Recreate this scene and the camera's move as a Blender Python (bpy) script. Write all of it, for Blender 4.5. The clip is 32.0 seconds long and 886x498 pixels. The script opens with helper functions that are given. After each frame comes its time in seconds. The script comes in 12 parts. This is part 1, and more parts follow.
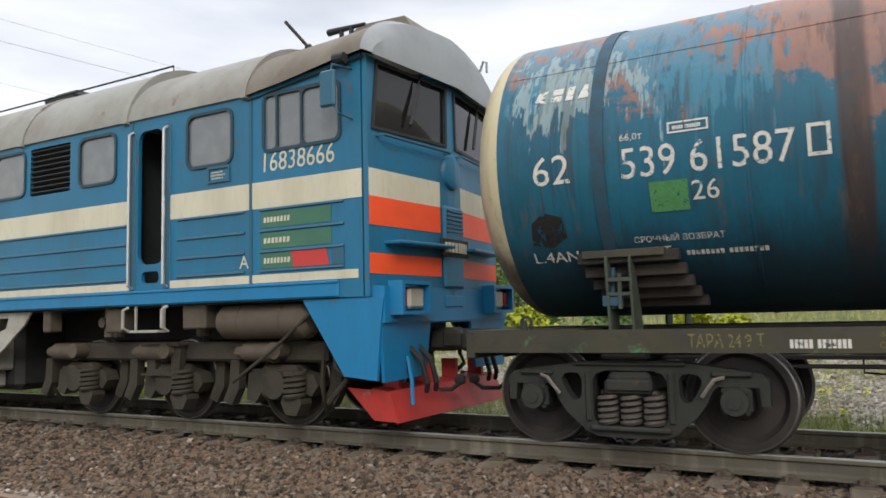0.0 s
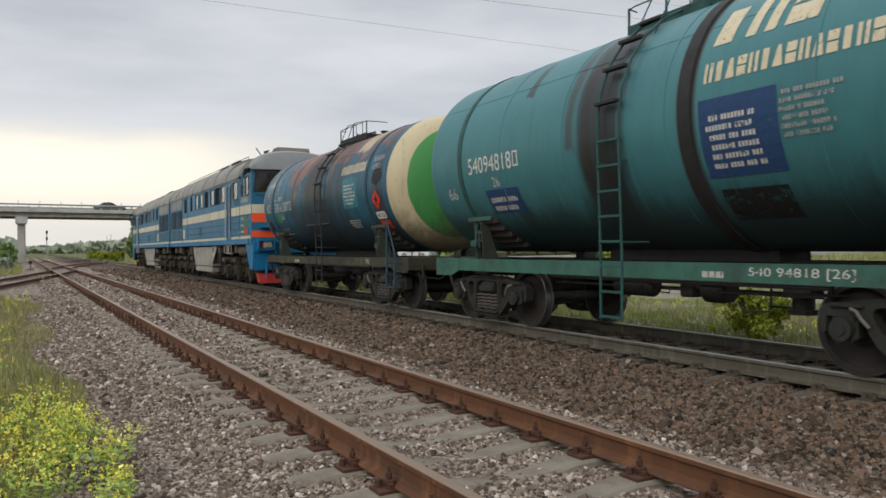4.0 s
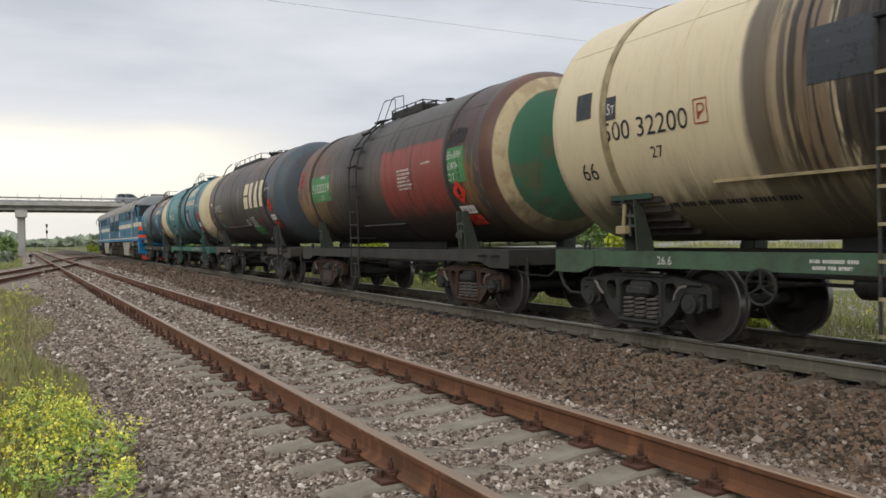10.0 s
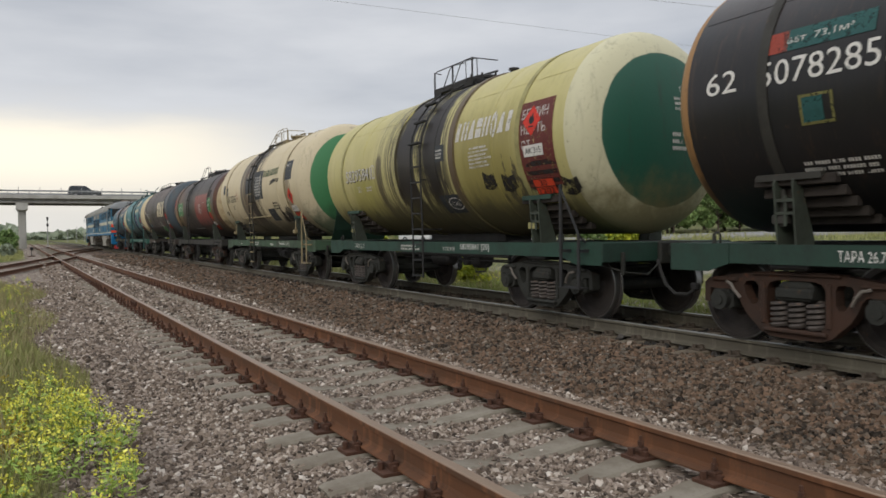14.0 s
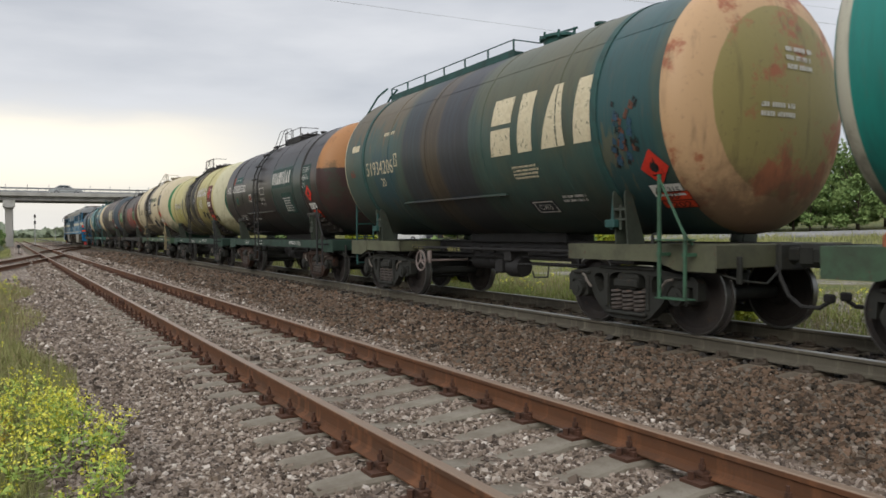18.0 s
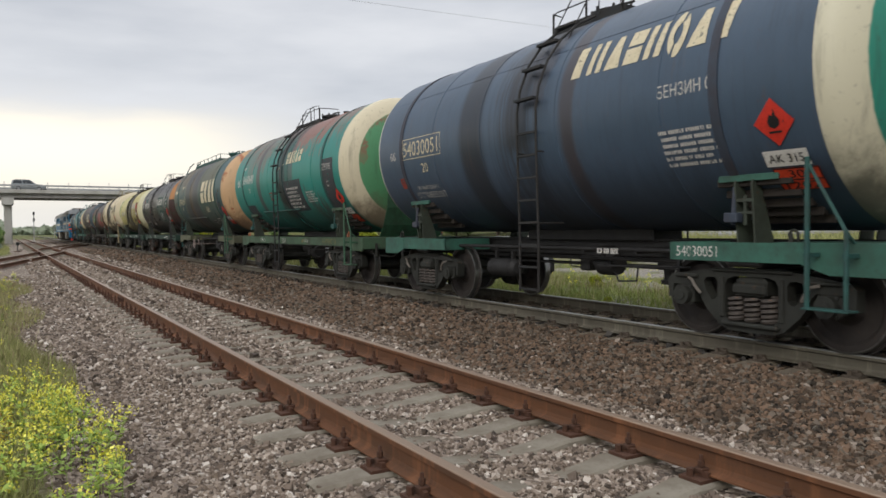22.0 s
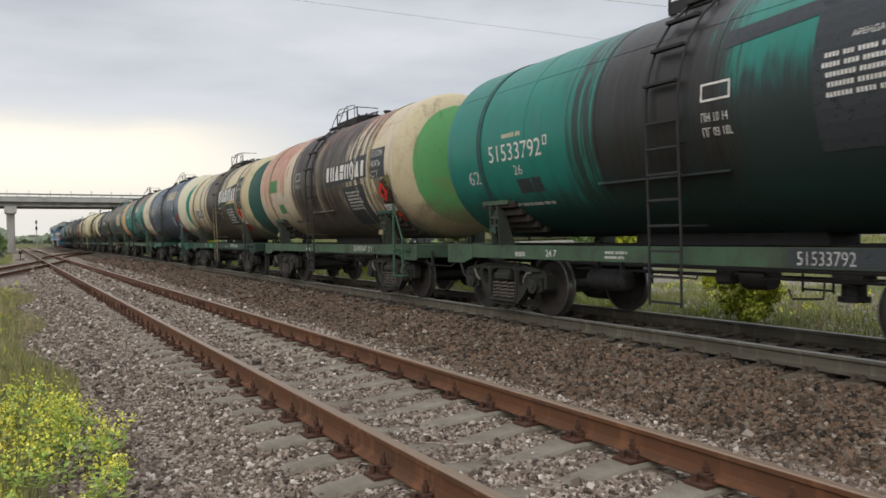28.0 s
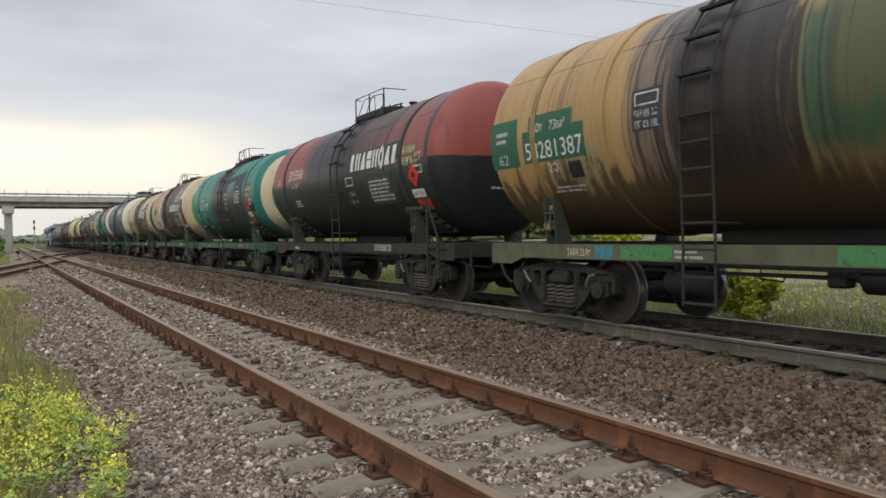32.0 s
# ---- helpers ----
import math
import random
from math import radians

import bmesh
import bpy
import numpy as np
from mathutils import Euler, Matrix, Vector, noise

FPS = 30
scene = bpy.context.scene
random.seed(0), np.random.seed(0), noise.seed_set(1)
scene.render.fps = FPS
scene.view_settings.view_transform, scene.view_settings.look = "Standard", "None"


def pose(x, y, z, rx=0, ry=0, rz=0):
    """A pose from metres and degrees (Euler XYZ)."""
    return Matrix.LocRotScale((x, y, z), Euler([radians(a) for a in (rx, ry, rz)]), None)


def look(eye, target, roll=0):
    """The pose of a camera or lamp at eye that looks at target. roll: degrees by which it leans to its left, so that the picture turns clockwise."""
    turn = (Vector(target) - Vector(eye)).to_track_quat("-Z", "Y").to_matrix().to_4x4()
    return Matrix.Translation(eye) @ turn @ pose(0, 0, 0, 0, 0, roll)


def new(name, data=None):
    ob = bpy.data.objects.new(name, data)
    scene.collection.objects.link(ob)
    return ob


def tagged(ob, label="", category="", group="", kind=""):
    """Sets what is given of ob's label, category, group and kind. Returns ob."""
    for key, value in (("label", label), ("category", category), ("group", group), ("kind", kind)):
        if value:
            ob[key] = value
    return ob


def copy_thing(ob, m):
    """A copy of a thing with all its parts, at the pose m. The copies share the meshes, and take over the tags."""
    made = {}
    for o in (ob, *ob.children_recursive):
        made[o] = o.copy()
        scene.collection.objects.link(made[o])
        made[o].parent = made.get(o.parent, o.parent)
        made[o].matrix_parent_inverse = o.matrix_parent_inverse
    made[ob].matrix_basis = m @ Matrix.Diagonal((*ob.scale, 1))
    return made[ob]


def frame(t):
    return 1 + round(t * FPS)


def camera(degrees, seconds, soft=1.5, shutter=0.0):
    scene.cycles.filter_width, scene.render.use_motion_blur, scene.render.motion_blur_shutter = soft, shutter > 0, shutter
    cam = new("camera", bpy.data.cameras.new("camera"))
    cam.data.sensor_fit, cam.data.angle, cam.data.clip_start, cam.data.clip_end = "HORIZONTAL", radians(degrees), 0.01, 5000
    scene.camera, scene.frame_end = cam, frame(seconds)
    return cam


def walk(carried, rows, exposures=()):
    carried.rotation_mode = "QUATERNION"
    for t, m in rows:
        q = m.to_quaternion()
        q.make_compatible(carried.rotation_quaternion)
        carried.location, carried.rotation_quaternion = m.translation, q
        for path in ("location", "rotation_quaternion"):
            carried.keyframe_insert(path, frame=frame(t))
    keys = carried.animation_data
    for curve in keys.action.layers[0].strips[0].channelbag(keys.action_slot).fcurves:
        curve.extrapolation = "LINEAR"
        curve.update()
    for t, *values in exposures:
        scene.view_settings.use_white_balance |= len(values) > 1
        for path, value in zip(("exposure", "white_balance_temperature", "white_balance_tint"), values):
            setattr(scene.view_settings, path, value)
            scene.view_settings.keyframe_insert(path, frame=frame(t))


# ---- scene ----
cam = camera(60.8, 32.0, soft=1.6, shutter=0.12)
EYE = (0.0, 0.0, 1.316)
# seconds, turn about z, pitch and lean of the hand-held camera, in degrees
VIEW = [
    (0.0, -61.48, 5.13, 1.41), (0.5, -50.18, 3.75, 1.12), (1.0, -41.56, 2.55, 0.68), (1.5, -36.17, 1.66, 0.60), (2.0, -32.13, 1.44, 0.04),
    (2.5, -30.08, 1.19, 0.18), (3.0, -28.92, 1.05, 0.29), (3.5, -28.90, 0.41, 0.09), (4.0, -29.33, 0.09, 0.24), (4.5, -29.42, -0.19, 0.22),
    (6.5, -29.22, -0.15, 0.46), (7.0, -29.20, -0.19, 0.37), (7.5, -29.17, -0.22, 0.59), (8.0, -29.10, -0.41, 0.50),
    (8.5, -29.15, -0.35, 0.62), (9.0, -29.36, -0.59, 0.50), (9.5, -29.42, -0.75, 0.52), (10.0, -29.32, -0.61, 0.62),
    (10.5, -29.17, -0.71, 0.53), (11.0, -29.20, -0.86, 0.62), (11.5, -29.16, -1.10, 0.56), (12.0, -29.17, -1.13, 0.41),
    (12.5, -29.11, -0.99, 0.46), (13.0, -29.11, -1.17, 0.54), (13.5, -29.17, -1.22, 0.66), (14.0, -29.27, -1.17, 0.67),
    (14.5, -29.36, -1.23, 0.55), (16.5, -29.49, -1.29, 0.54), (17.0, -29.79, -1.56, 0.22), (17.5, -30.02, -1.44, 0.28),
    (18.0, -30.02, -1.19, 0.36), (18.5, -29.97, -1.29, 0.42), (19.0, -29.95, -1.26, 0.32), (19.5, -29.85, -1.23, 0.36),
    (20.0, -29.91, -1.23, 0.43), (20.5, -30.07, -1.40, 0.26), (21.0, -30.08, -1.48, 0.39), (21.5, -30.04, -1.46, 0.47),
    (22.0, -30.08, -1.42, 0.41), (22.5, -30.12, -1.32, 0.49), (23.0, -30.05, -1.38, 0.49), (23.5, -29.94, -1.32, 0.53),
    (24.0, -29.93, -1.14, 0.64), (24.5, -29.90, -1.18, 0.61), (26.5, -30.00, -0.95, 0.72), (27.0, -30.02, -0.94, 0.57),
    (27.5, -29.95, -0.93, 0.82), (28.0, -29.93, -0.95, 0.74), (28.5, -29.94, -0.94, 0.83), (29.0, -29.95, -0.97, 0.80),
    (29.5, -29.90, -0.93, 0.80), (30.0, -30.05, -0.90, 0.85), (30.5, -30.11, -1.08, 0.68), (31.0, -30.06, -1.03, 0.76),
    (31.5, -30.11, -1.05, 0.88), (32.0, -30.06, -1.05, 0.90),
]
walk(cam, [(t, pose(*EYE, 90 + pitch, lean, turn)) for t, turn, pitch, lean in VIEW],
     [(0.0, 0.55), (0.5, 0.52), (1.0, 0.46), (1.5, 0.28), (2.0, 0.08), (3.0, -0.22), (4.0, -0.03), (8.0, 0.04), (10.0, 0.08), (11.0, -0.16), (13.0, -0.16), (14.5, -0.06), (17.0, 0.06), (19.0, -0.04), (22.0, 0.05), (23.0, -0.13), (24.5, -0.08), (27.0, -0.12), (28.0, 0.0), (29.0, 0.0), (32.0, -0.02)])

# ---- sky, sun ----
world = bpy.data.worlds.new("overcast_sky")
scene.world = world
world.use_nodes = True


def sky_nodes():
    nt = world.node_tree
    nt.nodes.clear()
    out = nt.nodes.new("ShaderNodeOutputWorld")
    bg = nt.nodes.new("ShaderNodeBackground")
    sky = nt.nodes.new("ShaderNodeTexSky")
    sky.sky_type, sky.sun_disc = "NISHITA", False
    sky.sun_elevation, sky.sun_rotation = radians(32), radians(-124)
    bg.inputs["Strength"].default_value = 0.09
    nt.links.new(sky.outputs[0], bg.inputs[0])
    # cloud deck: grey with soft structure, brighter low down, open and warm near the sunset side
    co = nt.nodes.new("ShaderNodeTexCoord")
    sep = nt.nodes.new("ShaderNodeSeparateXYZ")
    nt.links.new(co.outputs["Generated"], sep.inputs[0])
    mp = nt.nodes.new("ShaderNodeMapping")
    mp.inputs["Scale"].default_value = (1.6, 1.6, 7.0)
    nt.links.new(co.outputs["Generated"], mp.inputs[0])
    no = nt.nodes.new("ShaderNodeTexNoise")
    no.inputs["Scale"].default_value, no.inputs["Detail"].default_value, no.inputs["Roughness"].default_value = 1.5, 6, 0.5
    nt.links.new(mp.outputs[0], no.inputs[0])
    ramp = nt.nodes.new("ShaderNodeValToRGB")
    e = ramp.color_ramp.elements
    e[0].position, e[0].color = 0.30, (0.53, 0.56, 0.62, 1)
    e[1].position, e[1].color = 0.70, (0.87, 0.88, 0.91, 1)
    nt.links.new(no.outputs[0], ramp.inputs[0])
    cl = nt.nodes.new("ShaderNodeBackground")
    nt.links.new(ramp.outputs[0], cl.inputs[0])
    # an overcast sky is brightest overhead
    high = nt.nodes.new("ShaderNodeMapRange")
    high.interpolation_type = "SMOOTHSTEP"
    high.inputs["From Min"].default_value, high.inputs["From Max"].default_value = 0.42, 0.95
    high.inputs["To Min"].default_value, high.inputs["To Max"].default_value = 0.95, 2.05
    nt.links.new(sep.outputs[2], high.inputs[0])
    nt.links.new(high.outputs[0], cl.inputs["Strength"])
    # bright low break towards the sunset side
    dot = nt.nodes.new("ShaderNodeVectorMath")
    dot.operation = "DOT_PRODUCT"
    nt.links.new(co.outputs["Generated"], dot.inputs[0])
    dot.inputs[1].default_value = Vector((-0.12, 0.985, 0.085)).normalized()
    r2 = nt.nodes.new("ShaderNodeMapRange")
    r2.interpolation_type = "SMOOTHSTEP"
    r2.inputs["From Min"].default_value, r2.inputs["From Max"].default_value = 0.86, 0.992
    nt.links.new(dot.outputs["Value"], r2.inputs[0])
    warm = nt.nodes.new("ShaderNodeBackground")
    warm.inputs[0].default_value = (1.0, 0.92, 0.76, 1)
    warm.inputs[1].default_value = 1.22
    low = nt.nodes.new("ShaderNodeMapRange")
    low.interpolation_type = "SMOOTHSTEP"
    low.inputs["From Min"].default_value, low.inputs["From Max"].default_value = 0.20, 0.10
    torn = nt.nodes.new("ShaderNodeMath")
    torn.operation = "MULTIPLY_ADD"
    torn.inputs[1].default_value, torn.inputs[2].default_value = 0.22, -0.11
    nt.links.new(no.outputs[0], torn.inputs[0])
    edge = nt.nodes.new("ShaderNodeMath")
    edge.operation = "ADD"
    nt.links.new(sep.outputs[2], edge.inputs[0])
    nt.links.new(torn.outputs[0], edge.inputs[1])
    nt.links.new(edge.outputs[0], low.inputs[0])
    mul = nt.nodes.new("ShaderNodeMath")
    mul.operation = "MULTIPLY"
    haze = nt.nodes.new("ShaderNodeMapRange")
    haze.interpolation_type = "SMOOTHSTEP"
    haze.inputs["From Min"].default_value, haze.inputs["From Max"].default_value = 0.015, 0.10
    haze.inputs["To Min"].default_value = 0.35
    nt.links.new(sep.outputs[2], haze.inputs[0])
    band = nt.nodes.new("ShaderNodeMath")
    band.operation = "MULTIPLY"
    nt.links.new(low.outputs[0], band.inputs[0])
    nt.links.new(haze.outputs[0], band.inputs[1])
    nt.links.new(r2.outputs[0], mul.inputs[0])
    nt.links.new(band.outputs[0], mul.inputs[1])
    m1 = nt.nodes.new("ShaderNodeMixShader")
    m1.inputs[0].default_value = 0.9
    nt.links.new(bg.outputs[0], m1.inputs[1])
    nt.links.new(cl.outputs[0], m1.inputs[2])
    m2 = nt.nodes.new("ShaderNodeMixShader")
    nt.links.new(mul.outputs[0], m2.inputs[0])
    nt.links.new(m1.outputs[0], m2.inputs[1])
    nt.links.new(warm.outputs[0], m2.inputs[2])
    nt.links.new(m2.outputs[0], out.inputs[0])


sky_nodes()
sun = new("sun", bpy.data.lights.new("sun", "SUN"))
sun.data.energy, sun.data.angle, sun.data.color = 1.12, radians(25), (1.0, 0.95, 0.86)
sun.matrix_world = look((-24, -16, 18), (0, 0, 0))

# ---- building tools ----
def part(name, bm, material, parent=None, label="", at=None, smooth=False):
    """Links a bmesh as one mesh object under a thing or a part."""
    me = bpy.data.meshes.new(name)
    if isinstance(bm, bmesh.types.BMesh):
        bm.to_mesh(me)
        bm.free()
    else:
        me.from_pydata(bm[0], [], bm[1])
    me.materials.append(material)
    if smooth:
        soften(me)
    return put(name, me, parent, label, at)


def soften(me, angle=35):
    me.polygons.foreach_set("use_smooth", [True] * len(me.polygons))
    me.set_sharp_from_angle(angle=radians(angle))


def mesh_of(name, bm, material, smooth=False):
    """A mesh for parts that repeat: its objects share it."""
    me = bpy.data.meshes.new(name)
    bm.to_mesh(me)
    bm.free()
    me.materials.append(material)
    if smooth:
        soften(me)
    return me


def put(name, me, parent=None, label="", at=None, material=None):
    ob = new(name, me)
    ob.parent = parent
    if at is not None:
        ob.matrix_basis = at
    if label:
        ob["label"] = label
    if material is not None:
        ob.material_slots[0].link = "OBJECT"
        ob.material_slots[0].material = material
    return ob


def thing(name, label, category, group="", at=None):
    ob = new(name)
    ob.empty_display_size = 0.2
    if at is not None:
        ob.matrix_basis = at
    return tagged(ob, label, category, group)


def box(bm, x0, x1, y0, y1, z0, z1, bevel=0.0, m=None):
    r = bmesh.ops.create_cube(bm, size=1.0)
    vs = r["verts"]
    for v in vs:
        v.co = Vector(((x0 + x1) / 2 + v.co.x * (x1 - x0), (y0 + y1) / 2 + v.co.y * (y1 - y0), (z0 + z1) / 2 + v.co.z * (z1 - z0)))
    if bevel:
        es = list({e for v in vs for e in v.link_edges})
        vs = list({v for f in bmesh.ops.bevel(bm, geom=es, offset=bevel, segments=1, affect="EDGES", profile=0.5)["faces"] for v in f.verts} | {v for v in vs if v.is_valid})
    if m is not None:
        bmesh.ops.transform(bm, matrix=m, verts=vs)
    return bm


def rod(bm, a, b, r, seg=8, r2=None):
    a, b = Vector(a), Vector(b)
    d = b - a
    m = Matrix.Translation((a + b) / 2) @ d.to_track_quat("Z", "Y").to_matrix().to_4x4()
    bmesh.ops.create_cone(bm, cap_ends=True, segments=seg, radius1=r, radius2=r if r2 is None else r2, depth=d.length, matrix=m)
    return bm


def pipe(bm, pts, r, seg=6):
    """A bent round bar through the points."""
    pts = [Vector(p) for p in pts]
    rings = []
    side = None
    for i, p in enumerate(pts):
        d = (pts[min(i + 1, len(pts) - 1)] - pts[max(i - 1, 0)]).normalized()
        if side is None:
            side = d.orthogonal().normalized()
        side = (side - d * side.dot(d)).normalized()
        up = d.cross(side)
        rings.append([bm.verts.new(p + (side * math.cos(a) + up * math.sin(a)) * r) for a in (2 * math.pi * k / seg for k in range(seg))])
    for a, b in zip(rings, rings[1:]):
        for k in range(seg):
            bm.faces.new((a[k], a[(k + 1) % seg], b[(k + 1) % seg], b[k]))
    bm.faces.new(rings[0][::-1])
    bm.faces.new(rings[-1])
    return bm


def prism(bm, outline, axis, a, b):
    """Extrudes a flat outline along an axis from a to b; outline in the other two axes, in their order."""
    def place(u, v, w):
        return {"x": (w, u, v), "y": (u, w, v), "z": (u, v, w)}[axis]
    lo = [bm.verts.new(place(u, v, a)) for u, v in outline]
    hi = [bm.verts.new(place(u, v, b)) for u, v in outline]
    n = len(outline)
    fs = [bm.faces.new(lo), bm.faces.new(hi)]
    fs += [bm.faces.new((lo[k], lo[(k + 1) % n], hi[(k + 1) % n], hi[k])) for k in range(n)]
    bmesh.ops.recalc_face_normals(bm, faces=fs)
    return bm


def plate_with_holes(bm, outline, holes, axis, a, b):
    """A plate with openings through it: outline and holes are lists of points in the plane."""
    def place(u, v, w):
        return Vector({"x": (w, u, v), "y": (u, w, v), "z": (u, v, w)}[axis])
    loops, edges = [], []
    for pts in (outline, *holes):
        vs = [bm.verts.new(place(u, v, a)) for u, v in pts]
        loops.append(vs)
        edges += [bm.edges.new((vs[k], vs[(k + 1) % len(vs)])) for k in range(len(vs))]
    faces = [g for g in bmesh.ops.triangle_fill(bm, use_beauty=True, use_dissolve=False, edges=edges)["geom"] if isinstance(g, bmesh.types.BMFace)]
    ext = bmesh.ops.extrude_face_region(bm, geom=faces)["geom"]
    d = place(0, 0, b) - place(0, 0, a)
    bmesh.ops.translate(bm, vec=d, verts=[g for g in ext if isinstance(g, bmesh.types.BMVert)])
    bmesh.ops.recalc_face_normals(bm, faces=bm.faces)
    return bm


def lathe(bm, profile, axis="x", centre=(0, 0, 0), seg=40, caps=True):
    """Turns a profile of (along, radius) about an axis."""
    c = Vector(centre)
    rings = []
    for u, r in profile:
        ring = []
        for k in range(seg):
            a = 2 * math.pi * k / seg
            p = (r * math.cos(a), r * math.sin(a))
            ring.append(bm.verts.new(c + Vector({"x": (u, *p), "y": (p[0], u, p[1]), "z": (*p, u)}[axis])))
        rings.append(ring)
    fs = []
    for a, b in zip(rings, rings[1:]):
        fs += [bm.faces.new((a[k], a[(k + 1) % seg], b[(k + 1) % seg], b[k])) for k in range(seg)]
    if caps:
        fs.append(bm.faces.new(rings[0][::-1]))
        fs.append(bm.faces.new(rings[-1]))
    bmesh.ops.recalc_face_normals(bm, faces=fs)
    return bm


def coil(bm, x, y, z0, z1, R, r, turns):
    n = int(turns * 12)
    return pipe(bm, [(x + R * math.cos(2 * math.pi * i / 12), y + R * math.sin(2 * math.pi * i / 12), z0 + (z1 - z0) * i / n) for i in range(n + 1)], r, 5)


def rounded(u0, u1, v0, v1, r, n=4):
    """A rectangle with rounded corners, as a list of points."""
    pts = []
    for cu, cv, a0 in ((u1 - r, v1 - r, 0), (u0 + r, v1 - r, 90), (u0 + r, v0 + r, 180), (u1 - r, v0 + r, 270)):
        pts += [(cu + r * math.cos(radians(a0 + 90 * k / n)), cv + r * math.sin(radians(a0 + 90 * k / n))) for k in range(n + 1)]
    return pts


# ---- materials ----
class Nodes:
    """Short hand for building a node material."""

    def __init__(self, name):
        self.mat = bpy.data.materials.new(name)
        self.mat.use_nodes = True
        self.nt = self.mat.node_tree
        self.bsdf = self.nt.nodes["Principled BSDF"]
        co = self.nt.nodes.new("ShaderNodeTexCoord")
        self.co = co.outputs["Object"]
        self._xyz = None

    def set(self, sock, v):
        if isinstance(v, bpy.types.NodeSocket):
            self.nt.links.new(v, sock)
        elif isinstance(v, tuple) and len(v) == 3 and sock.type == "RGBA":
            sock.default_value = (*v, 1)
        else:
            sock.default_value = v

    def xyz(self):
        if self._xyz is None:
            n = self.nt.nodes.new("ShaderNodeSeparateXYZ")
            self.nt.links.new(self.co, n.inputs[0])
            self._xyz = n.outputs
        return self._xyz

    def math(self, op, a, b=0.0, clamp=False):
        n = self.nt.nodes.new("ShaderNodeMath")
        n.operation, n.use_clamp = op, clamp
        self.set(n.inputs[0], a)
        self.set(n.inputs[1], b)
        return n.outputs[0]

    def noise(self, scale, detail=3, rough=0.55, stretch=None, shift=(0, 0, 0), warp=0.0):
        n = self.nt.nodes.new("ShaderNodeTexNoise")
        n.inputs["Scale"].default_value, n.inputs["Detail"].default_value, n.inputs["Roughness"].default_value = scale, detail, rough
        n.inputs["Distortion"].default_value = warp
        if stretch or any(shift):
            m = self.nt.nodes.new("ShaderNodeMapping")
            m.inputs["Scale"].default_value = stretch or (1, 1, 1)
            m.inputs["Location"].default_value = shift
            self.nt.links.new(self.co, m.inputs[0])
            self.nt.links.new(m.outputs[0], n.inputs[0])
        else:
            self.nt.links.new(self.co, n.inputs[0])
        return n.outputs["Fac"]

    def step(self, v, lo, hi):
        """0 below lo, 1 above hi (or the other way round), smooth between."""
        n = self.nt.nodes.new("ShaderNodeMapRange")
        n.interpolation_type = "SMOOTHSTEP"
        self.set(n.inputs[0], v)
        flip = lo > hi
        if flip:
            lo, hi = hi, lo
        n.inputs["From Min"].default_value, n.inputs["From Max"].default_value = lo, hi
        n.inputs["To Min"].default_value, n.inputs["To Max"].default_value = (1, 0) if flip else (0, 1)
        return n.outputs[0]

    def mix(self, f, a, b):
        n = self.nt.nodes.new("ShaderNodeMix")
        n.data_type = "RGBA"
        self.set(n.inputs[0], f)
        self.set(n.inputs[6], a)
        self.set(n.inputs[7], b)
        return n.outputs[2]

    def random(self):
        return self.nt.nodes.new("ShaderNodeObjectInfo").outputs["Random"]

    def island(self):
        return self.nt.nodes.new("ShaderNodeNewGeometry").outputs["Random Per Island"]

    def bump(self, h, strength=0.3, dist=0.01):
        n = self.nt.nodes.new("ShaderNodeBump")
        n.inputs["Strength"].default_value, n.inputs["Distance"].default_value = strength, dist
        self.nt.links.new(h, n.inputs["Height"])
        self.nt.links.new(n.outputs[0], self.bsdf.inputs["Normal"])

    def done(self, colour, rough=0.7, metal=0.0, spec=0.4):
        self.set(self.bsdf.inputs["Base Color"], colour)
        self.set(self.bsdf.inputs["Roughness"], rough)
        self.set(self.bsdf.inputs["Metallic"], metal)
        self.set(self.bsdf.inputs["Specular IOR Level"], spec)
        return self.mat


def worn(name, base, dirt, rust=None, scale=3.0, rough=0.6, metal=0.0, amount=0.5, bump=0.15, streak=False, spec=0.35):
    """Painted or bare metal with grime at two scales and, where given, rusty spots."""
    n = Nodes(name)
    st = (1, 1, 0.25) if streak else None
    big = n.noise(scale, 4, 0.6, st)
    small = n.noise(scale * 9, 3, 0.6, st, (3, 1, 2))
    c = n.mix(n.math("MULTIPLY", n.step(big, 0.35, 0.75), amount), base, dirt)
    c = n.mix(n.math("MULTIPLY", n.step(small, 0.5, 0.8), amount * 0.6), c, dirt)
    if rust:
        c = n.mix(n.step(n.noise(scale * 2.2, 5, 0.7, None, (7, 5, 1)), 0.60, 0.70), c, rust)
    c = n.mix(n.math("MULTIPLY", n.random(), 0.25), c, dirt)
    n.bump(small, bump, 0.01)
    return n.done(c, n.math("ADD", rough - 0.1, n.math("MULTIPLY", big, 0.25)), metal, spec)


M_BOGIE = worn("oily_cast_steel", (0.030, 0.031, 0.026), (0.013, 0.013, 0.011), (0.070, 0.045, 0.028), 4, 0.65, 0.0, 0.6, 0.3)
M_BOGIE_RUST = worn("rusty_orange_bogie_casting", (0.052, 0.025, 0.015), (0.020, 0.017, 0.014), (0.12, 0.042, 0.018), 3, 0.7, 0.0, 0.7, 0.3)
M_WHEEL = worn("wheel_steel", (0.036, 0.030, 0.027), (0.018, 0.015, 0.013), (0.06, 0.036, 0.024), 5, 0.7, 0.0, 0.6, 0.15)
M_TREAD = worn("polished_wheel_rim", (0.26, 0.26, 0.25), (0.10, 0.095, 0.085), None, 8, 0.32, 0.9, 0.4, 0.05)
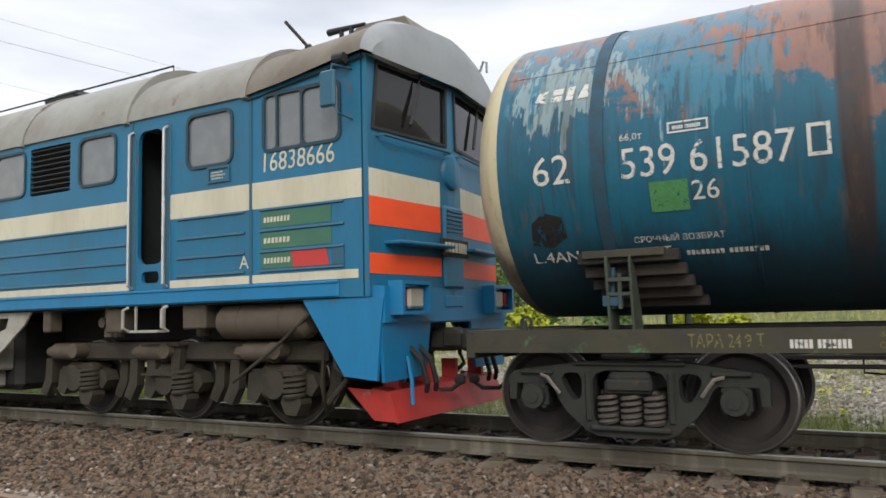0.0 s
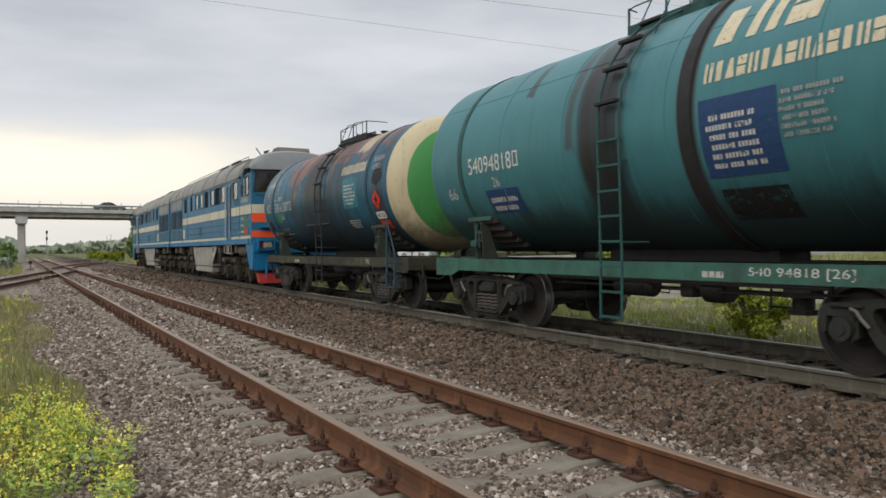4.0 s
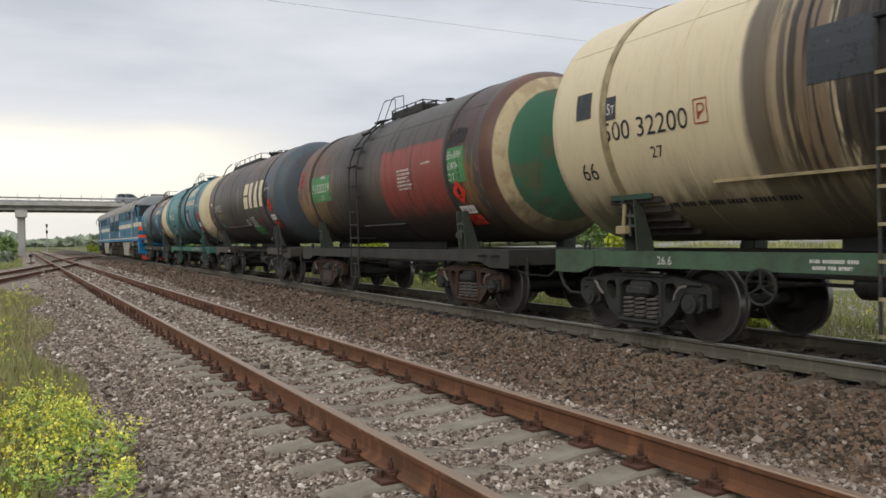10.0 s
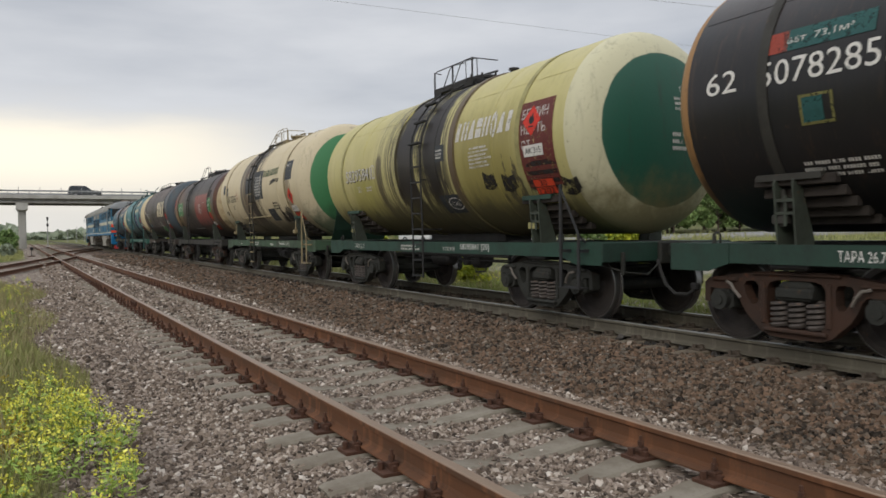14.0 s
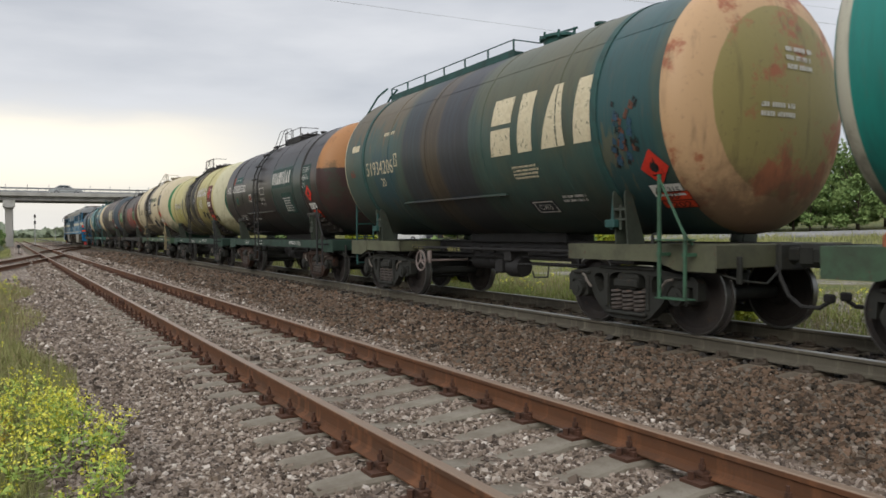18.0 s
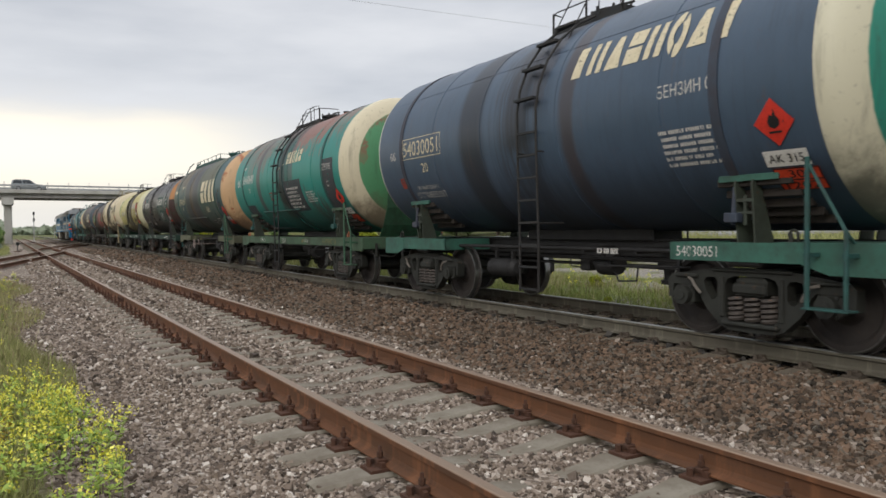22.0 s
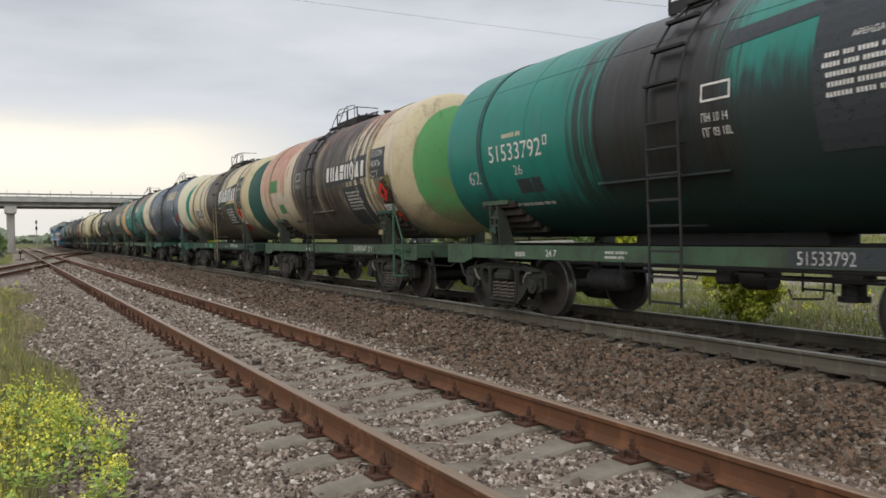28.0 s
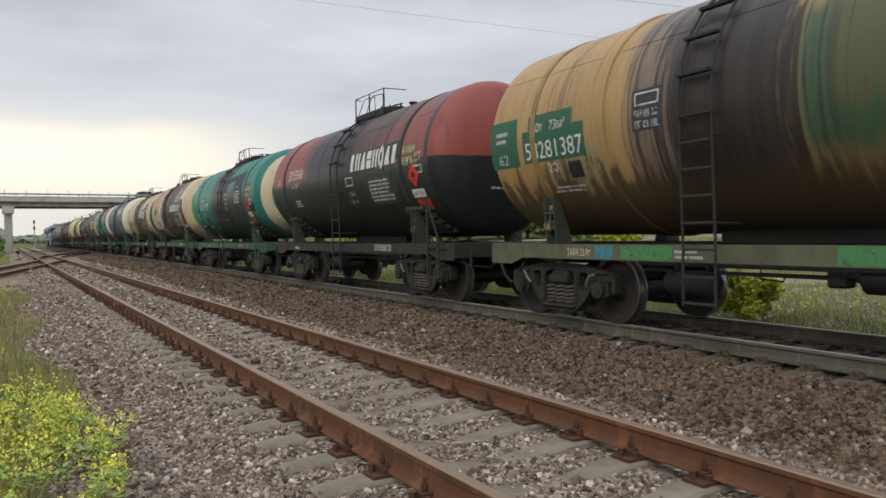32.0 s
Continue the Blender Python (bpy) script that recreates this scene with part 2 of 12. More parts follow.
M_DARK = worn("blackened_steel", (0.026, 0.025, 0.025), (0.012, 0.011, 0.01), None, 5, 0.65, 0.0, 0.5, 0.2)
M_HOSE = worn("black_rubber_hose", (0.018, 0.018, 0.018), (0.05, 0.045, 0.04), None, 10, 0.7, 0.0, 0.4, 0.1)
M_SPRING = worn("spring_steel", (0.10, 0.085, 0.075), (0.03, 0.025, 0.022), (0.16, 0.085, 0.05), 8, 0.55, 0.2, 0.6, 0.1)
M_PALE = worn("pale_brake_strap", (0.20, 0.175, 0.15), (0.07, 0.06, 0.05), None, 8, 0.7, 0.0, 0.6, 0.1)
M_TIMBER = worn("oil_soaked_timber", (0.045, 0.036, 0.030), (0.018, 0.015, 0.013), None, 6, 0.8, 0.0, 0.6, 0.4)
M_BRACKET = worn("dark_olive_bracket_paint", (0.060, 0.075, 0.055), (0.028, 0.028, 0.024), (0.08, 0.05, 0.03), 5, 0.65, 0.0, 0.6, 0.2)

# ---- tank wagons ----
XC9, ZR = 8.2, 0.05          # the main line's middle abreast of y = 9, and its rail tops


def line_x(y):
    """The main line's middle: it leaves the siding slowly and straightens far off."""
    if y < 50:
        return XC9 + 0.017 * (y - 9)
    return XC9 + 0.697 + 0.7 * (1 - math.exp(-(y - 50) / 45)) + 0.002 * (y - 50)


def line_turn(y):
    return -math.degrees(math.atan2(line_x(y + 3) - line_x(y - 3), 6))


TANK_Z, TANK_R = 2.73, 1.5
SET = 0.2                    # paint and fittings are given from a point this far behind the wagon's middle


def tank_paint(name, base, alt, layers, lower=0.55, seed=0, alt_amount=0.5, rough=0.42, streaks=0.5, drips=0.55, bands=((-0.7, 1.0, 0.6),), clean=1.0):
    """Weathered tank paint. layers: (colour, y0, y1, z0, z1, soft, ragged, amount); y along the tank, z from its axis."""
    n = Nodes(name)
    X, Y, Z = n.xyz()
    Y = n.math("SUBTRACT", Y, SET)
    sh = (seed * 3.7, seed * 1.3, seed * 2.1)
    big = n.noise(0.9, 5, 0.6, (1, 1, 0.8), sh)
    streak = n.noise(4.0, 5, 0.65, (0.3, 1, 0.09), sh)
    fine = n.noise(16, 4, 0.65, (1, 1, 0.35), sh)
    c = n.mix(n.math("MULTIPLY", n.step(big, 0.4, 0.68), alt_amount), base, alt)
    med = n.noise(2.6, 6, 0.72, (1, 1, 0.55), (sh[2], sh[1], 3))
    c = n.mix(n.math("MULTIPLY", n.step(med, 0.51, 0.63), 0.30 * clean), c, tuple(v * 0.5 for v in base))
    c = n.mix(n.math("MULTIPLY", n.step(med, 0.47, 0.34), 0.22 * clean), c, tuple(min(0.7, v * 1.5 + 0.012) for v in base))
    wob = n.math("SUBTRACT", n.noise(1.7, 4, 0.7, (1, 1, 0.6), (sh[1], sh[0], 5)), 0.5)
    wobs = n.math("SUBTRACT", n.noise(6, 4, 0.7, (0.4, 1, 0.08), (sh[1], sh[0], 9)), 0.5)
    flake = n.math("SUBTRACT", n.noise(1.5, 6, 0.66, (1, 0.8, 1.25), (sh[2], sh[0], 7)), 0.5)
    for col, y0, y1, z0, z1, soft, ragged, amount in layers:
        # a negative raggedness gives blotches where paint has flaked, a positive one runs
        if ragged < 0:
            yy = n.math("ADD", Y, n.math("MULTIPLY", n.math("ADD", flake, n.math("MULTIPLY", wobs, 0.2)), ragged))
            zz = n.math("SUBTRACT", Z, n.math("MULTIPLY", n.math("ADD", flake, n.math("MULTIPLY", wobs, 0.35)), ragged))
        else:
            yy = n.math("ADD", Y, n.math("MULTIPLY", n.math("ADD", wobs, n.math("MULTIPLY", wob, 0.6)), ragged))
            zz = n.math("ADD", Z, n.math("MULTIPLY", n.math("ADD", n.math("MULTIPLY", wobs, 1.6), wob), ragged))
        m = n.math("MULTIPLY", n.step(yy, y0 - soft, y0 + soft), n.step(yy, y1 + soft, y1 - soft))
        if z0 > -1.6:
            m = n.math("MULTIPLY", m, n.step(zz, z0 - soft, z0 + soft))
        if z1 < 1.6:
            m = n.math("MULTIPLY", m, n.step(zz, z1 + soft, z1 - soft))
        c = n.mix(n.math("MULTIPLY", m, amount), c, col)
    # uneven fading, thin drips, then runs of oil from the hatch, road grime and painted shade on the underside, chipped
    # spots
    drip = n.noise(13, 4, 0.7, (0.4, 1, 0.045), (sh[0], 2, sh[1]))
    c = n.mix(n.math("MULTIPLY", n.step(drip, 0.52, 0.66), 0.34 * clean), c, (0.040, 0.030, 0.024))
    c = n.mix(n.math("MULTIPLY", n.math("MULTIPLY", n.step(drip, 0.46, 0.36), n.step(med, 0.45, 0.6)), 0.35 * clean), c, (0.16, 0.085, 0.045))
    # narrow dark drips of uneven length, running down from the crown
    thin = n.noise(10, 3, 0.6, (0.25, 1, 0.02), (sh[1], sh[2], 8))
    reach = n.math("SUBTRACT", 1.25, n.math("MULTIPLY", n.step(n.noise(3.2, 4, 0.75, (0.1, 1, 0.0), (4, sh[0], 1)), 0.36, 0.66), 2.5))
    dm = n.math("MULTIPLY", n.step(thin, 0.575, 0.615), n.step(n.math("SUBTRACT", Z, reach), -0.06, 0.22))
    c = n.mix(n.math("MULTIPLY", dm, drips * clean), c, (0.026, 0.020, 0.017))
    # close parallel streaks of oil round the hatch and where the paint was scraped
    lines = n.noise(17, 4, 0.7, (0.12, 1, 0.012), (sh[2], sh[1], 6))
    lines2 = n.noise(5, 3, 0.6, (0.12, 1, 0.03), (sh[0], sh[1], 2))
    for b0, b1, much in bands:
        win = n.math("MULTIPLY", n.step(Y, b0 - 0.5, b0 + 0.15), n.step(Y, b1 + 0.5, b1 - 0.15))
        hit = n.step(n.math("ADD", n.math("MULTIPLY", lines, 0.6), n.math("ADD", n.math("MULTIPLY", lines2, 0.4), n.math("MULTIPLY", win, 0.09))), 0.555, 0.60)
        c = n.mix(n.math("MULTIPLY", n.math("MULTIPLY", hit, win), much), c, (0.022, 0.017, 0.015))
    run = n.math("MULTIPLY", n.step(streak, 0.54, 0.70), streaks)
    near = n.step(n.math("ABSOLUTE", Y), 3.4, 0.6)
    c = n.mix(n.math("MULTIPLY", run, n.math("ADD", 0.35, n.math("MULTIPLY", near, 0.65))), c, (0.030, 0.024, 0.020))
    # underside shade mixed into the paint, with a streaky grimy edge
    belly_shade = n.step(n.math("ADD", Z, n.math("MULTIPLY", wobs, 0.7)), -0.55, -1.20)
    c = n.mix(n.math("MULTIPLY", belly_shade, min(0.92, lower * 1.2)), c, tuple(0.009 + 0.20 * v for v in base))
    c = n.mix(n.math("MULTIPLY", n.step(fine, 0.60, 0.78), 0.15 + 0.20 * clean), c, (0.06, 0.045, 0.035))
    c = n.mix(n.math("MULTIPLY", n.step(n.noise(7, 4, 0.75, None, (sh[2], 4, sh[0])), 0.66, 0.72), 0.2 + 0.4 * clean), c, (0.10, 0.05, 0.03))
    n.bump(n.math("ADD", n.math("MULTIPLY", fine, 0.5), n.noise(1.2, 2, 0.5, None, sh)), 0.25, 0.012)
    return n.done(c, n.math("ADD", rough + 0.07, n.math("MULTIPLY", run, 0.2)), 0.0, 0.42)


def head_paint(name, ring, disc, radius, low=None, seed=0, patches=None, amount=0.5, split=None, rim=None, on_ring=True):
    """A tank's dished end: an outer ring (with a rim beyond it) and an inner disc, weathered; low: stained below; split: (z, colour) above a level."""
    n = Nodes(name)
    X, Y, Z = n.xyz()
    sh = (seed * 2.7 + 1, seed * 4.1, seed * 1.9)
    rr = n.math("SQRT", n.math("ADD", n.math("MULTIPLY", X, X), n.math("MULTIPLY", Z, Z)))
    wob = n.math("SUBTRACT", n.noise(2.5, 4, 0.7, None, sh), 0.5)
    c = n.mix(n.step(n.math("ADD", rr, n.math("MULTIPLY", wob, 0.05)), radius - 0.012, radius + 0.012), disc, ring)
    if rim:
        c = n.mix(n.step(rr, rim[0] - 0.012, rim[0] + 0.012), c, rim[1])
    if split:
        c = n.mix(n.step(n.math("ADD", Z, n.math("MULTIPLY", wob, 0.1)), split[0] - 0.02, split[0] + 0.02), c, split[1])
    if patches:
        flaked = n.step(n.noise(1.6, 5, 0.65, None, (sh[1], 2, sh[0])), 0.52 if on_ring else 0.46, 0.62 if on_ring else 0.54)
        if not on_ring:
            flaked = n.math("MULTIPLY", flaked, n.math("MULTIPLY", n.step(rr, radius, radius - 0.02), n.step(n.math("ADD", Z, wob), -0.4, 0.4)))
        c = n.mix(n.math("MULTIPLY", flaked, amount), c, patches)
    run = n.step(n.noise(5, 5, 0.65, (1, 1, 0.1), sh), 0.54, 0.74)
    c = n.mix(n.math("MULTIPLY", run, 0.4), c, (0.045, 0.035, 0.028))
    if low:
        c = n.mix(n.math("MULTIPLY", n.step(n.math("ADD", Z, n.math("MULTIPLY", wob, 1.2)), -0.5, -1.25), 0.85), c, low)
    fine = n.noise(14, 4, 0.65, None, sh)
    c = n.mix(n.math("MULTIPLY", n.step(fine, 0.58, 0.76), 0.35), c, (0.07, 0.05, 0.035))
    n.bump(fine, 0.2, 0.01)
    return n.done(c, 0.5, 0.0, 0.35)


def stencil(name, col, wear=0.5):
    """Paint of lettering, rubbed away in spots."""
    n = Nodes(name)
    f = n.noise(9, 5, 0.75)
    g = n.noise(45, 3, 0.7, None, (2, 3, 1))
    keep = n.step(n.math("ADD", n.math("MULTIPLY", f, 0.7), n.math("MULTIPLY", g, 0.3)), 0.30 + 0.12 * wear, 0.42 + 0.14 * wear)
    mat = n.done(n.mix(n.math("MULTIPLY", n.step(f, 0.4, 0.7), 0.45), col, (col[0] * 0.55, col[1] * 0.5, col[2] * 0.45)), 0.6)
    n.set(n.bsdf.inputs["Alpha"], keep)
    return mat


S_WHITE = stencil("white_stencil_paint", (0.62, 0.60, 0.56), 0.55)
S_DIM = stencil("dimmed_white_stencil_paint", (0.36, 0.36, 0.35), 0.75)
S_CREAM = stencil("cream_stencil_paint", (0.66, 0.58, 0.40), 0.35)
S_CRISP = stencil("fresh_white_paint", (0.70, 0.68, 0.64), 0.15)
S_BLACK = stencil("black_stencil_paint", (0.020, 0.020, 0.022), 0.35)
S_DKGREY = stencil("dark_slate_panel_paint", (0.040, 0.046, 0.052), 0.3)
S_DKGREEN = stencil("dark_green_panel_paint", (0.018, 0.055, 0.045), 0.3)
S_GREEN2 = stencil("mid_green_panel_paint", (0.030, 0.120, 0.070), 0.3)
S_SLATEGREEN = stencil("slate_green_panel_paint", (0.022, 0.044, 0.041), 0.3)
S_NAVY = stencil("navy_panel_paint", (0.020, 0.060, 0.16), 0.35)
S_GREEN = stencil("green_panel_paint", (0.07, 0.23, 0.085), 0.45)
S_MAROON = stencil("maroon_panel_paint", (0.13, 0.028, 0.022), 0.35)
S_RUSTRED = stencil("rust_red_panel_paint", (0.24, 0.045, 0.032), 0.4)
S_TEALP = stencil("pale_teal_panel_paint", (0.05, 0.22, 0.27), 0.45)
S_DKTEAL = stencil("dull_teal_panel_paint", (0.018, 0.085, 0.080), 0.5)
S_SIGN_RED = stencil("red_hazard_plate", (0.62, 0.035, 0.018), 0.1)
S_SIGN_ORANGE = stencil("orange_hazard_plate", (0.66, 0.060, 0.020), 0.1)
S_BLACKLET = stencil("black_lettering", (0.012, 0.012, 0.012), 0.1)
S_OLIVE = stencil("olive_patch_paint", (0.16, 0.15, 0.05), 0.6)
S_DKRED = stencil("dull_red_paint", (0.30, 0.05, 0.03), 0.5)
S_TORN = stencil("torn_sticker_brown", (0.13, 0.055, 0.035), 0.5)
S_TORN_BLUE = stencil("torn_sticker_blue", (0.03, 0.075, 0.12), 0.5)
S_SOOT = stencil("soot_smear", (0.018, 0.016, 0.015), 0.75)

FONT_CACHE = {}


def letters(txt, tall, wide=None):
    """Outline of a line of text as vertices and faces, its lower left corner at the origin."""
    if txt not in FONT_CACHE:
        cu = bpy.data.curves.new("text", "FONT")
        cu.body, cu.resolution_u = txt, 3
        ob = bpy.data.objects.new("text", cu)
        scene.collection.objects.link(ob)
        me = bpy.data.meshes.new_from_object(ob.evaluated_get(bpy.context.evaluated_depsgraph_get()))
        FONT_CACHE[txt] = ([tuple(v.co) for v in me.vertices], [tuple(p.vertices) for p in me.polygons])
        bpy.data.objects.remove(ob)
        bpy.data.curves.remove(cu)
        bpy.data.meshes.remove(me)
    vs, fs = FONT_CACHE[txt]
    x0, x1 = min(v[0] for v in vs), max(v[0] for v in vs)
    y0, y1 = min(v[1] for v in vs), max(v[1] for v in vs)
    sy = tall / (y1 - y0)
    sx = (wide / (x1 - x0)) if wide else sy
    return [((v[0] - x0) * sx, (v[1] - y0) * sy) for v in vs], fs


class Flat:
    """Flat drawing in u (reading direction) and v (up), later laid onto a side or a tank."""

    def __init__(self):
        self.bm = bmesh.new()

    def text(self, txt, u, v, tall, wide=None, slant=0.0, rise=0.0):
        vs, fs = letters(txt, tall, wide)
        bv = [self.bm.verts.new((u + a + slant * b, v + b + rise * a, 0)) for a, b in vs]
        for f in fs:
            try:
                self.bm.faces.new([bv[i] for i in f])
            except ValueError:
                pass
        return self

    def rect(self, u, v, w, h, slant=0.0):
        q = [(u, v), (u + w, v), (u + w + slant * h, v + h), (u + slant * h, v + h)]
        self.bm.faces.new([self.bm.verts.new((*p, 0)) for p in q])
        return self

    def poly(self, pts):
        self.bm.faces.new([self.bm.verts.new((*p, 0)) for p in pts])
        return self

    def outline(self, u, v, w, h, t):
        self.rect(u, v, w, t).rect(u, v + h - t, w, t).rect(u, v + t, t, h - 2 * t).rect(u + w - t, v + t, t, h - 2 * t)
        return self

    def bars(self, u, v, w, h, rows, seed=1, gap=0.45):
        """Lines of writing that nobody can read: short plain bars."""
        rng = random.Random(seed)
        step = h / rows
        for i in range(rows):
            y = v + h - (i + 1) * step
            x = u + rng.uniform(0, 0.08) * w
            end = u + w * rng.uniform(0.75, 1.0)
            tick = min(step * (1 - gap) * 0.58, w * 0.05)
            while x < end:
                for k in range(rng.randint(3, 8)):
                    if x < end:
                        self.rect(x, y, tick, step * (1 - gap))
                    x += tick * 1.42
                x += tick * 1.1
        return self

    def blocks(self, u, v, w, h, count, slant=0.15, slim=0.66):
        """A maker's name as plain slanted blocks, one to a letter."""
        step = w / count
        for i in range(count):
            self.rect(u + i * step, v, step * slim, h, slant)
        return self

    def on_tank(self, name, y, s, material, parent, label="", r=None, lift=0.006):
        """Wraps the drawing onto the near side of a tank: its origin at y along, s up round the shell."""
        r = TANK_R if r is None else r
        bm = self.bm
        vmin, vmax = min(q.co.y for q in bm.verts), max(q.co.y for q in bm.verts)
        k = math.ceil(vmin / 0.14)
        while k * 0.14 < vmax:
            bmesh.ops.bisect_plane(bm, geom=bm.verts[:] + bm.edges[:] + bm.faces[:], plane_co=(0, k * 0.14 + 0.0003, 0), plane_no=(0, 1, 0))
            k += 1
        R = r + lift
        for q in bm.verts:
            a = (s + DROP[0] + q.co.y) / r
            q.co = Vector((-R * math.cos(a), y + SET - q.co.x, R * math.sin(a)))
        return part(name, bm, material, parent, label)

    def on_side(self, name, x, y, z, material, parent, label="", lift=0.003):
        for q in self.bm.verts:
            q.co = Vector((x - lift, y + SET - q.co.x, z + q.co.y))
        return part(name, self.bm, material, parent, label)


    def on_head(self, name, u, v, material, parent, label="", r=None):
        """Lays the drawing onto the rear dished end: its origin at u across, v up from the axis."""
        r = TANK_R if r is None else r
        for q in self.bm.verts:
            a, b = u + q.co.x, v + q.co.y
            d = min((a * a + b * b) / (r * r), 0.98)
            q.co = Vector((a, -HEAD_Y - HEAD_D * math.sqrt(1 - d) - 0.012, b))
        return part(name, self.bm, material, parent, label)


HEAD_Y, HEAD_D = 4.86, 0.56
SILL_X, SILL_Z0, SILL_Z1, SILL_Y = 1.25, 0.90, 1.11, 5.36
PIVOT = 3.78                 # from the wagon's middle to a bogie's


def shell_mesh(r, mat):
    bm = bmesh.new()
    prof = [(-HEAD_Y + 2 * HEAD_Y * i / 24, r) for i in range(25)]
    lathe(bm, prof, "y", (0, 0, 0), 72)
    return mesh_of("tank", bm, mat, True)


def head_mesh(r, mat):
    bm = bmesh.new()
    prof = [(HEAD_Y - 0.002, r)]
    for i in range(1, 15):
        a = radians(90 * i / 14)
        prof.append((HEAD_Y + HEAD_D * math.sin(a), max(r * math.cos(a), 0.02)))
    lathe(bm, prof, "y", (0, 0, 0), 72)
    return mesh_of("tank_head", bm, mat, True)


def wheel_profile(R, side):
    """A railway wheel in section, hub to rim, flange on the inner side."""
    s = side
    pts = [(0.60, 0.10), (0.86, 0.10), (0.86, 0.14), (0.80, 0.20), (0.785, R - 0.12), (0.815, R - 0.085), (0.85, R - 0.075), (0.85, R - 0.01), (0.845, R), (0.765, R + 0.004), (0.748, R + 0.026), (0.722, R + 0.026), (0.715, R - 0.075), (0.74, R - 0.09), (0.745, 0.2), (0.62, 0.14), (0.60, 0.10)]
    return [(s * x, r) for x, r in pts]


def wheel_meshes(R):
    bm = bmesh.new()
    lathe(bm, wheel_profile(R, -1), "x", (0, 0, 0), 48)
    disc = mesh_of("wheel", bm, M_WHEEL, True)
    bm = bmesh.new()
    lathe(bm, [(-0.852, R - 0.014), (-0.852, R - 0.010), (-0.848, R + 0.0015), (-0.763, R + 0.0055), (-0.745, R + 0.028), (-0.72, R + 0.0275), (-0.72, R - 0.03), (-0.80, R - 0.035), (-0.852, R - 0.014)], "x", (0, 0, 0), 48, False)
    tread = mesh_of("tread", bm, M_TREAD, True)
    bm = bmesh.new()
    rod(bm, (-0.80, 0, 0), (0.80, 0, 0), 0.085, 20)
    rod(bm, (-1.02, 0, 0), (1.02, 0, 0), 0.065, 16)
    axle = mesh_of("axle", bm, M_BOGIE, True)
    return disc, tread, axle


WHEEL = wheel_meshes(0.4785)
LOCO_WHEEL = wheel_meshes(0.525)
WHEELSETS = []


def wheelset(parent, y, meshes, R):
    ws = put("wheelset", meshes[2], parent, "", pose(0, y, R))
    for turn in (0, 180):
        w = put("wheel", meshes[0], ws, "", pose(0, 0, 0, 0, 0, turn))
        put("tread", meshes[1], ws, "polished steel rim", pose(0, 0, 0, 0, 0, turn))
    WHEELSETS.append((ws, y, R))
    return ws


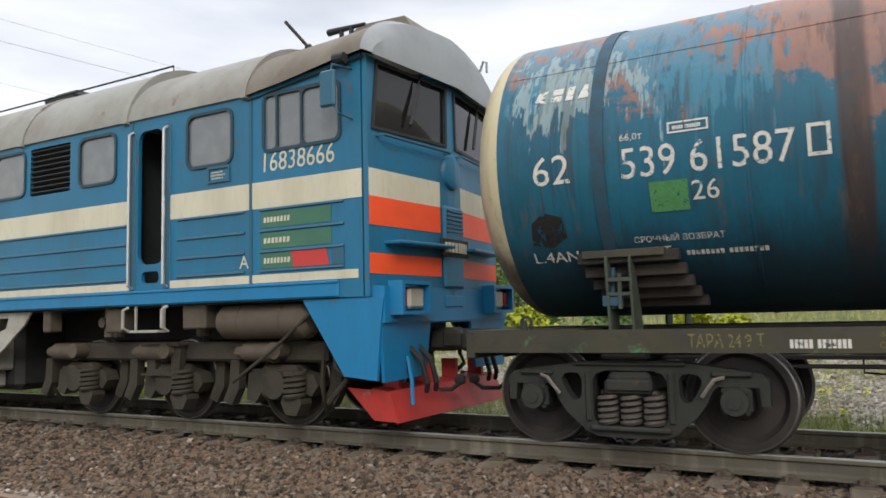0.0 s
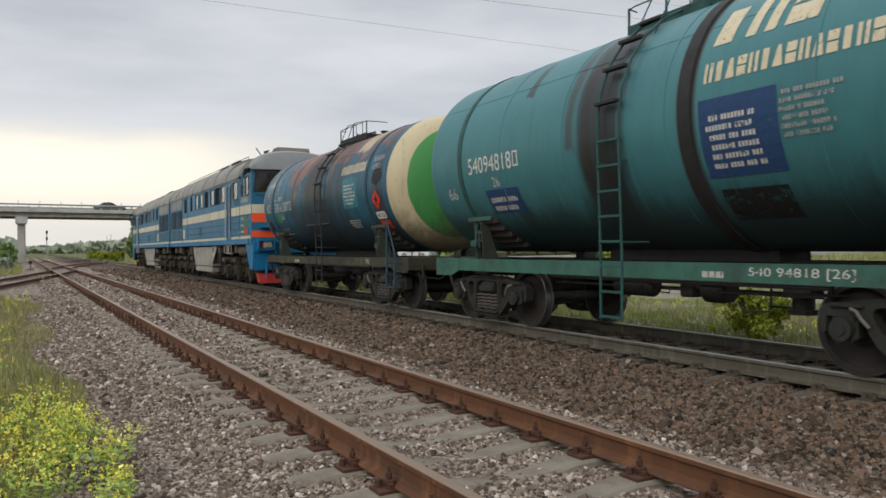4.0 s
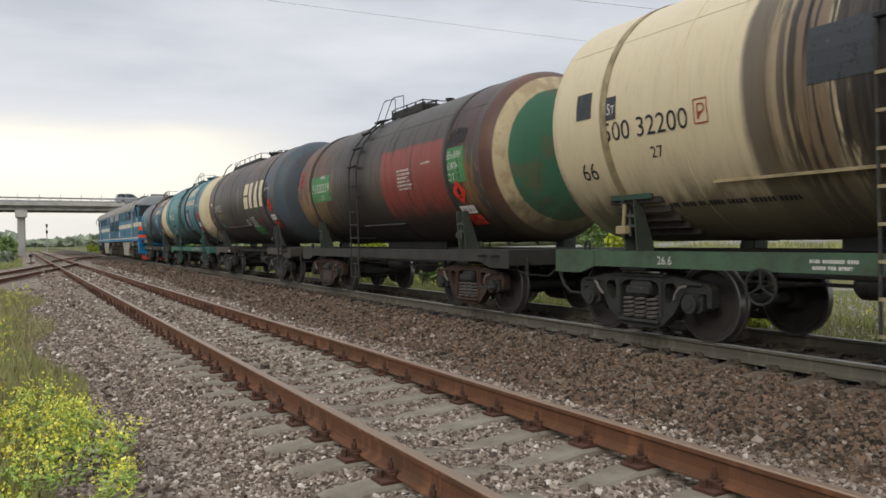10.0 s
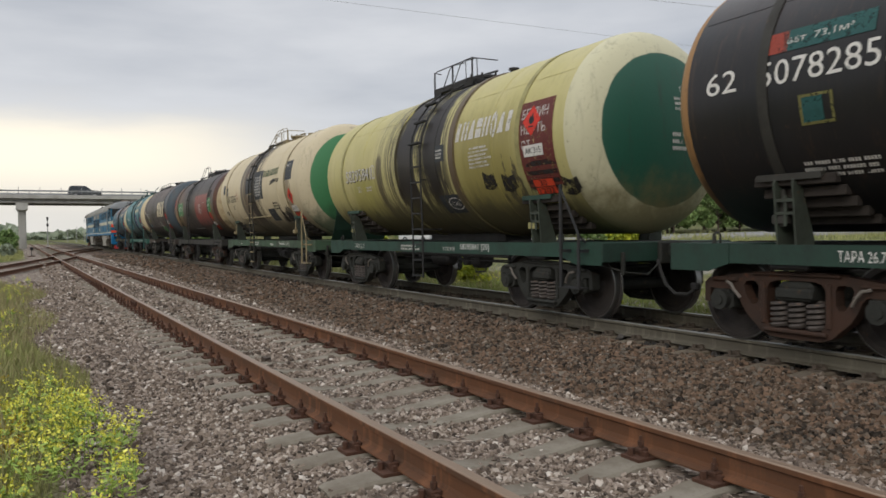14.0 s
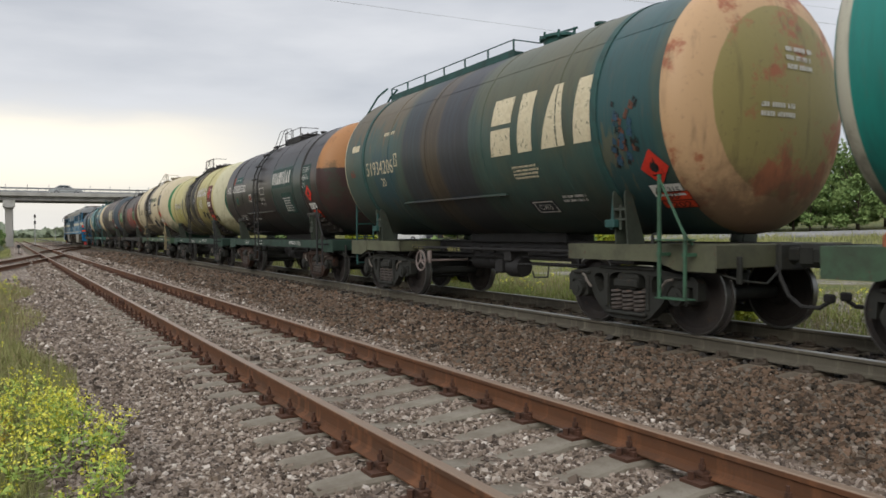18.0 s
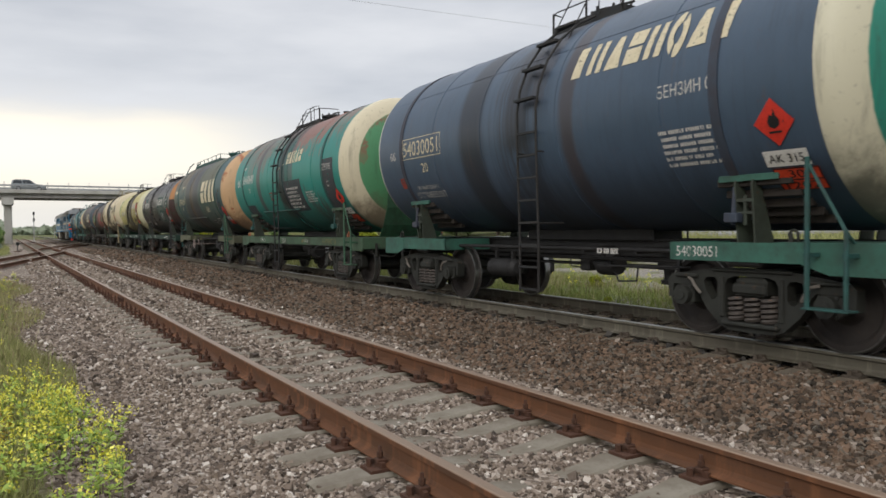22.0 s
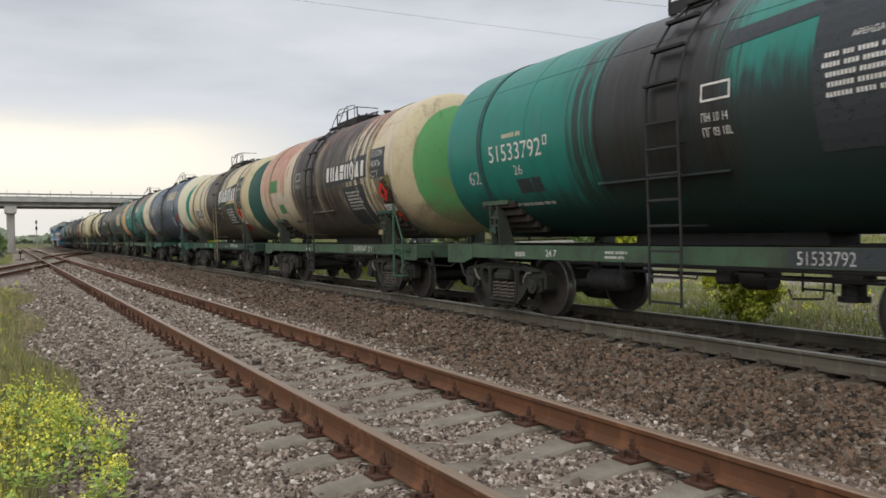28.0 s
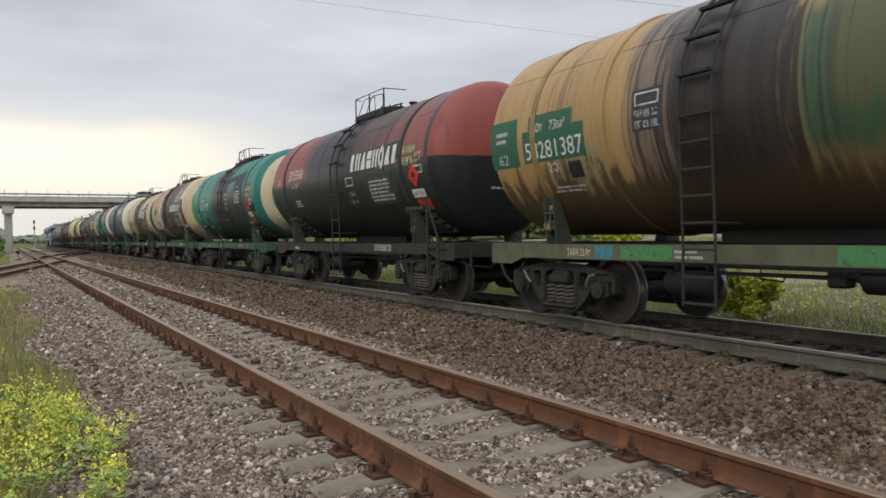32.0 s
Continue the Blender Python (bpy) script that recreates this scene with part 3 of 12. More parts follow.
def bogie_kit():
    """The meshes of a three-piece freight bogie, its middle at the origin, rail tops at z = 0."""
    kit = {}
    bm = bmesh.new()
    # the cast outline: one half, drawn from the top middle out to the pedestal and back under the springs
    half = [(0.0, 0.825), (0.30, 0.82), (0.62, 0.79), (0.95, 0.745), (1.14, 0.72), (1.20, 0.66), (1.20, 0.44), (1.13, 0.44), (1.12, 0.60), (0.78, 0.60), (0.73, 0.55), (0.68, 0.44), (0.60, 0.33), (0.50, 0.245), (0.42, 0.17), (0.30, 0.125), (0.0, 0.115)]
    out = [(-y, z) for y, z in half[::-1]] + half[1:-1]
    tri = [(0.455, 0.50), (0.49, 0.455), (0.54, 0.45), (0.59, 0.51), (0.635, 0.59), (0.65, 0.65), (0.62, 0.695), (0.55, 0.71), (0.48, 0.70), (0.45, 0.65)]
    mid = [(-0.28, 0.225), (0.28, 0.225), (0.33, 0.26), (0.345, 0.32), (0.345, 0.64), (0.31, 0.70), (0.22, 0.73), (-0.22, 0.73), (-0.31, 0.70), (-0.345, 0.64), (-0.345, 0.32), (-0.33, 0.26)]
    plate_with_holes(bm, out, [tri, [(-a, b) for a, b in tri][::-1], mid], "x", -1.10, -0.96)
    for y in (-1, 1):
        box(bm, -1.125, -0.93, y * 0.385 - 0.028, y * 0.385 + 0.028, 0.26, 0.72, 0.012)
        box(bm, -1.135, -0.94, y * 0.90 - 0.17, y * 0.90 + 0.17, 0.685, 0.735, 0.015)
    box(bm, -1.15, -0.92, -0.37, 0.37, 0.175, 0.225, 0.015)
    box(bm, -1.13, -0.94, -0.52, 0.52, 0.775, 0.81, 0.012)
    kit["side_frame"] = mesh_of("side_frame", bm, M_BOGIE)
    bm = bmesh.new()
    box(bm, -1.12, -0.84, -0.13, 0.13, 0.37, 0.60, 0.03)
    rod(bm, (-1.19, 0, 0.4785), (-1.10, 0, 0.4785), 0.115, 16)
    rod(bm, (-1.205, 0, 0.4785), (-1.185, 0, 0.4785), 0.06, 12)
    for a in range(4):
        t = radians(45 + 90 * a)
        rod(bm, (-1.135, 0.135 * math.cos(t), 0.4785 + 0.135 * math.sin(t)), (-1.10, 0.135 * math.cos(t), 0.4785 + 0.135 * math.sin(t)), 0.02, 6)
    kit["axlebox"] = mesh_of("axlebox", bm, M_BOGIE, True)
    bm = bmesh.new()
    coil(bm, 0, 0, 0.0, 0.29, 0.084, 0.025, 5.2)
    kit["spring"] = mesh_of("spring", bm, M_SPRING, True)
    bm = bmesh.new()
    box(bm, -1.12, 1.12, -0.20, 0.20, 0.50, 0.72, 0.04)
    box(bm, -1.15, -1.10, -0.22, 0.22, 0.53, 0.66, 0.03)
    box(bm, 1.10, 1.15, -0.22, 0.22, 0.53, 0.66, 0.03)
    box(bm, -0.35, 0.35, -0.3, 0.3, 0.70, 0.80, 0.03)
    kit["bolster"] = mesh_of("bolster", bm, M_BOGIE)
    bm = bmesh.new()
    for y in (-0.42, 0.42):
        rod(bm, (-0.75, y, 0.33), (0.75, y, 0.33), 0.03, 8)
        for x in (-0.79, 0.79):
            box(bm, x - 0.05, x + 0.05, y - 0.03, y + 0.06, 0.22, 0.56, 0.01)
    rod(bm, (0.1, -0.5, 0.42), (0.1, 0.5, 0.42), 0.018, 6)
    kit["brake_beam"] = mesh_of("brake_beam", bm, M_BOGIE)
    bm = bmesh.new()
    pipe(bm, [(-1.14, -0.08, 0.685), (-1.17, -0.16, 0.665), (-1.18, -0.21, 0.60), (-1.15, -0.27, 0.515)], 0.018, 6)
    kit["earth_strap"] = mesh_of("earth_strap", bm, M_PALE, True)
    return kit


BOGIE = bogie_kit()


def bogie(parent, y, frame_mat, strap=True):
    b = put("bogie", BOGIE["bolster"], parent, "cast-steel three-piece bogie", pose(0, y, 0))
    for turn in (0, 180):
        put("side_frame", BOGIE["side_frame"], b, "", pose(0, 0, 0, 0, 0, turn), frame_mat)
        for yy in (-0.925, 0.925):
            put("axlebox", BOGIE["axlebox"], b, "", pose(0, 0, 0, 0, 0, turn) @ pose(0, yy, 0))
            if strap and turn == 0:
                put("earth_strap", BOGIE["earth_strap"], b, "pale worn steel strap", pose(0, yy, 0) @ (Matrix.Diagonal((1, -1, 1, 1)) if yy < 0 else Matrix.Identity(4)))
        for yy in (-0.215, 0.0, 0.215):
            for xx in ((-1.045, -0.93) if turn == 0 else (-1.0,)):
                put("spring", BOGIE["spring"], b, "", pose(0, 0, 0, 0, 0, turn) @ pose(xx, yy, 0.23))
    put("brake_beam", BOGIE["brake_beam"], b)
    for yy in (-0.925, 0.925):
        wheelset(parent, y + yy, WHEEL, 0.4785)
    return b


def frame_kit():
    kit = {}
    bm = bmesh.new()
    for x in (-1, 1):
        box(bm, x * 0.16 - 0.05, x * 0.16 + 0.05, -5.3, 5.3, 0.86, 1.13, 0.01)
    box(bm, -0.24, 0.24, -5.3, 5.3, 1.09, 1.125, 0.006)
    box(bm, -0.22, 0.22, -5.35, -4.9, 0.82, 1.10, 0.02)
    box(bm, -0.22, 0.22, 4.9, 5.35, 0.82, 1.10, 0.02)
    for y in (-PIVOT, PIVOT):
        box(bm, -1.22, 1.22, y - 0.23, y + 0.23, 0.84, 1.08, 0.03)
    kit["centre_sill"] = mesh_of("centre_sill", bm, M_DARK)
    bm = bmesh.new()
    prism(bm, [(-SILL_X, SILL_Z0), (-SILL_X + 0.09, SILL_Z0), (-SILL_X + 0.09, SILL_Z0 + 0.012), (-SILL_X + 0.012, SILL_Z0 + 0.012), (-SILL_X + 0.012, SILL_Z1 - 0.012), (-SILL_X + 0.09, SILL_Z1 - 0.012), (-SILL_X + 0.09, SILL_Z1), (-SILL_X, SILL_Z1)], "y", -SILL_Y + 0.02, SILL_Y - 0.02)
    kit["side_sill"] = mesh_of("side_sill", bm, M_DARK)
    bm = bmesh.new()
    prism(bm, [(-SILL_X, SILL_Z0), (-SILL_X + 0.09, SILL_Z0), (-SILL_X + 0.09, SILL_Z0 + 0.012), (-SILL_X + 0.012, SILL_Z0 + 0.012), (-SILL_X + 0.012, SILL_Z1 - 0.012), (-SILL_X + 0.09, SILL_Z1 - 0.012), (-SILL_X + 0.09, SILL_Z1), (-SILL_X, SILL_Z1)], "y", -SILL_Y + 0.02, -2.75)
    box(bm, -SILL_X, -0.3, -2.84, -2.75, SILL_Z0, SILL_Z1, 0.006)
    kit["short_sill"] = mesh_of("side_sill", bm, M_DARK)
    bm = bmesh.new()
    pipe(bm, [(-0.95, -2.75, 0.98), (-0.80, -2.2, 0.98), (-0.80, 2.2, 0.98), (-0.95, 2.75, 0.98)], 0.03, 8)
    for y in (-1.7, -0.6, 0.6, 1.7):
        box(bm, -0.82, -0.2, y - 0.03, y + 0.03, 0.93, 1.01, 0.005)
    kit["side_pipe"] = mesh_of("side_pipe", bm, M_DARK, True)
    bm = bmesh.new()
    # end deck plate and deeper end apron
    box(bm, -SILL_X - 0.005, SILL_X + 0.005, -SILL_Y - 0.02, -SILL_Y + 0.075, 0.84, SILL_Z1 + 0.01, 0.012)
    box(bm, -SILL_X + 0.01, SILL_X - 0.01, -SILL_Y, -4.2, SILL_Z1 - 0.004, SILL_Z1 + 0.008)
    for x in (-0.75, 0.75):
        box(bm, x - 0.04, x + 0.04, -SILL_Y, -4.1, 0.88, SILL_Z1, 0.01)
    kit["end_beam"] = mesh_of("end_beam", bm, M_DARK)
    bm = bmesh.new()
    prism(bm, [(-SILL_Y - 0.01, 0.80), (-4.80, 0.80), (-4.50, 0.895), (-4.50, 1.113), (-SILL_Y - 0.01, 1.113)], "x", -SILL_X - 0.008, -SILL_X + 0.012)
    kit["end_gusset"] = mesh_of("end_gusset", bm, M_DARK)
    bm = bmesh.new()
    # knuckle coupler
    box(bm, -0.11, 0.11, -5.62, -5.2, 0.90, 1.08, 0.03)
    box(bm, -0.17, 0.17, -5.95, -5.60, 0.84, 1.12, 0.05)
    box(bm, -0.20, -0.05, -6.06, -5.80, 0.87, 1.09, 0.04)
    box(bm, 0.08, 0.2, -6.02, -5.75, 0.86, 1.10, 0.04)
    box(bm, -0.26, 0.26, -5.46, -5.38, 0.80, 1.12, 0.02)
    kit["coupler"] = mesh_of("coupler", bm, M_BOGIE)
    bm = bmesh.new()
    pipe(bm, [(-0.28, -5.42, 0.86), (-0.30, -5.50, 0.70), (-0.30, -5.60, 0.52), (-0.28, -5.75, 0.40), (-0.24, -5.95, 0.40), (-0.20, -6.05, 0.48)], 0.026, 8)
    box(bm, -0.24, -0.15, -6.10, -5.98, 0.46, 0.56, 0.02)
    kit["air_hose"] = mesh_of("air_hose", bm, M_HOSE, True)
    bm = bmesh.new()
    pipe(bm, [(-1.23, -4.82, 0.95), (-1.24, -4.90, 0.90), (-0.9, -5.44, 0.70), (-0.55, -5.50, 0.66), (-0.35, -5.50, 0.80)], 0.014, 6)
    box(bm, -0.95, -0.90, -5.46, -5.40, 0.66, 0.98, 0.01)
    kit["uncoupling_lever"] = mesh_of("uncoupling_lever", bm, M_BOGIE, True)
    bm = bmesh.new()
    # underside brake gear: reservoir, cylinder, rods and train pipe
    pipe(bm, [(-0.45, -5.1, 0.82), (-0.45, 5.1, 0.82)], 0.02, 6)
    kit["train_pipe"] = mesh_of("train_pipe", bm, M_DARK, True)
    bm = bmesh.new()
    pipe(bm, [(-0.62, -3.2, 0.86), (-0.62, 3.2, 0.84)], 0.014, 6)
    kit["brake_pull_rod"] = mesh_of("brake_pull_rod", bm, M_DARK, True)
    bm = bmesh.new()
    pipe(bm, [(-0.2, -3.0, 0.70), (-0.2, 3.0, 0.72)], 0.016, 6)
    kit["brake_rod"] = mesh_of("brake_rod", bm, M_DARK, True)
    bm = bmesh.new()
    pipe(bm, [(-1.05, -2.9, 0.80), (-1.05, -1.2, 0.76), (-0.7, -1.0, 0.76)], 0.013, 6)
    kit["air_pipe"] = mesh_of("air_pipe", bm, M_DARK, True)
    bm = bmesh.new()
    pipe(bm, [(-0.95, -1.9, 0.80), (-0.98, -1.9, 0.58), (-0.98, -1.55, 0.56), (-0.98, -1.5, 0.66)], 0.013, 6)
    kit["hook"] = mesh_of("hook", bm, M_DARK, True)
    bm = bmesh.new()
    box(bm, -0.95, -0.90, -2.62, -2.56, 0.56, 0.90, 0.01)
    box(bm, -0.98, -0.86, -2.66, -2.52, 0.52, 0.60, 0.02)
    kit["hanger"] = mesh_of("hanger", bm, M_DARK, True)
    bm = bmesh.new()
    lathe(bm, [(-0.42, 0.02), (-0.40, 0.10), (-0.34, 0.15), (0.34, 0.15), (0.40, 0.10), (0.42, 0.02)], "y", (0, 0, 0), 20)
    for y in (-0.25, 0.25):
        lathe(bm, [(y - 0.02, 0.155), (y + 0.02, 0.155)], "y", (0, 0, 0), 20)
        box(bm, -0.03, 0.03, y - 0.02, y + 0.02, 0.1, 0.28)
    kit["reservoir"] = mesh_of("reservoir", bm, M_DARK, True)
    bm = bmesh.new()
    lathe(bm, [(-0.25, 0.03), (-0.25, 0.16), (-0.16, 0.175), (0.10, 0.175), (0.12, 0.13), (0.2, 0.06), (0.32, 0.03)], "y", (0, 0, 0), 20)
    box(bm, -0.12, 0.12, 0.30, 0.52, -0.12, 0.12, 0.03)
    box(bm, -0.2, 0.2, -0.1, 0.1, 0.1, 0.28, 0.02)
    kit["brake_cylinder"] = mesh_of("brake_cylinder", bm, M_DARK, True)
    bm = bmesh.new()
    box(bm, -0.16, 0.16, -0.18, 0.18, -0.04, 0.32, 0.03)
    rod(bm, (0, 0, -0.2), (0, 0, 0), 0.13, 16)
    rod(bm, (0, 0, -0.24), (0, 0, -0.18), 0.17, 16)
    kit["outlet_valve"] = mesh_of("outlet_valve", bm, M_DARK)
    bm = bmesh.new()
    prism(bm, [(-0.03, 0), (-0.015, 0.10), (0.015, 0.10), (0.03, 0)], "x", -0.05, -0.03)
    pipe(bm, [(0, -0.05, 0.0), (0, -0.05, 0.10), (0, -0.02, 0.13), (0, 0.02, 0.13), (0, 0.05, 0.10), (0, 0.05, 0.0)], 0.016, 6)
    kit["lifting_eye"] = mesh_of("lifting_eye", bm, M_BOGIE, True)
    # tank seats: stepped timber-faced cradle and its bracket
    bm = bmesh.new()
    kit["seat_plank"] = []
    for i in range(5):
        a = radians(-39 - 6.2 * i)
        x = -math.cos(a) * (TANK_R + 0.01)
        z = TANK_Z + math.sin(a) * (TANK_R + 0.01)
        bm = box(bmesh.new(), x - 0.055, x + 0.04, -0.54 - 0.035 * i, 0.40 - 0.035 * i, z - 0.062, z + 0.042, 0.008)
        kit["seat_plank"].append(mesh_of("seat_plank", bm, M_TIMBER))
    bm = bmesh.new()
    box(bm, -1.27, -1.17, -0.42, 0.34, 1.80, 1.84, 0.006)
    box(bm, -1.275, -1.262, -0.42, 0.34, 1.77, 1.84, 0.003)
    kit["seat_beam"] = mesh_of("seat_beam", bm, M_DARK)
    bm = bmesh.new()
    for y in (-0.12, 0.10):
        prism(bm, [(-1.235, SILL_Z1 - 0.01), (-1.29, 1.74), (-1.27, 1.80), (-1.18, 1.80), (-0.95, SILL_Z1 + 0.05), (-0.95, SILL_Z1 - 0.01)], "y", y, y + 0.022)
    box(bm, -1.27, -1.23, -0.10, 0.10, 1.55, 1.585)
    box(bm, -1.26, -1.22, -0.10, 0.10, 1.42, 1.45)
    rod(bm, (-1.25, 0, 1.30), (-1.25, 0, 1.62), 0.02, 6)
    kit["seat_bracket"] = mesh_of("seat_bracket", bm, M_DARK)
    # straps over the tank
    bm = bmesh.new()
    pts = []
    for i in range(41):
        a = radians(-42 + (264) * i / 40)
        pts.append(a)
    for r0, r1 in ((TANK_R + 0.002, TANK_R + 0.014),):
        prev = None
        for a in pts:
            ring = [bm.verts.new((-math.cos(a) * r, y, TANK_Z + math.sin(a) * r)) for r, y in ((r0, -0.06), (r1, -0.06), (r1, 0.06), (r0, 0.06))]
            if prev:
                for k in range(4):
                    bm.faces.new((prev[k], prev[(k + 1) % 4], ring[(k + 1) % 4], ring[k]))
            prev = ring
    for x in (-1, 1):
        rod(bm, (x * 1.17, 0, 1.68), (x * 1.20, 0, 1.30), 0.025, 8)
        box(bm, x * 1.2 - 0.05, x * 1.2 + 0.05, -0.09, 0.09, 1.32, 1.42, 0.01)
    bmesh.ops.recalc_face_normals(bm, faces=bm.faces)
    kit["strap"] = mesh_of("strap", bm, M_DARK, True)
    return kit


FRAME = frame_kit()


def ladder(w, material, at, y0, y1, low, x_low=-1.52, rung_mat=None):
    """Side ladder from below the sill up to the crown, following the shell on top."""
    bm = bmesh.new()
    rungs = []
    for y in (y0, y1):
        pts = [(x_low, y, low), (x_low, y, 1.2), (-1.56, y, 2.45), (-1.56, y, 2.85)]
        pts += [(-(TANK_R + 0.07) * math.cos(radians(a)), y, TANK_Z + (TANK_R + 0.07) * math.sin(radians(a))) for a in (16, 30, 44, 58, 70)]
        pipe(bm, pts, 0.018, 6)
    z = low + 0.04
    while z < 2.85:
        x = x_low + (-1.56 - x_low) * min(max((z - 1.2) / 1.25, 0), 1)
        rungs.append((x, z))
        z += 0.30
    for a in (10, 26, 42, 58):
        c = (-(TANK_R + 0.10) * math.cos(radians(a)), TANK_Z + (TANK_R + 0.10) * math.sin(radians(a)))
        rungs.append(c)
    for y in (y0, y1):
        for z in (1.35, 2.3):
            rod(bm, (-1.54, y, z), (-1.40 if z > 2 else -1.1, y, z), 0.012, 5)
    la = part("ladder", bm, material, w, "narrow steel ladder", at)
    me = mesh_of("rung", box(bmesh.new(), -0.024, 0.024, y0, y1, -0.014, 0.014), rung_mat or material)
    step = mesh_of("rung", box(bmesh.new(), -0.045, 0.045, y0, y1, -0.02, 0.02, 0.004), GEAR_BLACK)
    for x, z in rungs:
        put("rung", step if z > TANK_Z + 0.1 else me, la, "", Matrix.Translation((x, 0, z)))


def platform_parts(parent, y0, y1, mat, rail_style, r=TANK_R):
    """The crown walkway: deck, toe frame, posts and rail."""
    top = TANK_Z + r
    d = top - 0.03
    bm = bmesh.new()
    box(bm, -0.56, 0.56, y0, y1, d + 0.055, d + 0.08, 0.004)
    box(bm, -0.58, -0.55, y0 - 0.02, y1 + 0.02, d - 0.07, d + 0.10, 0.004)
    box(bm, 0.55, 0.58, y0 - 0.02, y1 + 0.02, d - 0.07, d + 0.10, 0.004)
    for y in (y0, y1):
        box(bm, -0.57, 0.57, y - 0.03, y + 0.03, d, d + 0.07, 0.004)
    n = max(2, int((y1 - y0) / 0.5))
    for i in range(n + 1):
        y = y0 + (y1 - y0) * i / n
        for x in (-0.5, 0.5):
            box(bm, x - 0.03, x + 0.03, y - 0.03, y + 0.03, d - 0.12, d + 0.06)
    deck = part("walkway", bm, mat, parent, "grated steel walkway on the crown")
    if rail_style:
        n = max(1, round((y1 - y0) / 0.85))
        zt = d + 0.04 + rail_style
        for i in range(n + 1):
            y = y0 + (y1 - y0) * i / n
            bm = bmesh.new()
            box(bm, -0.58, -0.555, y - 0.013, y + 0.013, d - 0.06, zt)
            part("rail_post", bm, mat, deck)
        bm = bmesh.new()
        pipe(bm, [(-0.57, y0 - 0.02, zt), (-0.57, y1 - 0.10, zt), (-0.55, y1, zt - 0.01), (-0.4, y1 + 0.02, zt - 0.02)], 0.011, 6)
        pipe(bm, [(-0.57, y0, zt), (0.0, y0 - 0.02, zt)], 0.011, 6)
        part("handrail", bm, mat, deck)
    return deck


def hatch(parent, y, mat, r=TANK_R):
    top = TANK_Z + r
    bm = bmesh.new()
    lathe(bm, [(top - 0.08, 0.30), (top + 0.10, 0.30), (top + 0.11, 0.36), (top + 0.15, 0.36), (top + 0.18, 0.28), (top + 0.19, 0.05)], "z", (0, y, 0), 24)
    for k in range(8):
        a = radians(45 * k)
        rod(bm, (0.35 * math.cos(a), y + 0.35 * math.sin(a), top + 0.08), (0.35 * math.cos(a), y + 0.35 * math.sin(a), top + 0.20), 0.022, 6)
    pipe(bm, [(0, y + 0.38, top + 0.14), (0, y + 0.42, top + 0.22), (0, y, top + 0.24), (0, y - 0.42, top + 0.22)], 0.02, 6)
    h = part("filling_hatch", bm, mat, parent, "bolted round filling hatch")
    bm = bmesh.new()
    rod(bm, (0.0, y - 1.0, top - 0.05), (0.0, y - 1.0, top + 0.12), 0.07, 12)
    rod(bm, (0.0, y - 1.0, top + 0.12), (0.0, y - 1.0, top + 0.16), 0.10, 12)
    part("relief_valve", bm, mat, parent)
    return h


def hazard_plates(tank, y, s, code=0.21, number=0.50):
    """Red diamond, white code plate and orange number plate on the rear course, the plates so far below the diamond's foot."""
    c = Flat().poly([(0.23, 0), (0.46, 0.23), (0.23, 0.46), (0, 0.23)])
    d = c.on_tank("hazard_diamond", y + 0.22, s, S_SIGN_RED, tank, "red flammable-liquid diamond", None, 0.013)
    f = Flat().poly([(0.17, 0.20), (0.23, 0.17), (0.29, 0.20), (0.30, 0.25), (0.27, 0.29), (0.25, 0.36), (0.225, 0.29), (0.20, 0.31), (0.16, 0.25)]).rect(0.16, 0.13, 0.14, 0.02)
    f.on_tank("flame_mark", y + 0.22, s, S_BLACKLET, d, "black flame mark", lift=0.016)
    p = Flat().rect(0, 0, 0.50, 0.17).on_tank("code_plate", y + 0.22, s - code, S_CRISP, tank, "white transport code plate", None, 0.013)
    Flat().text("AK 315", 0.05, 0.04, 0.09, 0.40).on_tank("lettering", y + 0.22, s - code, S_BLACKLET, p, "black letters", lift=0.016)
    q = Flat().rect(0, 0, 0.52, 0.27).on_tank("hazard_plate", y + 0.18, s - number, S_SIGN_ORANGE, tank, "orange hazard number plate", None, 0.013)
    Flat().text("30", 0.16, 0.155, 0.09, 0.18).text("1202", 0.07, 0.02, 0.09, 0.38).rect(0, 0.125, 0.52, 0.014).outline(0, 0, 0.52, 0.27, 0.012).on_tank("lettering", y + 0.18, s - number, S_BLACKLET, q, "black figures", lift=0.016)


WAGONS = []
DROP = [0.0]                 # writing sits this much lower round a wider tank
GIRTH = {2: 1.60, 3: 1.61, 5: 1.62, 8: 1.60, 9: 1.62, 10: 1.61, 12: 1.53}      # tanks wider than the rest, by their place in the train


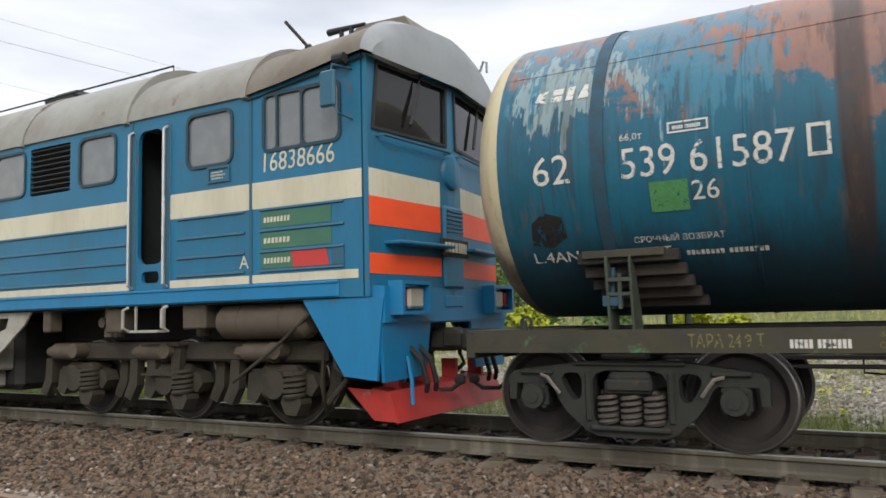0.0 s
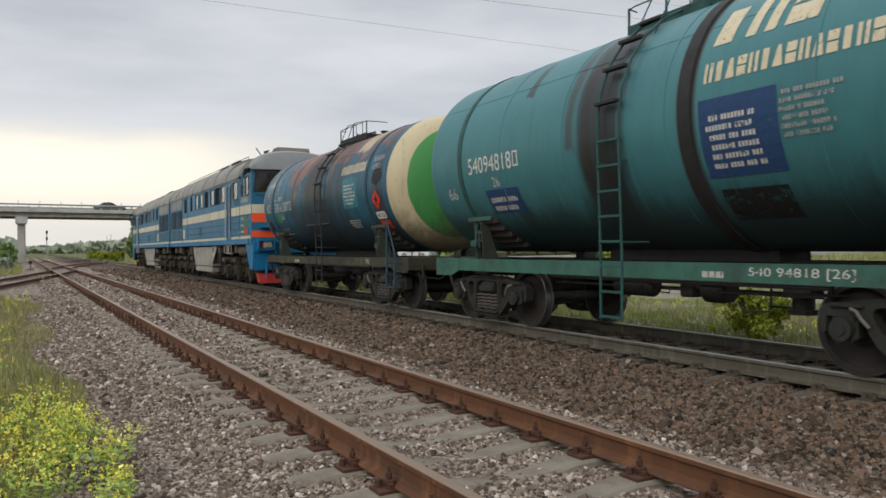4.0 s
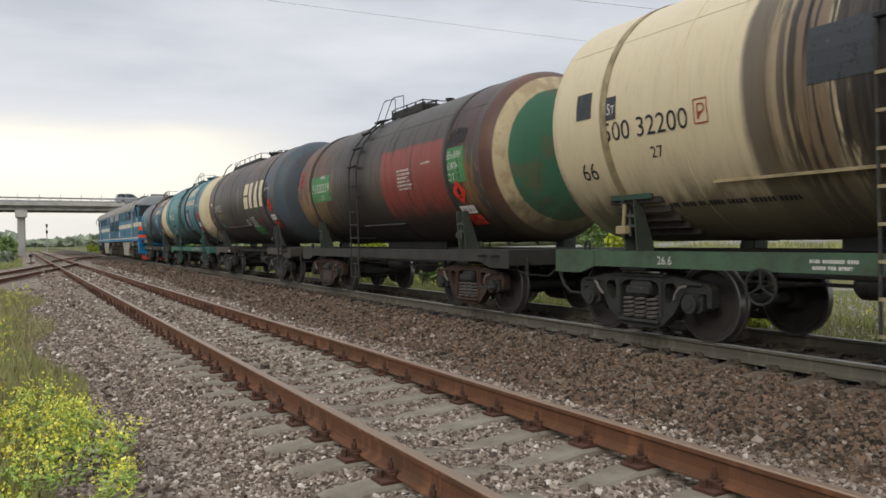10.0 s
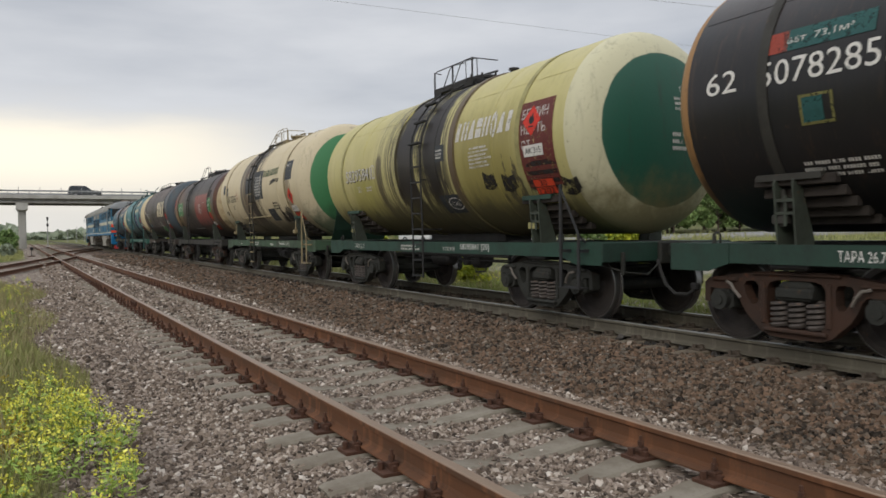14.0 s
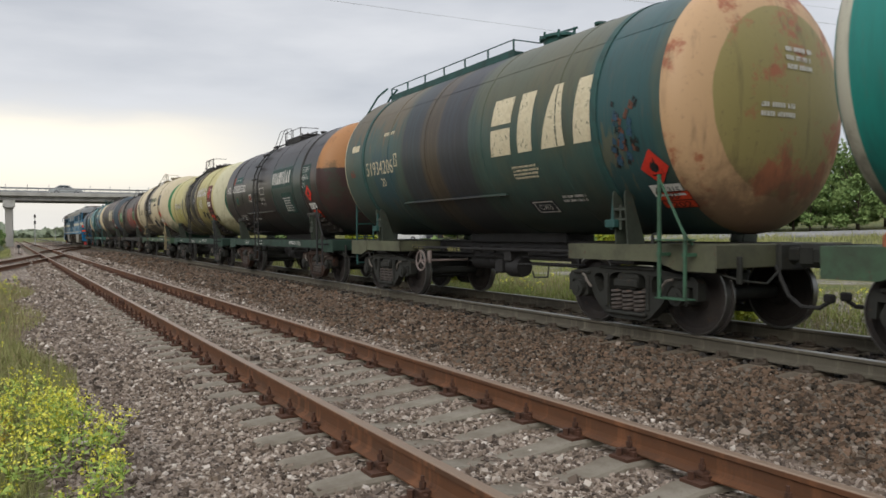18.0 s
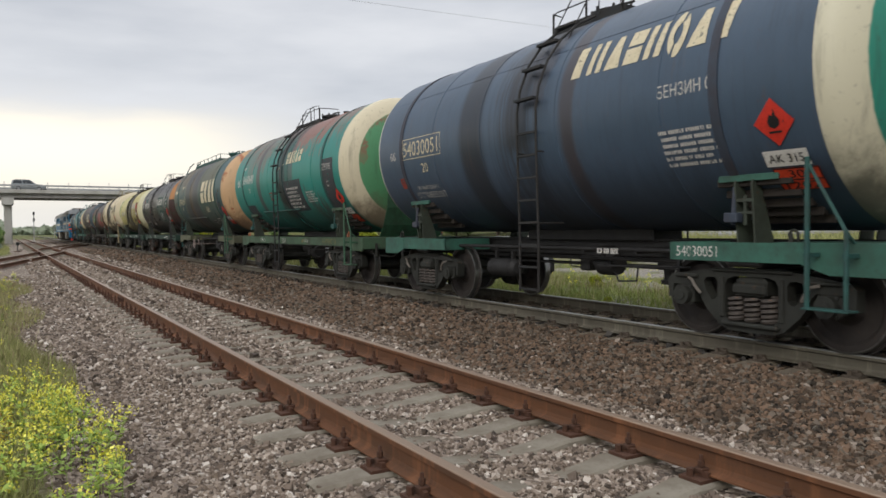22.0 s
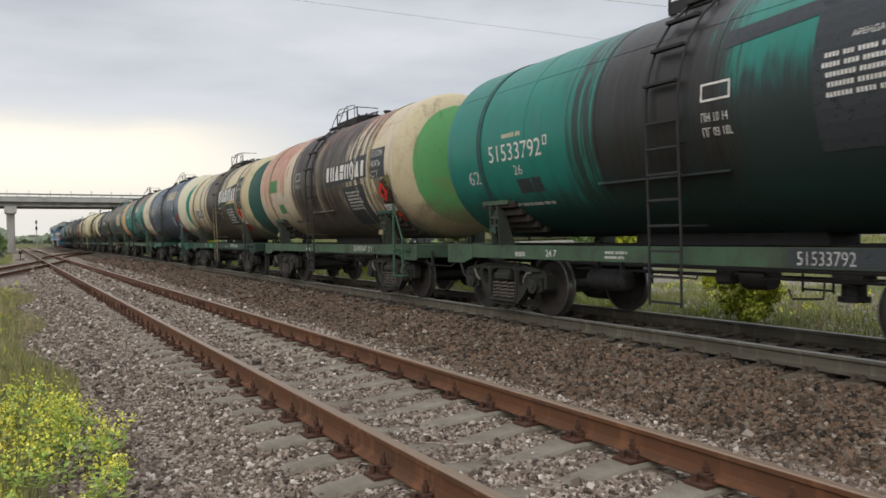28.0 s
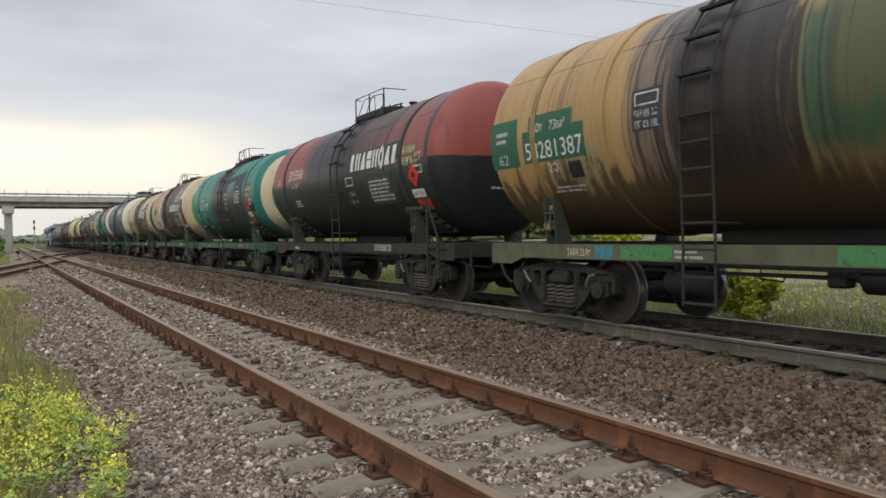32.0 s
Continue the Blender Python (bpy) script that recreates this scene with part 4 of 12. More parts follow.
def tank_wagon(label, shell, heads, sill, strap_mat, fit):
    """One four-axle tank wagon. fit: what sets it apart (bogie, ladder, walkway, steps, rib, tank girth)."""
    w = thing("tank_wagon", label, "tank wagon", "wagons of the train")
    r = TANK_R
    girth = GIRTH.get(len(WAGONS) + 1, TANK_R)
    DROP[0] = TANK_R - girth
    zc = TANK_Z + (girth - TANK_R)
    wide = Matrix.Diagonal((girth / TANK_R, 1, girth / TANK_R, 1))
    about = pose(0, 0, zc) @ wide @ pose(0, 0, -TANK_Z)
    crown = TANK_R + 2 * (girth - TANK_R)
    bg = fit.get("bogie", M_BOGIE)
    gear = fit.get("gear", strap_mat)
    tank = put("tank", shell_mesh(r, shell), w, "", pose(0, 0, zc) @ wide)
    hm = head_mesh(r, heads[0])
    put("tank_head", hm, tank, fit.get("front", ""), pose(0, 0, 0), heads[0])
    put("tank_head", hm, tank, fit.get("rear", ""), pose(0, 0, 0, 0, 0, 180), heads[1])
    # weld seams round and along the shell
    for y in fit.get("seams", (-2.9, -0.95, 1.0, 2.6)):
        bm = bmesh.new()
        lathe(bm, [(y - 0.018, r - 0.004), (y - 0.012, r + 0.007), (y + 0.012, r + 0.007), (y + 0.018, r - 0.004)], "y", (0, 0, 0), 72)
        part("weld_seam", bm, shell, tank, "", None, True)
    bm = bmesh.new()
    prism(bm, [(-math.cos(0.62) * (r + 0.006), math.sin(0.62) * r), (-math.cos(0.635) * (r + 0.006), math.sin(0.635) * r), (-math.cos(0.63) * (r - 0.02), math.sin(0.63) * (r - 0.02))], "y", -4.8, 4.8)
    part("weld_seam", bm, shell, tank)
    for y in [a + SET for a in fit.get("rings", ())]:      # stiffening rings
        bm = bmesh.new()
        lathe(bm, [(y - 0.10, r - 0.004), (y - 0.09, r + 0.03), (y + 0.09, r + 0.03), (y + 0.10, r - 0.004)], "y", (0, 0, 0), 72)
        part("stiffening_ring", bm, fit.get("ring_mat", shell), tank, "", None, True)
    for y in (3.86, -3.70):
        put("strap", FRAME["strap"], w, "", about @ pose(0, y, 0), strap_mat)
    for y in (PIVOT, -PIVOT - 0.05):
        for turn in (0, 180):
            m = pose(0, y, 0, 0, 0, turn)
            put("seat_bracket", FRAME["seat_bracket"], w, "", m, M_BRACKET)
            if fit.get("bare_seat"):
                continue
            put("seat_beam", FRAME["seat_beam"], w, "", m, fit.get("seat", sill))
            for plank in FRAME["seat_plank"]:
                put("seat_plank", plank, w, "", m)
    if "rib" in fit:
        y0, y1, s = fit["rib"]
        y0, y1 = y0 + SET, y1 + SET
        bm = bmesh.new()
        a = s / r
        prism(bm, [(-math.cos(a) * r, math.sin(a) * r - 0.01), (-math.cos(a) * r - 0.06, math.sin(a) * r - 0.01), (-math.cos(a) * r - 0.06, math.sin(a) * r + 0.012), (-math.cos(a) * r, math.sin(a) * r + 0.03)], "y", y1, y0)
        part("side_rib", bm, fit.get("rib_mat", shell), tank)
    # frame
    put("centre_sill", FRAME["centre_sill"], w, "", None, fit.get("deck", M_DARK))
    for turn in (0, 180):
        m = pose(0, 0, 0, 0, 0, turn)
        if fit.get("short_sill"):
            put("side_sill", FRAME["short_sill"], w, "short sill over the bogie", m, sill)
            put("side_sill", FRAME["short_sill"], w, "short sill over the bogie", m @ Matrix.Diagonal((-1, 1, 1, 1)), sill)
            put("side_pipe", FRAME["side_pipe"], w, "", m)
        else:
            put("side_sill", FRAME["side_sill"], w, "", m, sill)
        put("end_beam", FRAME["end_beam"], w, "", m, sill)
        if not (turn and fit.get("plain_front")):
            put("end_gusset", FRAME["end_gusset"], w, "", m, sill)
            put("end_gusset", FRAME["end_gusset"], w, "", m @ Matrix.Diagonal((-1, 1, 1, 1)), sill)
        put("coupler", FRAME["coupler"], w, "automatic knuckle coupler", m)
        put("air_hose", FRAME["air_hose"], w, "", m)
        put("uncoupling_lever", FRAME["uncoupling_lever"], w, "", m)
        for nm in ("train_pipe", "brake_pull_rod", "brake_rod", "air_pipe", "hook", "hanger"):
            put(nm, FRAME[nm], w, "", m)
    put("reservoir", FRAME["reservoir"], w, "", pose(-0.75, 1.55, 0.62) if fit.get("tank_low") else pose(-0.30, 0.9, 0.74))
    put("brake_cylinder", FRAME["brake_cylinder"], w, "", pose(-0.6, -0.5, 0.68) if fit.get("handwheel") else pose(-0.25, -0.5, 0.74))
    put("outlet_valve", FRAME["outlet_valve"], w, "", pose(0, -1.6, 0.72))
    for y in (4.75, -4.35):
        put("lifting_eye", FRAME["lifting_eye"], w, "", pose(-1.16, y, SILL_Z1), fit.get("eye", M_BOGIE))
    bm = bmesh.new()
    box(bm, -0.30, 0.30, -1.5, 1.5, SILL_Z1 - 0.02, zc - girth + 0.06, 0.02)
    part("cradle", bm, fit.get("deck", M_DARK), w)
    for y in (PIVOT, -PIVOT):
        bogie(w, y, bg)
    # handbrake wheel
    if fit.get("handwheel"):
        bm = bmesh.new()
        y, z = 1.74, 0.74
        pipe(bm, [(-1.3, y + 0.19 * math.cos(radians(a)), z + 0.19 * math.sin(radians(a))) for a in range(0, 361, 20)], 0.016, 6)
        for a in (90, 210, 330):
            rod(bm, (-1.3, y, z), (-1.3, y + 0.19 * math.cos(radians(a)), z + 0.19 * math.sin(radians(a))), 0.014, 6)
        rod(bm, (-1.33, y, z), (-0.25, y, z), 0.02, 8)
        box(bm, -1.13, -1.08, y - 0.05, y + 0.05, z - 0.05, 0.93, 0.008)
        part("handbrake_wheel", bm, fit.get("wheel_mat", M_BOGIE), w)
    # ladders and walkway
    la = fit.get("ladder", (0.12, -0.34))
    if la:
        ladder(w, fit.get("ladder_mat", gear), about, la[1] + SET, la[0] + SET, 0.42, rung_mat=gear)
        ladder(w, gear, pose(0, 0, 0, 0, 0, 180) @ about, -0.12, 0.34, 0.42)
    if fit.get("end_ladder"):
        bm = bmesh.new()
        for x in (-1.22, -0.80):
            pipe(bm, [(x, 5.12, 0.55), (x, 5.14, 1.2), (x * 0.98, 5.15, 3.4), (x * 0.85, 4.98, TANK_Z + crown - 0.45), (x * 0.72, 4.62, TANK_Z + crown - 0.02), (x * 0.60, 4.42, TANK_Z + crown + 0.14)], 0.022, 6)
        for i in range(12):
            z = 0.6 + 0.3 * i
            box(bm, -1.22 + max(0, z - 3.4) * 0.2, -0.8, 5.11, 5.16, z - 0.012, z + 0.012)
        part("ladder", bm, gear, w, "tall end ladder to the walkway")
    y0, y1, rail = fit.get("walk", (-1.25, 0.35, 0.45))
    y0, y1 = y0 + SET, y1 + SET
    platform_parts(w, y0, y1, gear, rail * (0.7 if girth > 1.55 else 1.0), crown - (0.05 if girth > 1.55 else 0.0))
    if la:
        # grab rails that carry on from the ladder over the crown
        top = TANK_Z + crown
        for k in (0, 1):
            y = la[k] + SET
            bm = pipe(bmesh.new(), [(-1.02 * crown / TANK_R * 0.92, y, top - 0.42), (-0.66, y - 0.02, top + 0.34), (-0.62, y - 0.06, top + 0.40), (-0.60, y - 0.55, top + 0.37), (-0.60, y - 0.57, top - 0.02)], 0.010, 6)
            part("grab_rail", bm, gear, w)
    hatch(w, fit.get("hatch", -0.6) + SET, gear, crown)
    # climbing steps with a brace at the rear corner
    kind = fit.get("steps", "post")
    bm = bmesh.new()
    ya, yb = -4.68, -5.08
    if kind == "post":
        pipe(bm, [(-1.42, ya, 0.48), (-1.42, ya, 1.95)], 0.026, 8)
        pipe(bm, [(-1.42, yb, 0.50), (-1.42, yb, 1.24)], 0.024, 8)
        pipe(bm, [(-1.42, ya, 1.90), (-1.42, yb, 1.22), (-1.30, yb, 1.12)], 0.018, 6)
    elif kind == "hoop":
        pipe(bm, [(-1.42, ya, 0.50), (-1.42, ya, 1.42), (-1.42, ya - 0.07, 1.52), (-1.42, yb + 0.07, 1.52), (-1.42, yb, 1.42), (-1.42, yb, 0.50)], 0.022, 8)
    box(bm, -1.46, -1.28, yb - 0.04, ya + 0.04, 0.47, 0.49, 0.004)
    box(bm, -1.44, -1.24, ya - 0.03, ya + 0.03, 0.98, 1.02)
    box(bm, -1.44, -1.24, yb - 0.03, yb + 0.03, 0.98, 1.02)
    if fit.get("step2"):
        box(bm, -1.46, -1.28, yb - 0.04, ya + 0.04, 1.16, 1.18, 0.004)
    part("corner_steps", bm, fit.get("step_mat", gear), w, "corner steps with grab bars")
    if "shield" in fit:
        turn, mat = fit["shield"]
        bm = bmesh.new()
        side = [(1.12, -4.99), (1.40, -5.24), (1.80, -5.44), (2.20, -5.52), (2.60, -5.55)]
        prism(bm, [(y, z) for z, y in side] + [(y - 0.02, z) for z, y in reversed(side)], "x", -0.66, 0.96)
        part("end_shield", bm, mat, w, "bent sheet-steel shield at the tank's end", pose(0, 0, 0, 0, 0, turn))
    WAGONS.append(w)
    return w, tank, r

# ---- the fifteen wagons, from the locomotive backwards ----
RUST = (0.25, 0.115, 0.075)
OIL = (0.020, 0.018, 0.017)
CREAM = (0.56, 0.47, 0.30)

SILL_MIXED = worn("olive_black_sill_with_green_patches", (0.062, 0.052, 0.030), (0.022, 0.026, 0.022), (0.075, 0.19, 0.085), 1.1, 0.6, 0.0, 0.9, 0.2)
SILL_GREEN = worn("green_sill_paint", (0.060, 0.118, 0.066), (0.040, 0.038, 0.030), (0.085, 0.055, 0.038), 2, 0.65, 0, 0.8, 0.15)
SILL_TEAL = worn("teal_sill_paint", (0.045, 0.150, 0.110), (0.035, 0.045, 0.038), None, 2, 0.6, 0, 0.7, 0.15)
SILL_DARK = worn("dark_grimy_sill", (0.040, 0.038, 0.032), (0.018, 0.016, 0.014), (0.07, 0.05, 0.035), 3, 0.7, 0, 0.5, 0.2)
SILL_BROWN = worn("brown_grey_sill", (0.075, 0.060, 0.048), (0.03, 0.026, 0.022), (0.12, 0.07, 0.045), 3, 0.7, 0, 0.5, 0.2)
SILL_DKGREEN = worn("dark_green_sill_paint", (0.022, 0.060, 0.042), (0.02, 0.02, 0.018), None, 3, 0.6, 0, 0.5, 0.15)
SILL_OLIVE = worn("olive_sill_paint", (0.12, 0.125, 0.075), (0.04, 0.036, 0.03), (0.10, 0.06, 0.04), 3, 0.7, 0, 0.5, 0.15)
GEAR_BLACK = worn("black_ladder_paint", (0.022, 0.024, 0.026), (0.05, 0.04, 0.032), None, 6, 0.65, 0, 0.4, 0.1)
GEAR_TEAL = worn("teal_ladder_paint", (0.025, 0.10, 0.09), (0.03, 0.03, 0.028), None, 6, 0.6, 0, 0.5, 0.1)
GEAR_CREAM = worn("cream_ladder_paint", (0.36, 0.29, 0.16), (0.06, 0.045, 0.03), None, 6, 0.65, 0, 0.6, 0.1)
GEAR_GREEN = worn("green_ladder_paint", (0.05, 0.14, 0.08), (0.035, 0.03, 0.025), None, 6, 0.6, 0, 0.5, 0.1)
GEAR_BLUE = worn("blue_ladder_paint", (0.02, 0.075, 0.12), (0.03, 0.03, 0.03), None, 6, 0.6, 0, 0.5, 0.1)


def sill_writing(w, y, txt, tall=0.12, wide=None, mat=None, z=None):
    Flat().text(txt, 0, 0, tall, wide).on_side("lettering", -SILL_X, y, (SILL_Z0 + 0.045) if z is None else z, mat or S_WHITE, w, "stencilled writing on the sill")


def sill_bars(w, y, wide, rows=2, seed=1, mat=None):
    Flat().bars(0, 0, wide, 0.13, rows, seed).on_side("lettering", -SILL_X, y, SILL_Z0 + 0.04, mat or S_WHITE, w, "faded writing on the sill")


def owner_panel(tank, y, s, wide, tall, rows, seed, back=None, ink=None, r=None):
    if back:
        Flat().rect(0, 0, wide, tall).on_tank("painted_panel", y, s, back, tank, "", r)
    Flat().bars(wide * 0.08, tall * 0.12, wide * 0.82, tall * 0.72, rows, seed).on_tank("lettering", y, s, ink or S_WHITE, tank, "small faded stencilled lines", r, 0.009)


def cargo_words(tank, y, s, tall, lines, back=None, size=None, ink=None, r=None):
    if back:
        Flat().rect(0, 0, size[0], size[1]).on_tank("painted_panel", y + 0.06, s - (size[1] - tall) + 0.06, back, tank, "", r)
    f = Flat()
    for i, (txt, wide) in enumerate(lines):
        f.text(txt, 0, -i * tall * 1.5, tall, wide)
    f.on_tank("lettering", y, s, ink or S_WHITE, tank, "stencilled cargo name", r, 0.009)


def plain_shape(f, kind, w, h, slant):
    """One plain mark of a company name: bars, split blocks, a tapered block or a broken ring."""
    if kind == 0:
        f.rect(0, 0, w * 0.36, h, slant).rect(w * 0.64, 0, w * 0.36, h, slant)
    elif kind == 1:
        f.rect(0, 0, w, h * 0.46, slant).rect(slant * h * 0.54, h * 0.54, w, h * 0.46, slant)
    elif kind == 2:
        f.poly([(0, 0), (w, 0), (w * 0.72 + slant * h, h), (w * 0.36 + slant * h, h)])
    elif kind == 3:
        f.rect(w * 0.14, 0, w * 0.66, h, slant)
    else:
        n = 18
        for k in range(n):
            a, c = 2 * math.pi * k / n, 2 * math.pi * (k + 1) / n
            q = [(w * 0.5 + slant * h * 0.5 + w * u * math.cos(g), h * 0.5 + h * v * math.sin(g)) for g, u, v in ((a, 0.22, 0.30), (c, 0.22, 0.30), (c, 0.52, 0.66), (a, 0.52, 0.66))]
            if k not in (3, 12):
                f.poly(q)
    return f


def emblem_row(tank, y, s, wide, tall, kinds, mat, label, slant=0.1, slim=0.78, lift=0.006):
    """A company name as a row of plain shapes, one part to a shape."""
    step = wide / len(kinds)
    for i, k in enumerate(kinds):
        plain_shape(Flat(), int(k), step * slim, tall, slant).on_tank("emblem", y - i * step, s, mat, tank, label, None, lift)


def head_bars(tank, u, v, wide, tall, rows, seed, ink=None, r=None):
    Flat().bars(0, 0, wide, tall, rows, seed).on_head("lettering", u, v, ink or S_WHITE, tank, "faded stencilled lines on the end", r)


def wagon_1():
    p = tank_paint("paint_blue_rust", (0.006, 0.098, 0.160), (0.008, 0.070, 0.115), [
        (RUST, -4.9, 4.9, 0.88, 2.0, 0.14, -2.6, 0.85), (RUST, 0.6, 3.4, 0.42, 1.5, 0.10, -2.9, 0.8), ((0.03, 0.16, 0.24), 2.2, 4.6, 0.4, 1.4, 0.05, 2.2, 0.85), ((0.34, 0.38, 0.34), 3.3, 4.5, 0.35, 0.95, 0.02, 2.0, 0.5),
        ((0.5, 0.44, 0.28), -3.5, -2.7, 0.9, 2, 0.04, 0.5, 0.85), (OIL, -0.75, 0.45, -0.25, 1.6, 0.08, 1.2, 0.95), ((0.018, 0.045, 0.060), -1.3, 1.3, -1.6, -0.15, 0.3, 0.6, 0.75), ((0.03, 0.03, 0.032), -1.2, 1.2, -1.6, -0.95, 0.2, 0.6, 0.75), ((0.30, 0.33, 0.28), -1.6, -1.1, 0.35, 0.75, 0.03, 0.9, 0.6),
        ((0.05, 0.03, 0.026), 1.50, 1.72, -1.6, 1.6, 0.03, 0.06, 0.9), ((0.045, 0.04, 0.04), -4.9, -4.1, -1.5, -0.2, 0.06, 1.3, 0.7)], 0.75, 1, 0.5, 0.38, 0.5, 0.4, ((-2.5, -0.9, 0.75), (0.1, 0.6, 0.7), (-4.7, -4.0, 0.6)))
    w, t, r = tank_wagon("blue rust-streaked tank wagon with a green end", p,
        [head_paint("end_ivory_blue", (0.5, 0.43, 0.28), (0.35, 0.32, 0.24), 1.3, OIL, 1), head_paint("end_cream_green", CREAM, (0.065, 0.27, 0.075), 1.18, (0.06, 0.05, 0.03), 2)],
        SILL_MIXED, GEAR_BLUE, {"gear": GEAR_BLACK, "rib": (0.85, -1.05, -0.80), "steps": "post", "step_mat": GEAR_BLUE, "rear": "cream-ringed green dished end", "walk": (-1.75, 0.1, 0.35), "ladder": (-0.56, -1.0), "plain_front": True, "rings": ()})
    Flat().text("62", 0, 0, 0.27, 0.36).on_tank("lettering", 4.29, -0.27, S_WHITE, t, "white stencilled figures")
    Flat().text("539 61587", 0, 0, 0.27, 1.42).outline(1.5, 0.02, 0.17, 0.26, 0.03).on_tank("lettering", 3.45, -0.29, S_WHITE, t, "white stencilled figures")
    Flat().text("26", 0, 0, 0.17, 0.22).on_tank("lettering", 2.86, -0.53, S_WHITE, t)
    Flat().rect(0, 0, 0.33, 0.27).on_tank("painted_panel", 3.22, -0.61, S_GREEN, t, "bright green paint patch")
    Flat().text("66,0т", 0, 0, 0.07, 0.2).outline(0.42, 0.02, 0.34, 0.1, 0.015).bars(0.46, 0.05, 0.26, 0.06, 1, 3).on_tank("lettering", 3.45, 0.04, S_WHITE, t)
    Flat().text("СРОЧНЫЙ ВОЗВРАТ", 0, 0, 0.08, 0.78).text("СТ.", 0.14, -0.17, 0.12, 0.2).bars(0.4, -0.16, 0.75, 0.09, 1, 5).on_tank("lettering", 3.42, -0.89, S_WHITE, t)
    Flat().text("L.4AN", 0, 0, 0.12, 0.45).on_tank("lettering", 4.42, -1.05, S_WHITE, t)
    emblem_row(t, 4.12, 0.54, 0.40, 0.15, "132", S_WHITE, "white operator name as plain shapes", 0.15)
    Flat().poly([(0, 0.03), (0.12, 0), (0.1, 0.03), (0.05, 0.06), (0.11, 0.06), (0.12, 0.09), (0.06, 0.09), (0.12, 0.12), (0.13, 0.15), (0.03, 0.13)]).on_tank("emblem", 4.28, 0.54, S_WHITE, t, "white winged operator emblem")
    emblem_row(t, -2.25, 0.36, 1.55, 0.23, "30213213012", S_CREAM, "cream company name as plain shapes", 0.05)
    owner_panel(t, -2.42, -0.45, 0.92, 0.70, 6, 11, S_TEALP)
    owner_panel(t, -2.35, -1.02, 0.95, 0.34, 4, 12)
    cargo_words(t, -4.2, 0.52, 0.13, [("БЕНЗИН", 0.52), ("НЕФТЬ", 0.46)])
    Flat().poly([(0.05, 0.1), (0.3, 0), (0.62, 0.18), (0.5, 0.45), (0.3, 0.52), (0.1, 0.35)]).on_tank("grime_patch", -4.2, -0.05, S_SOOT, t, "torn-off label grime")
    hazard_plates(t, -4.42, -0.58)
    Flat().poly([(0, 0.04), (0.2, 0), (0.36, 0.1), (0.34, 0.3), (0.16, 0.36), (0.03, 0.26)]).on_tank("grime_patch", 4.4, -0.88, S_SOOT, t)
    head_bars(t, -0.25, 0.75, 0.35, 0.1, 1, 2)
    head_bars(t, -0.3, 0.2, 0.5, 0.25, 3, 4)
    Flat().text("С-Т", -0.15, 0.9, 0.12).on_head("lettering", 0, -0.1, S_WHITE, t)
    sill_writing(w, 3.0, "ТАРА 24.9 Т", 0.12, 0.62, S_OLIVE)
    sill_bars(w, 2.2, 0.5, 1, 3)
    Flat().text("ЗАКРОЙ КРЫШКУ", 0, 0.09, 0.05, 0.62).text("СЛИВНОГО ПРИБОРА", 0, 0, 0.05, 0.66).on_side("lettering", -SILL_X, 1.55, SILL_Z0 + 0.04, S_OLIVE, w)
    sill_writing(w, -1.75, "АВТОРЕЖИМ", 0.07, 0.5, S_OLIVE)
    sill_writing(w, -2.55, "53961587", 0.13, 0.62, S_OLIVE)
    sill_writing(w, -3.30, "[26]", 0.12, 0.2, S_WHITE)


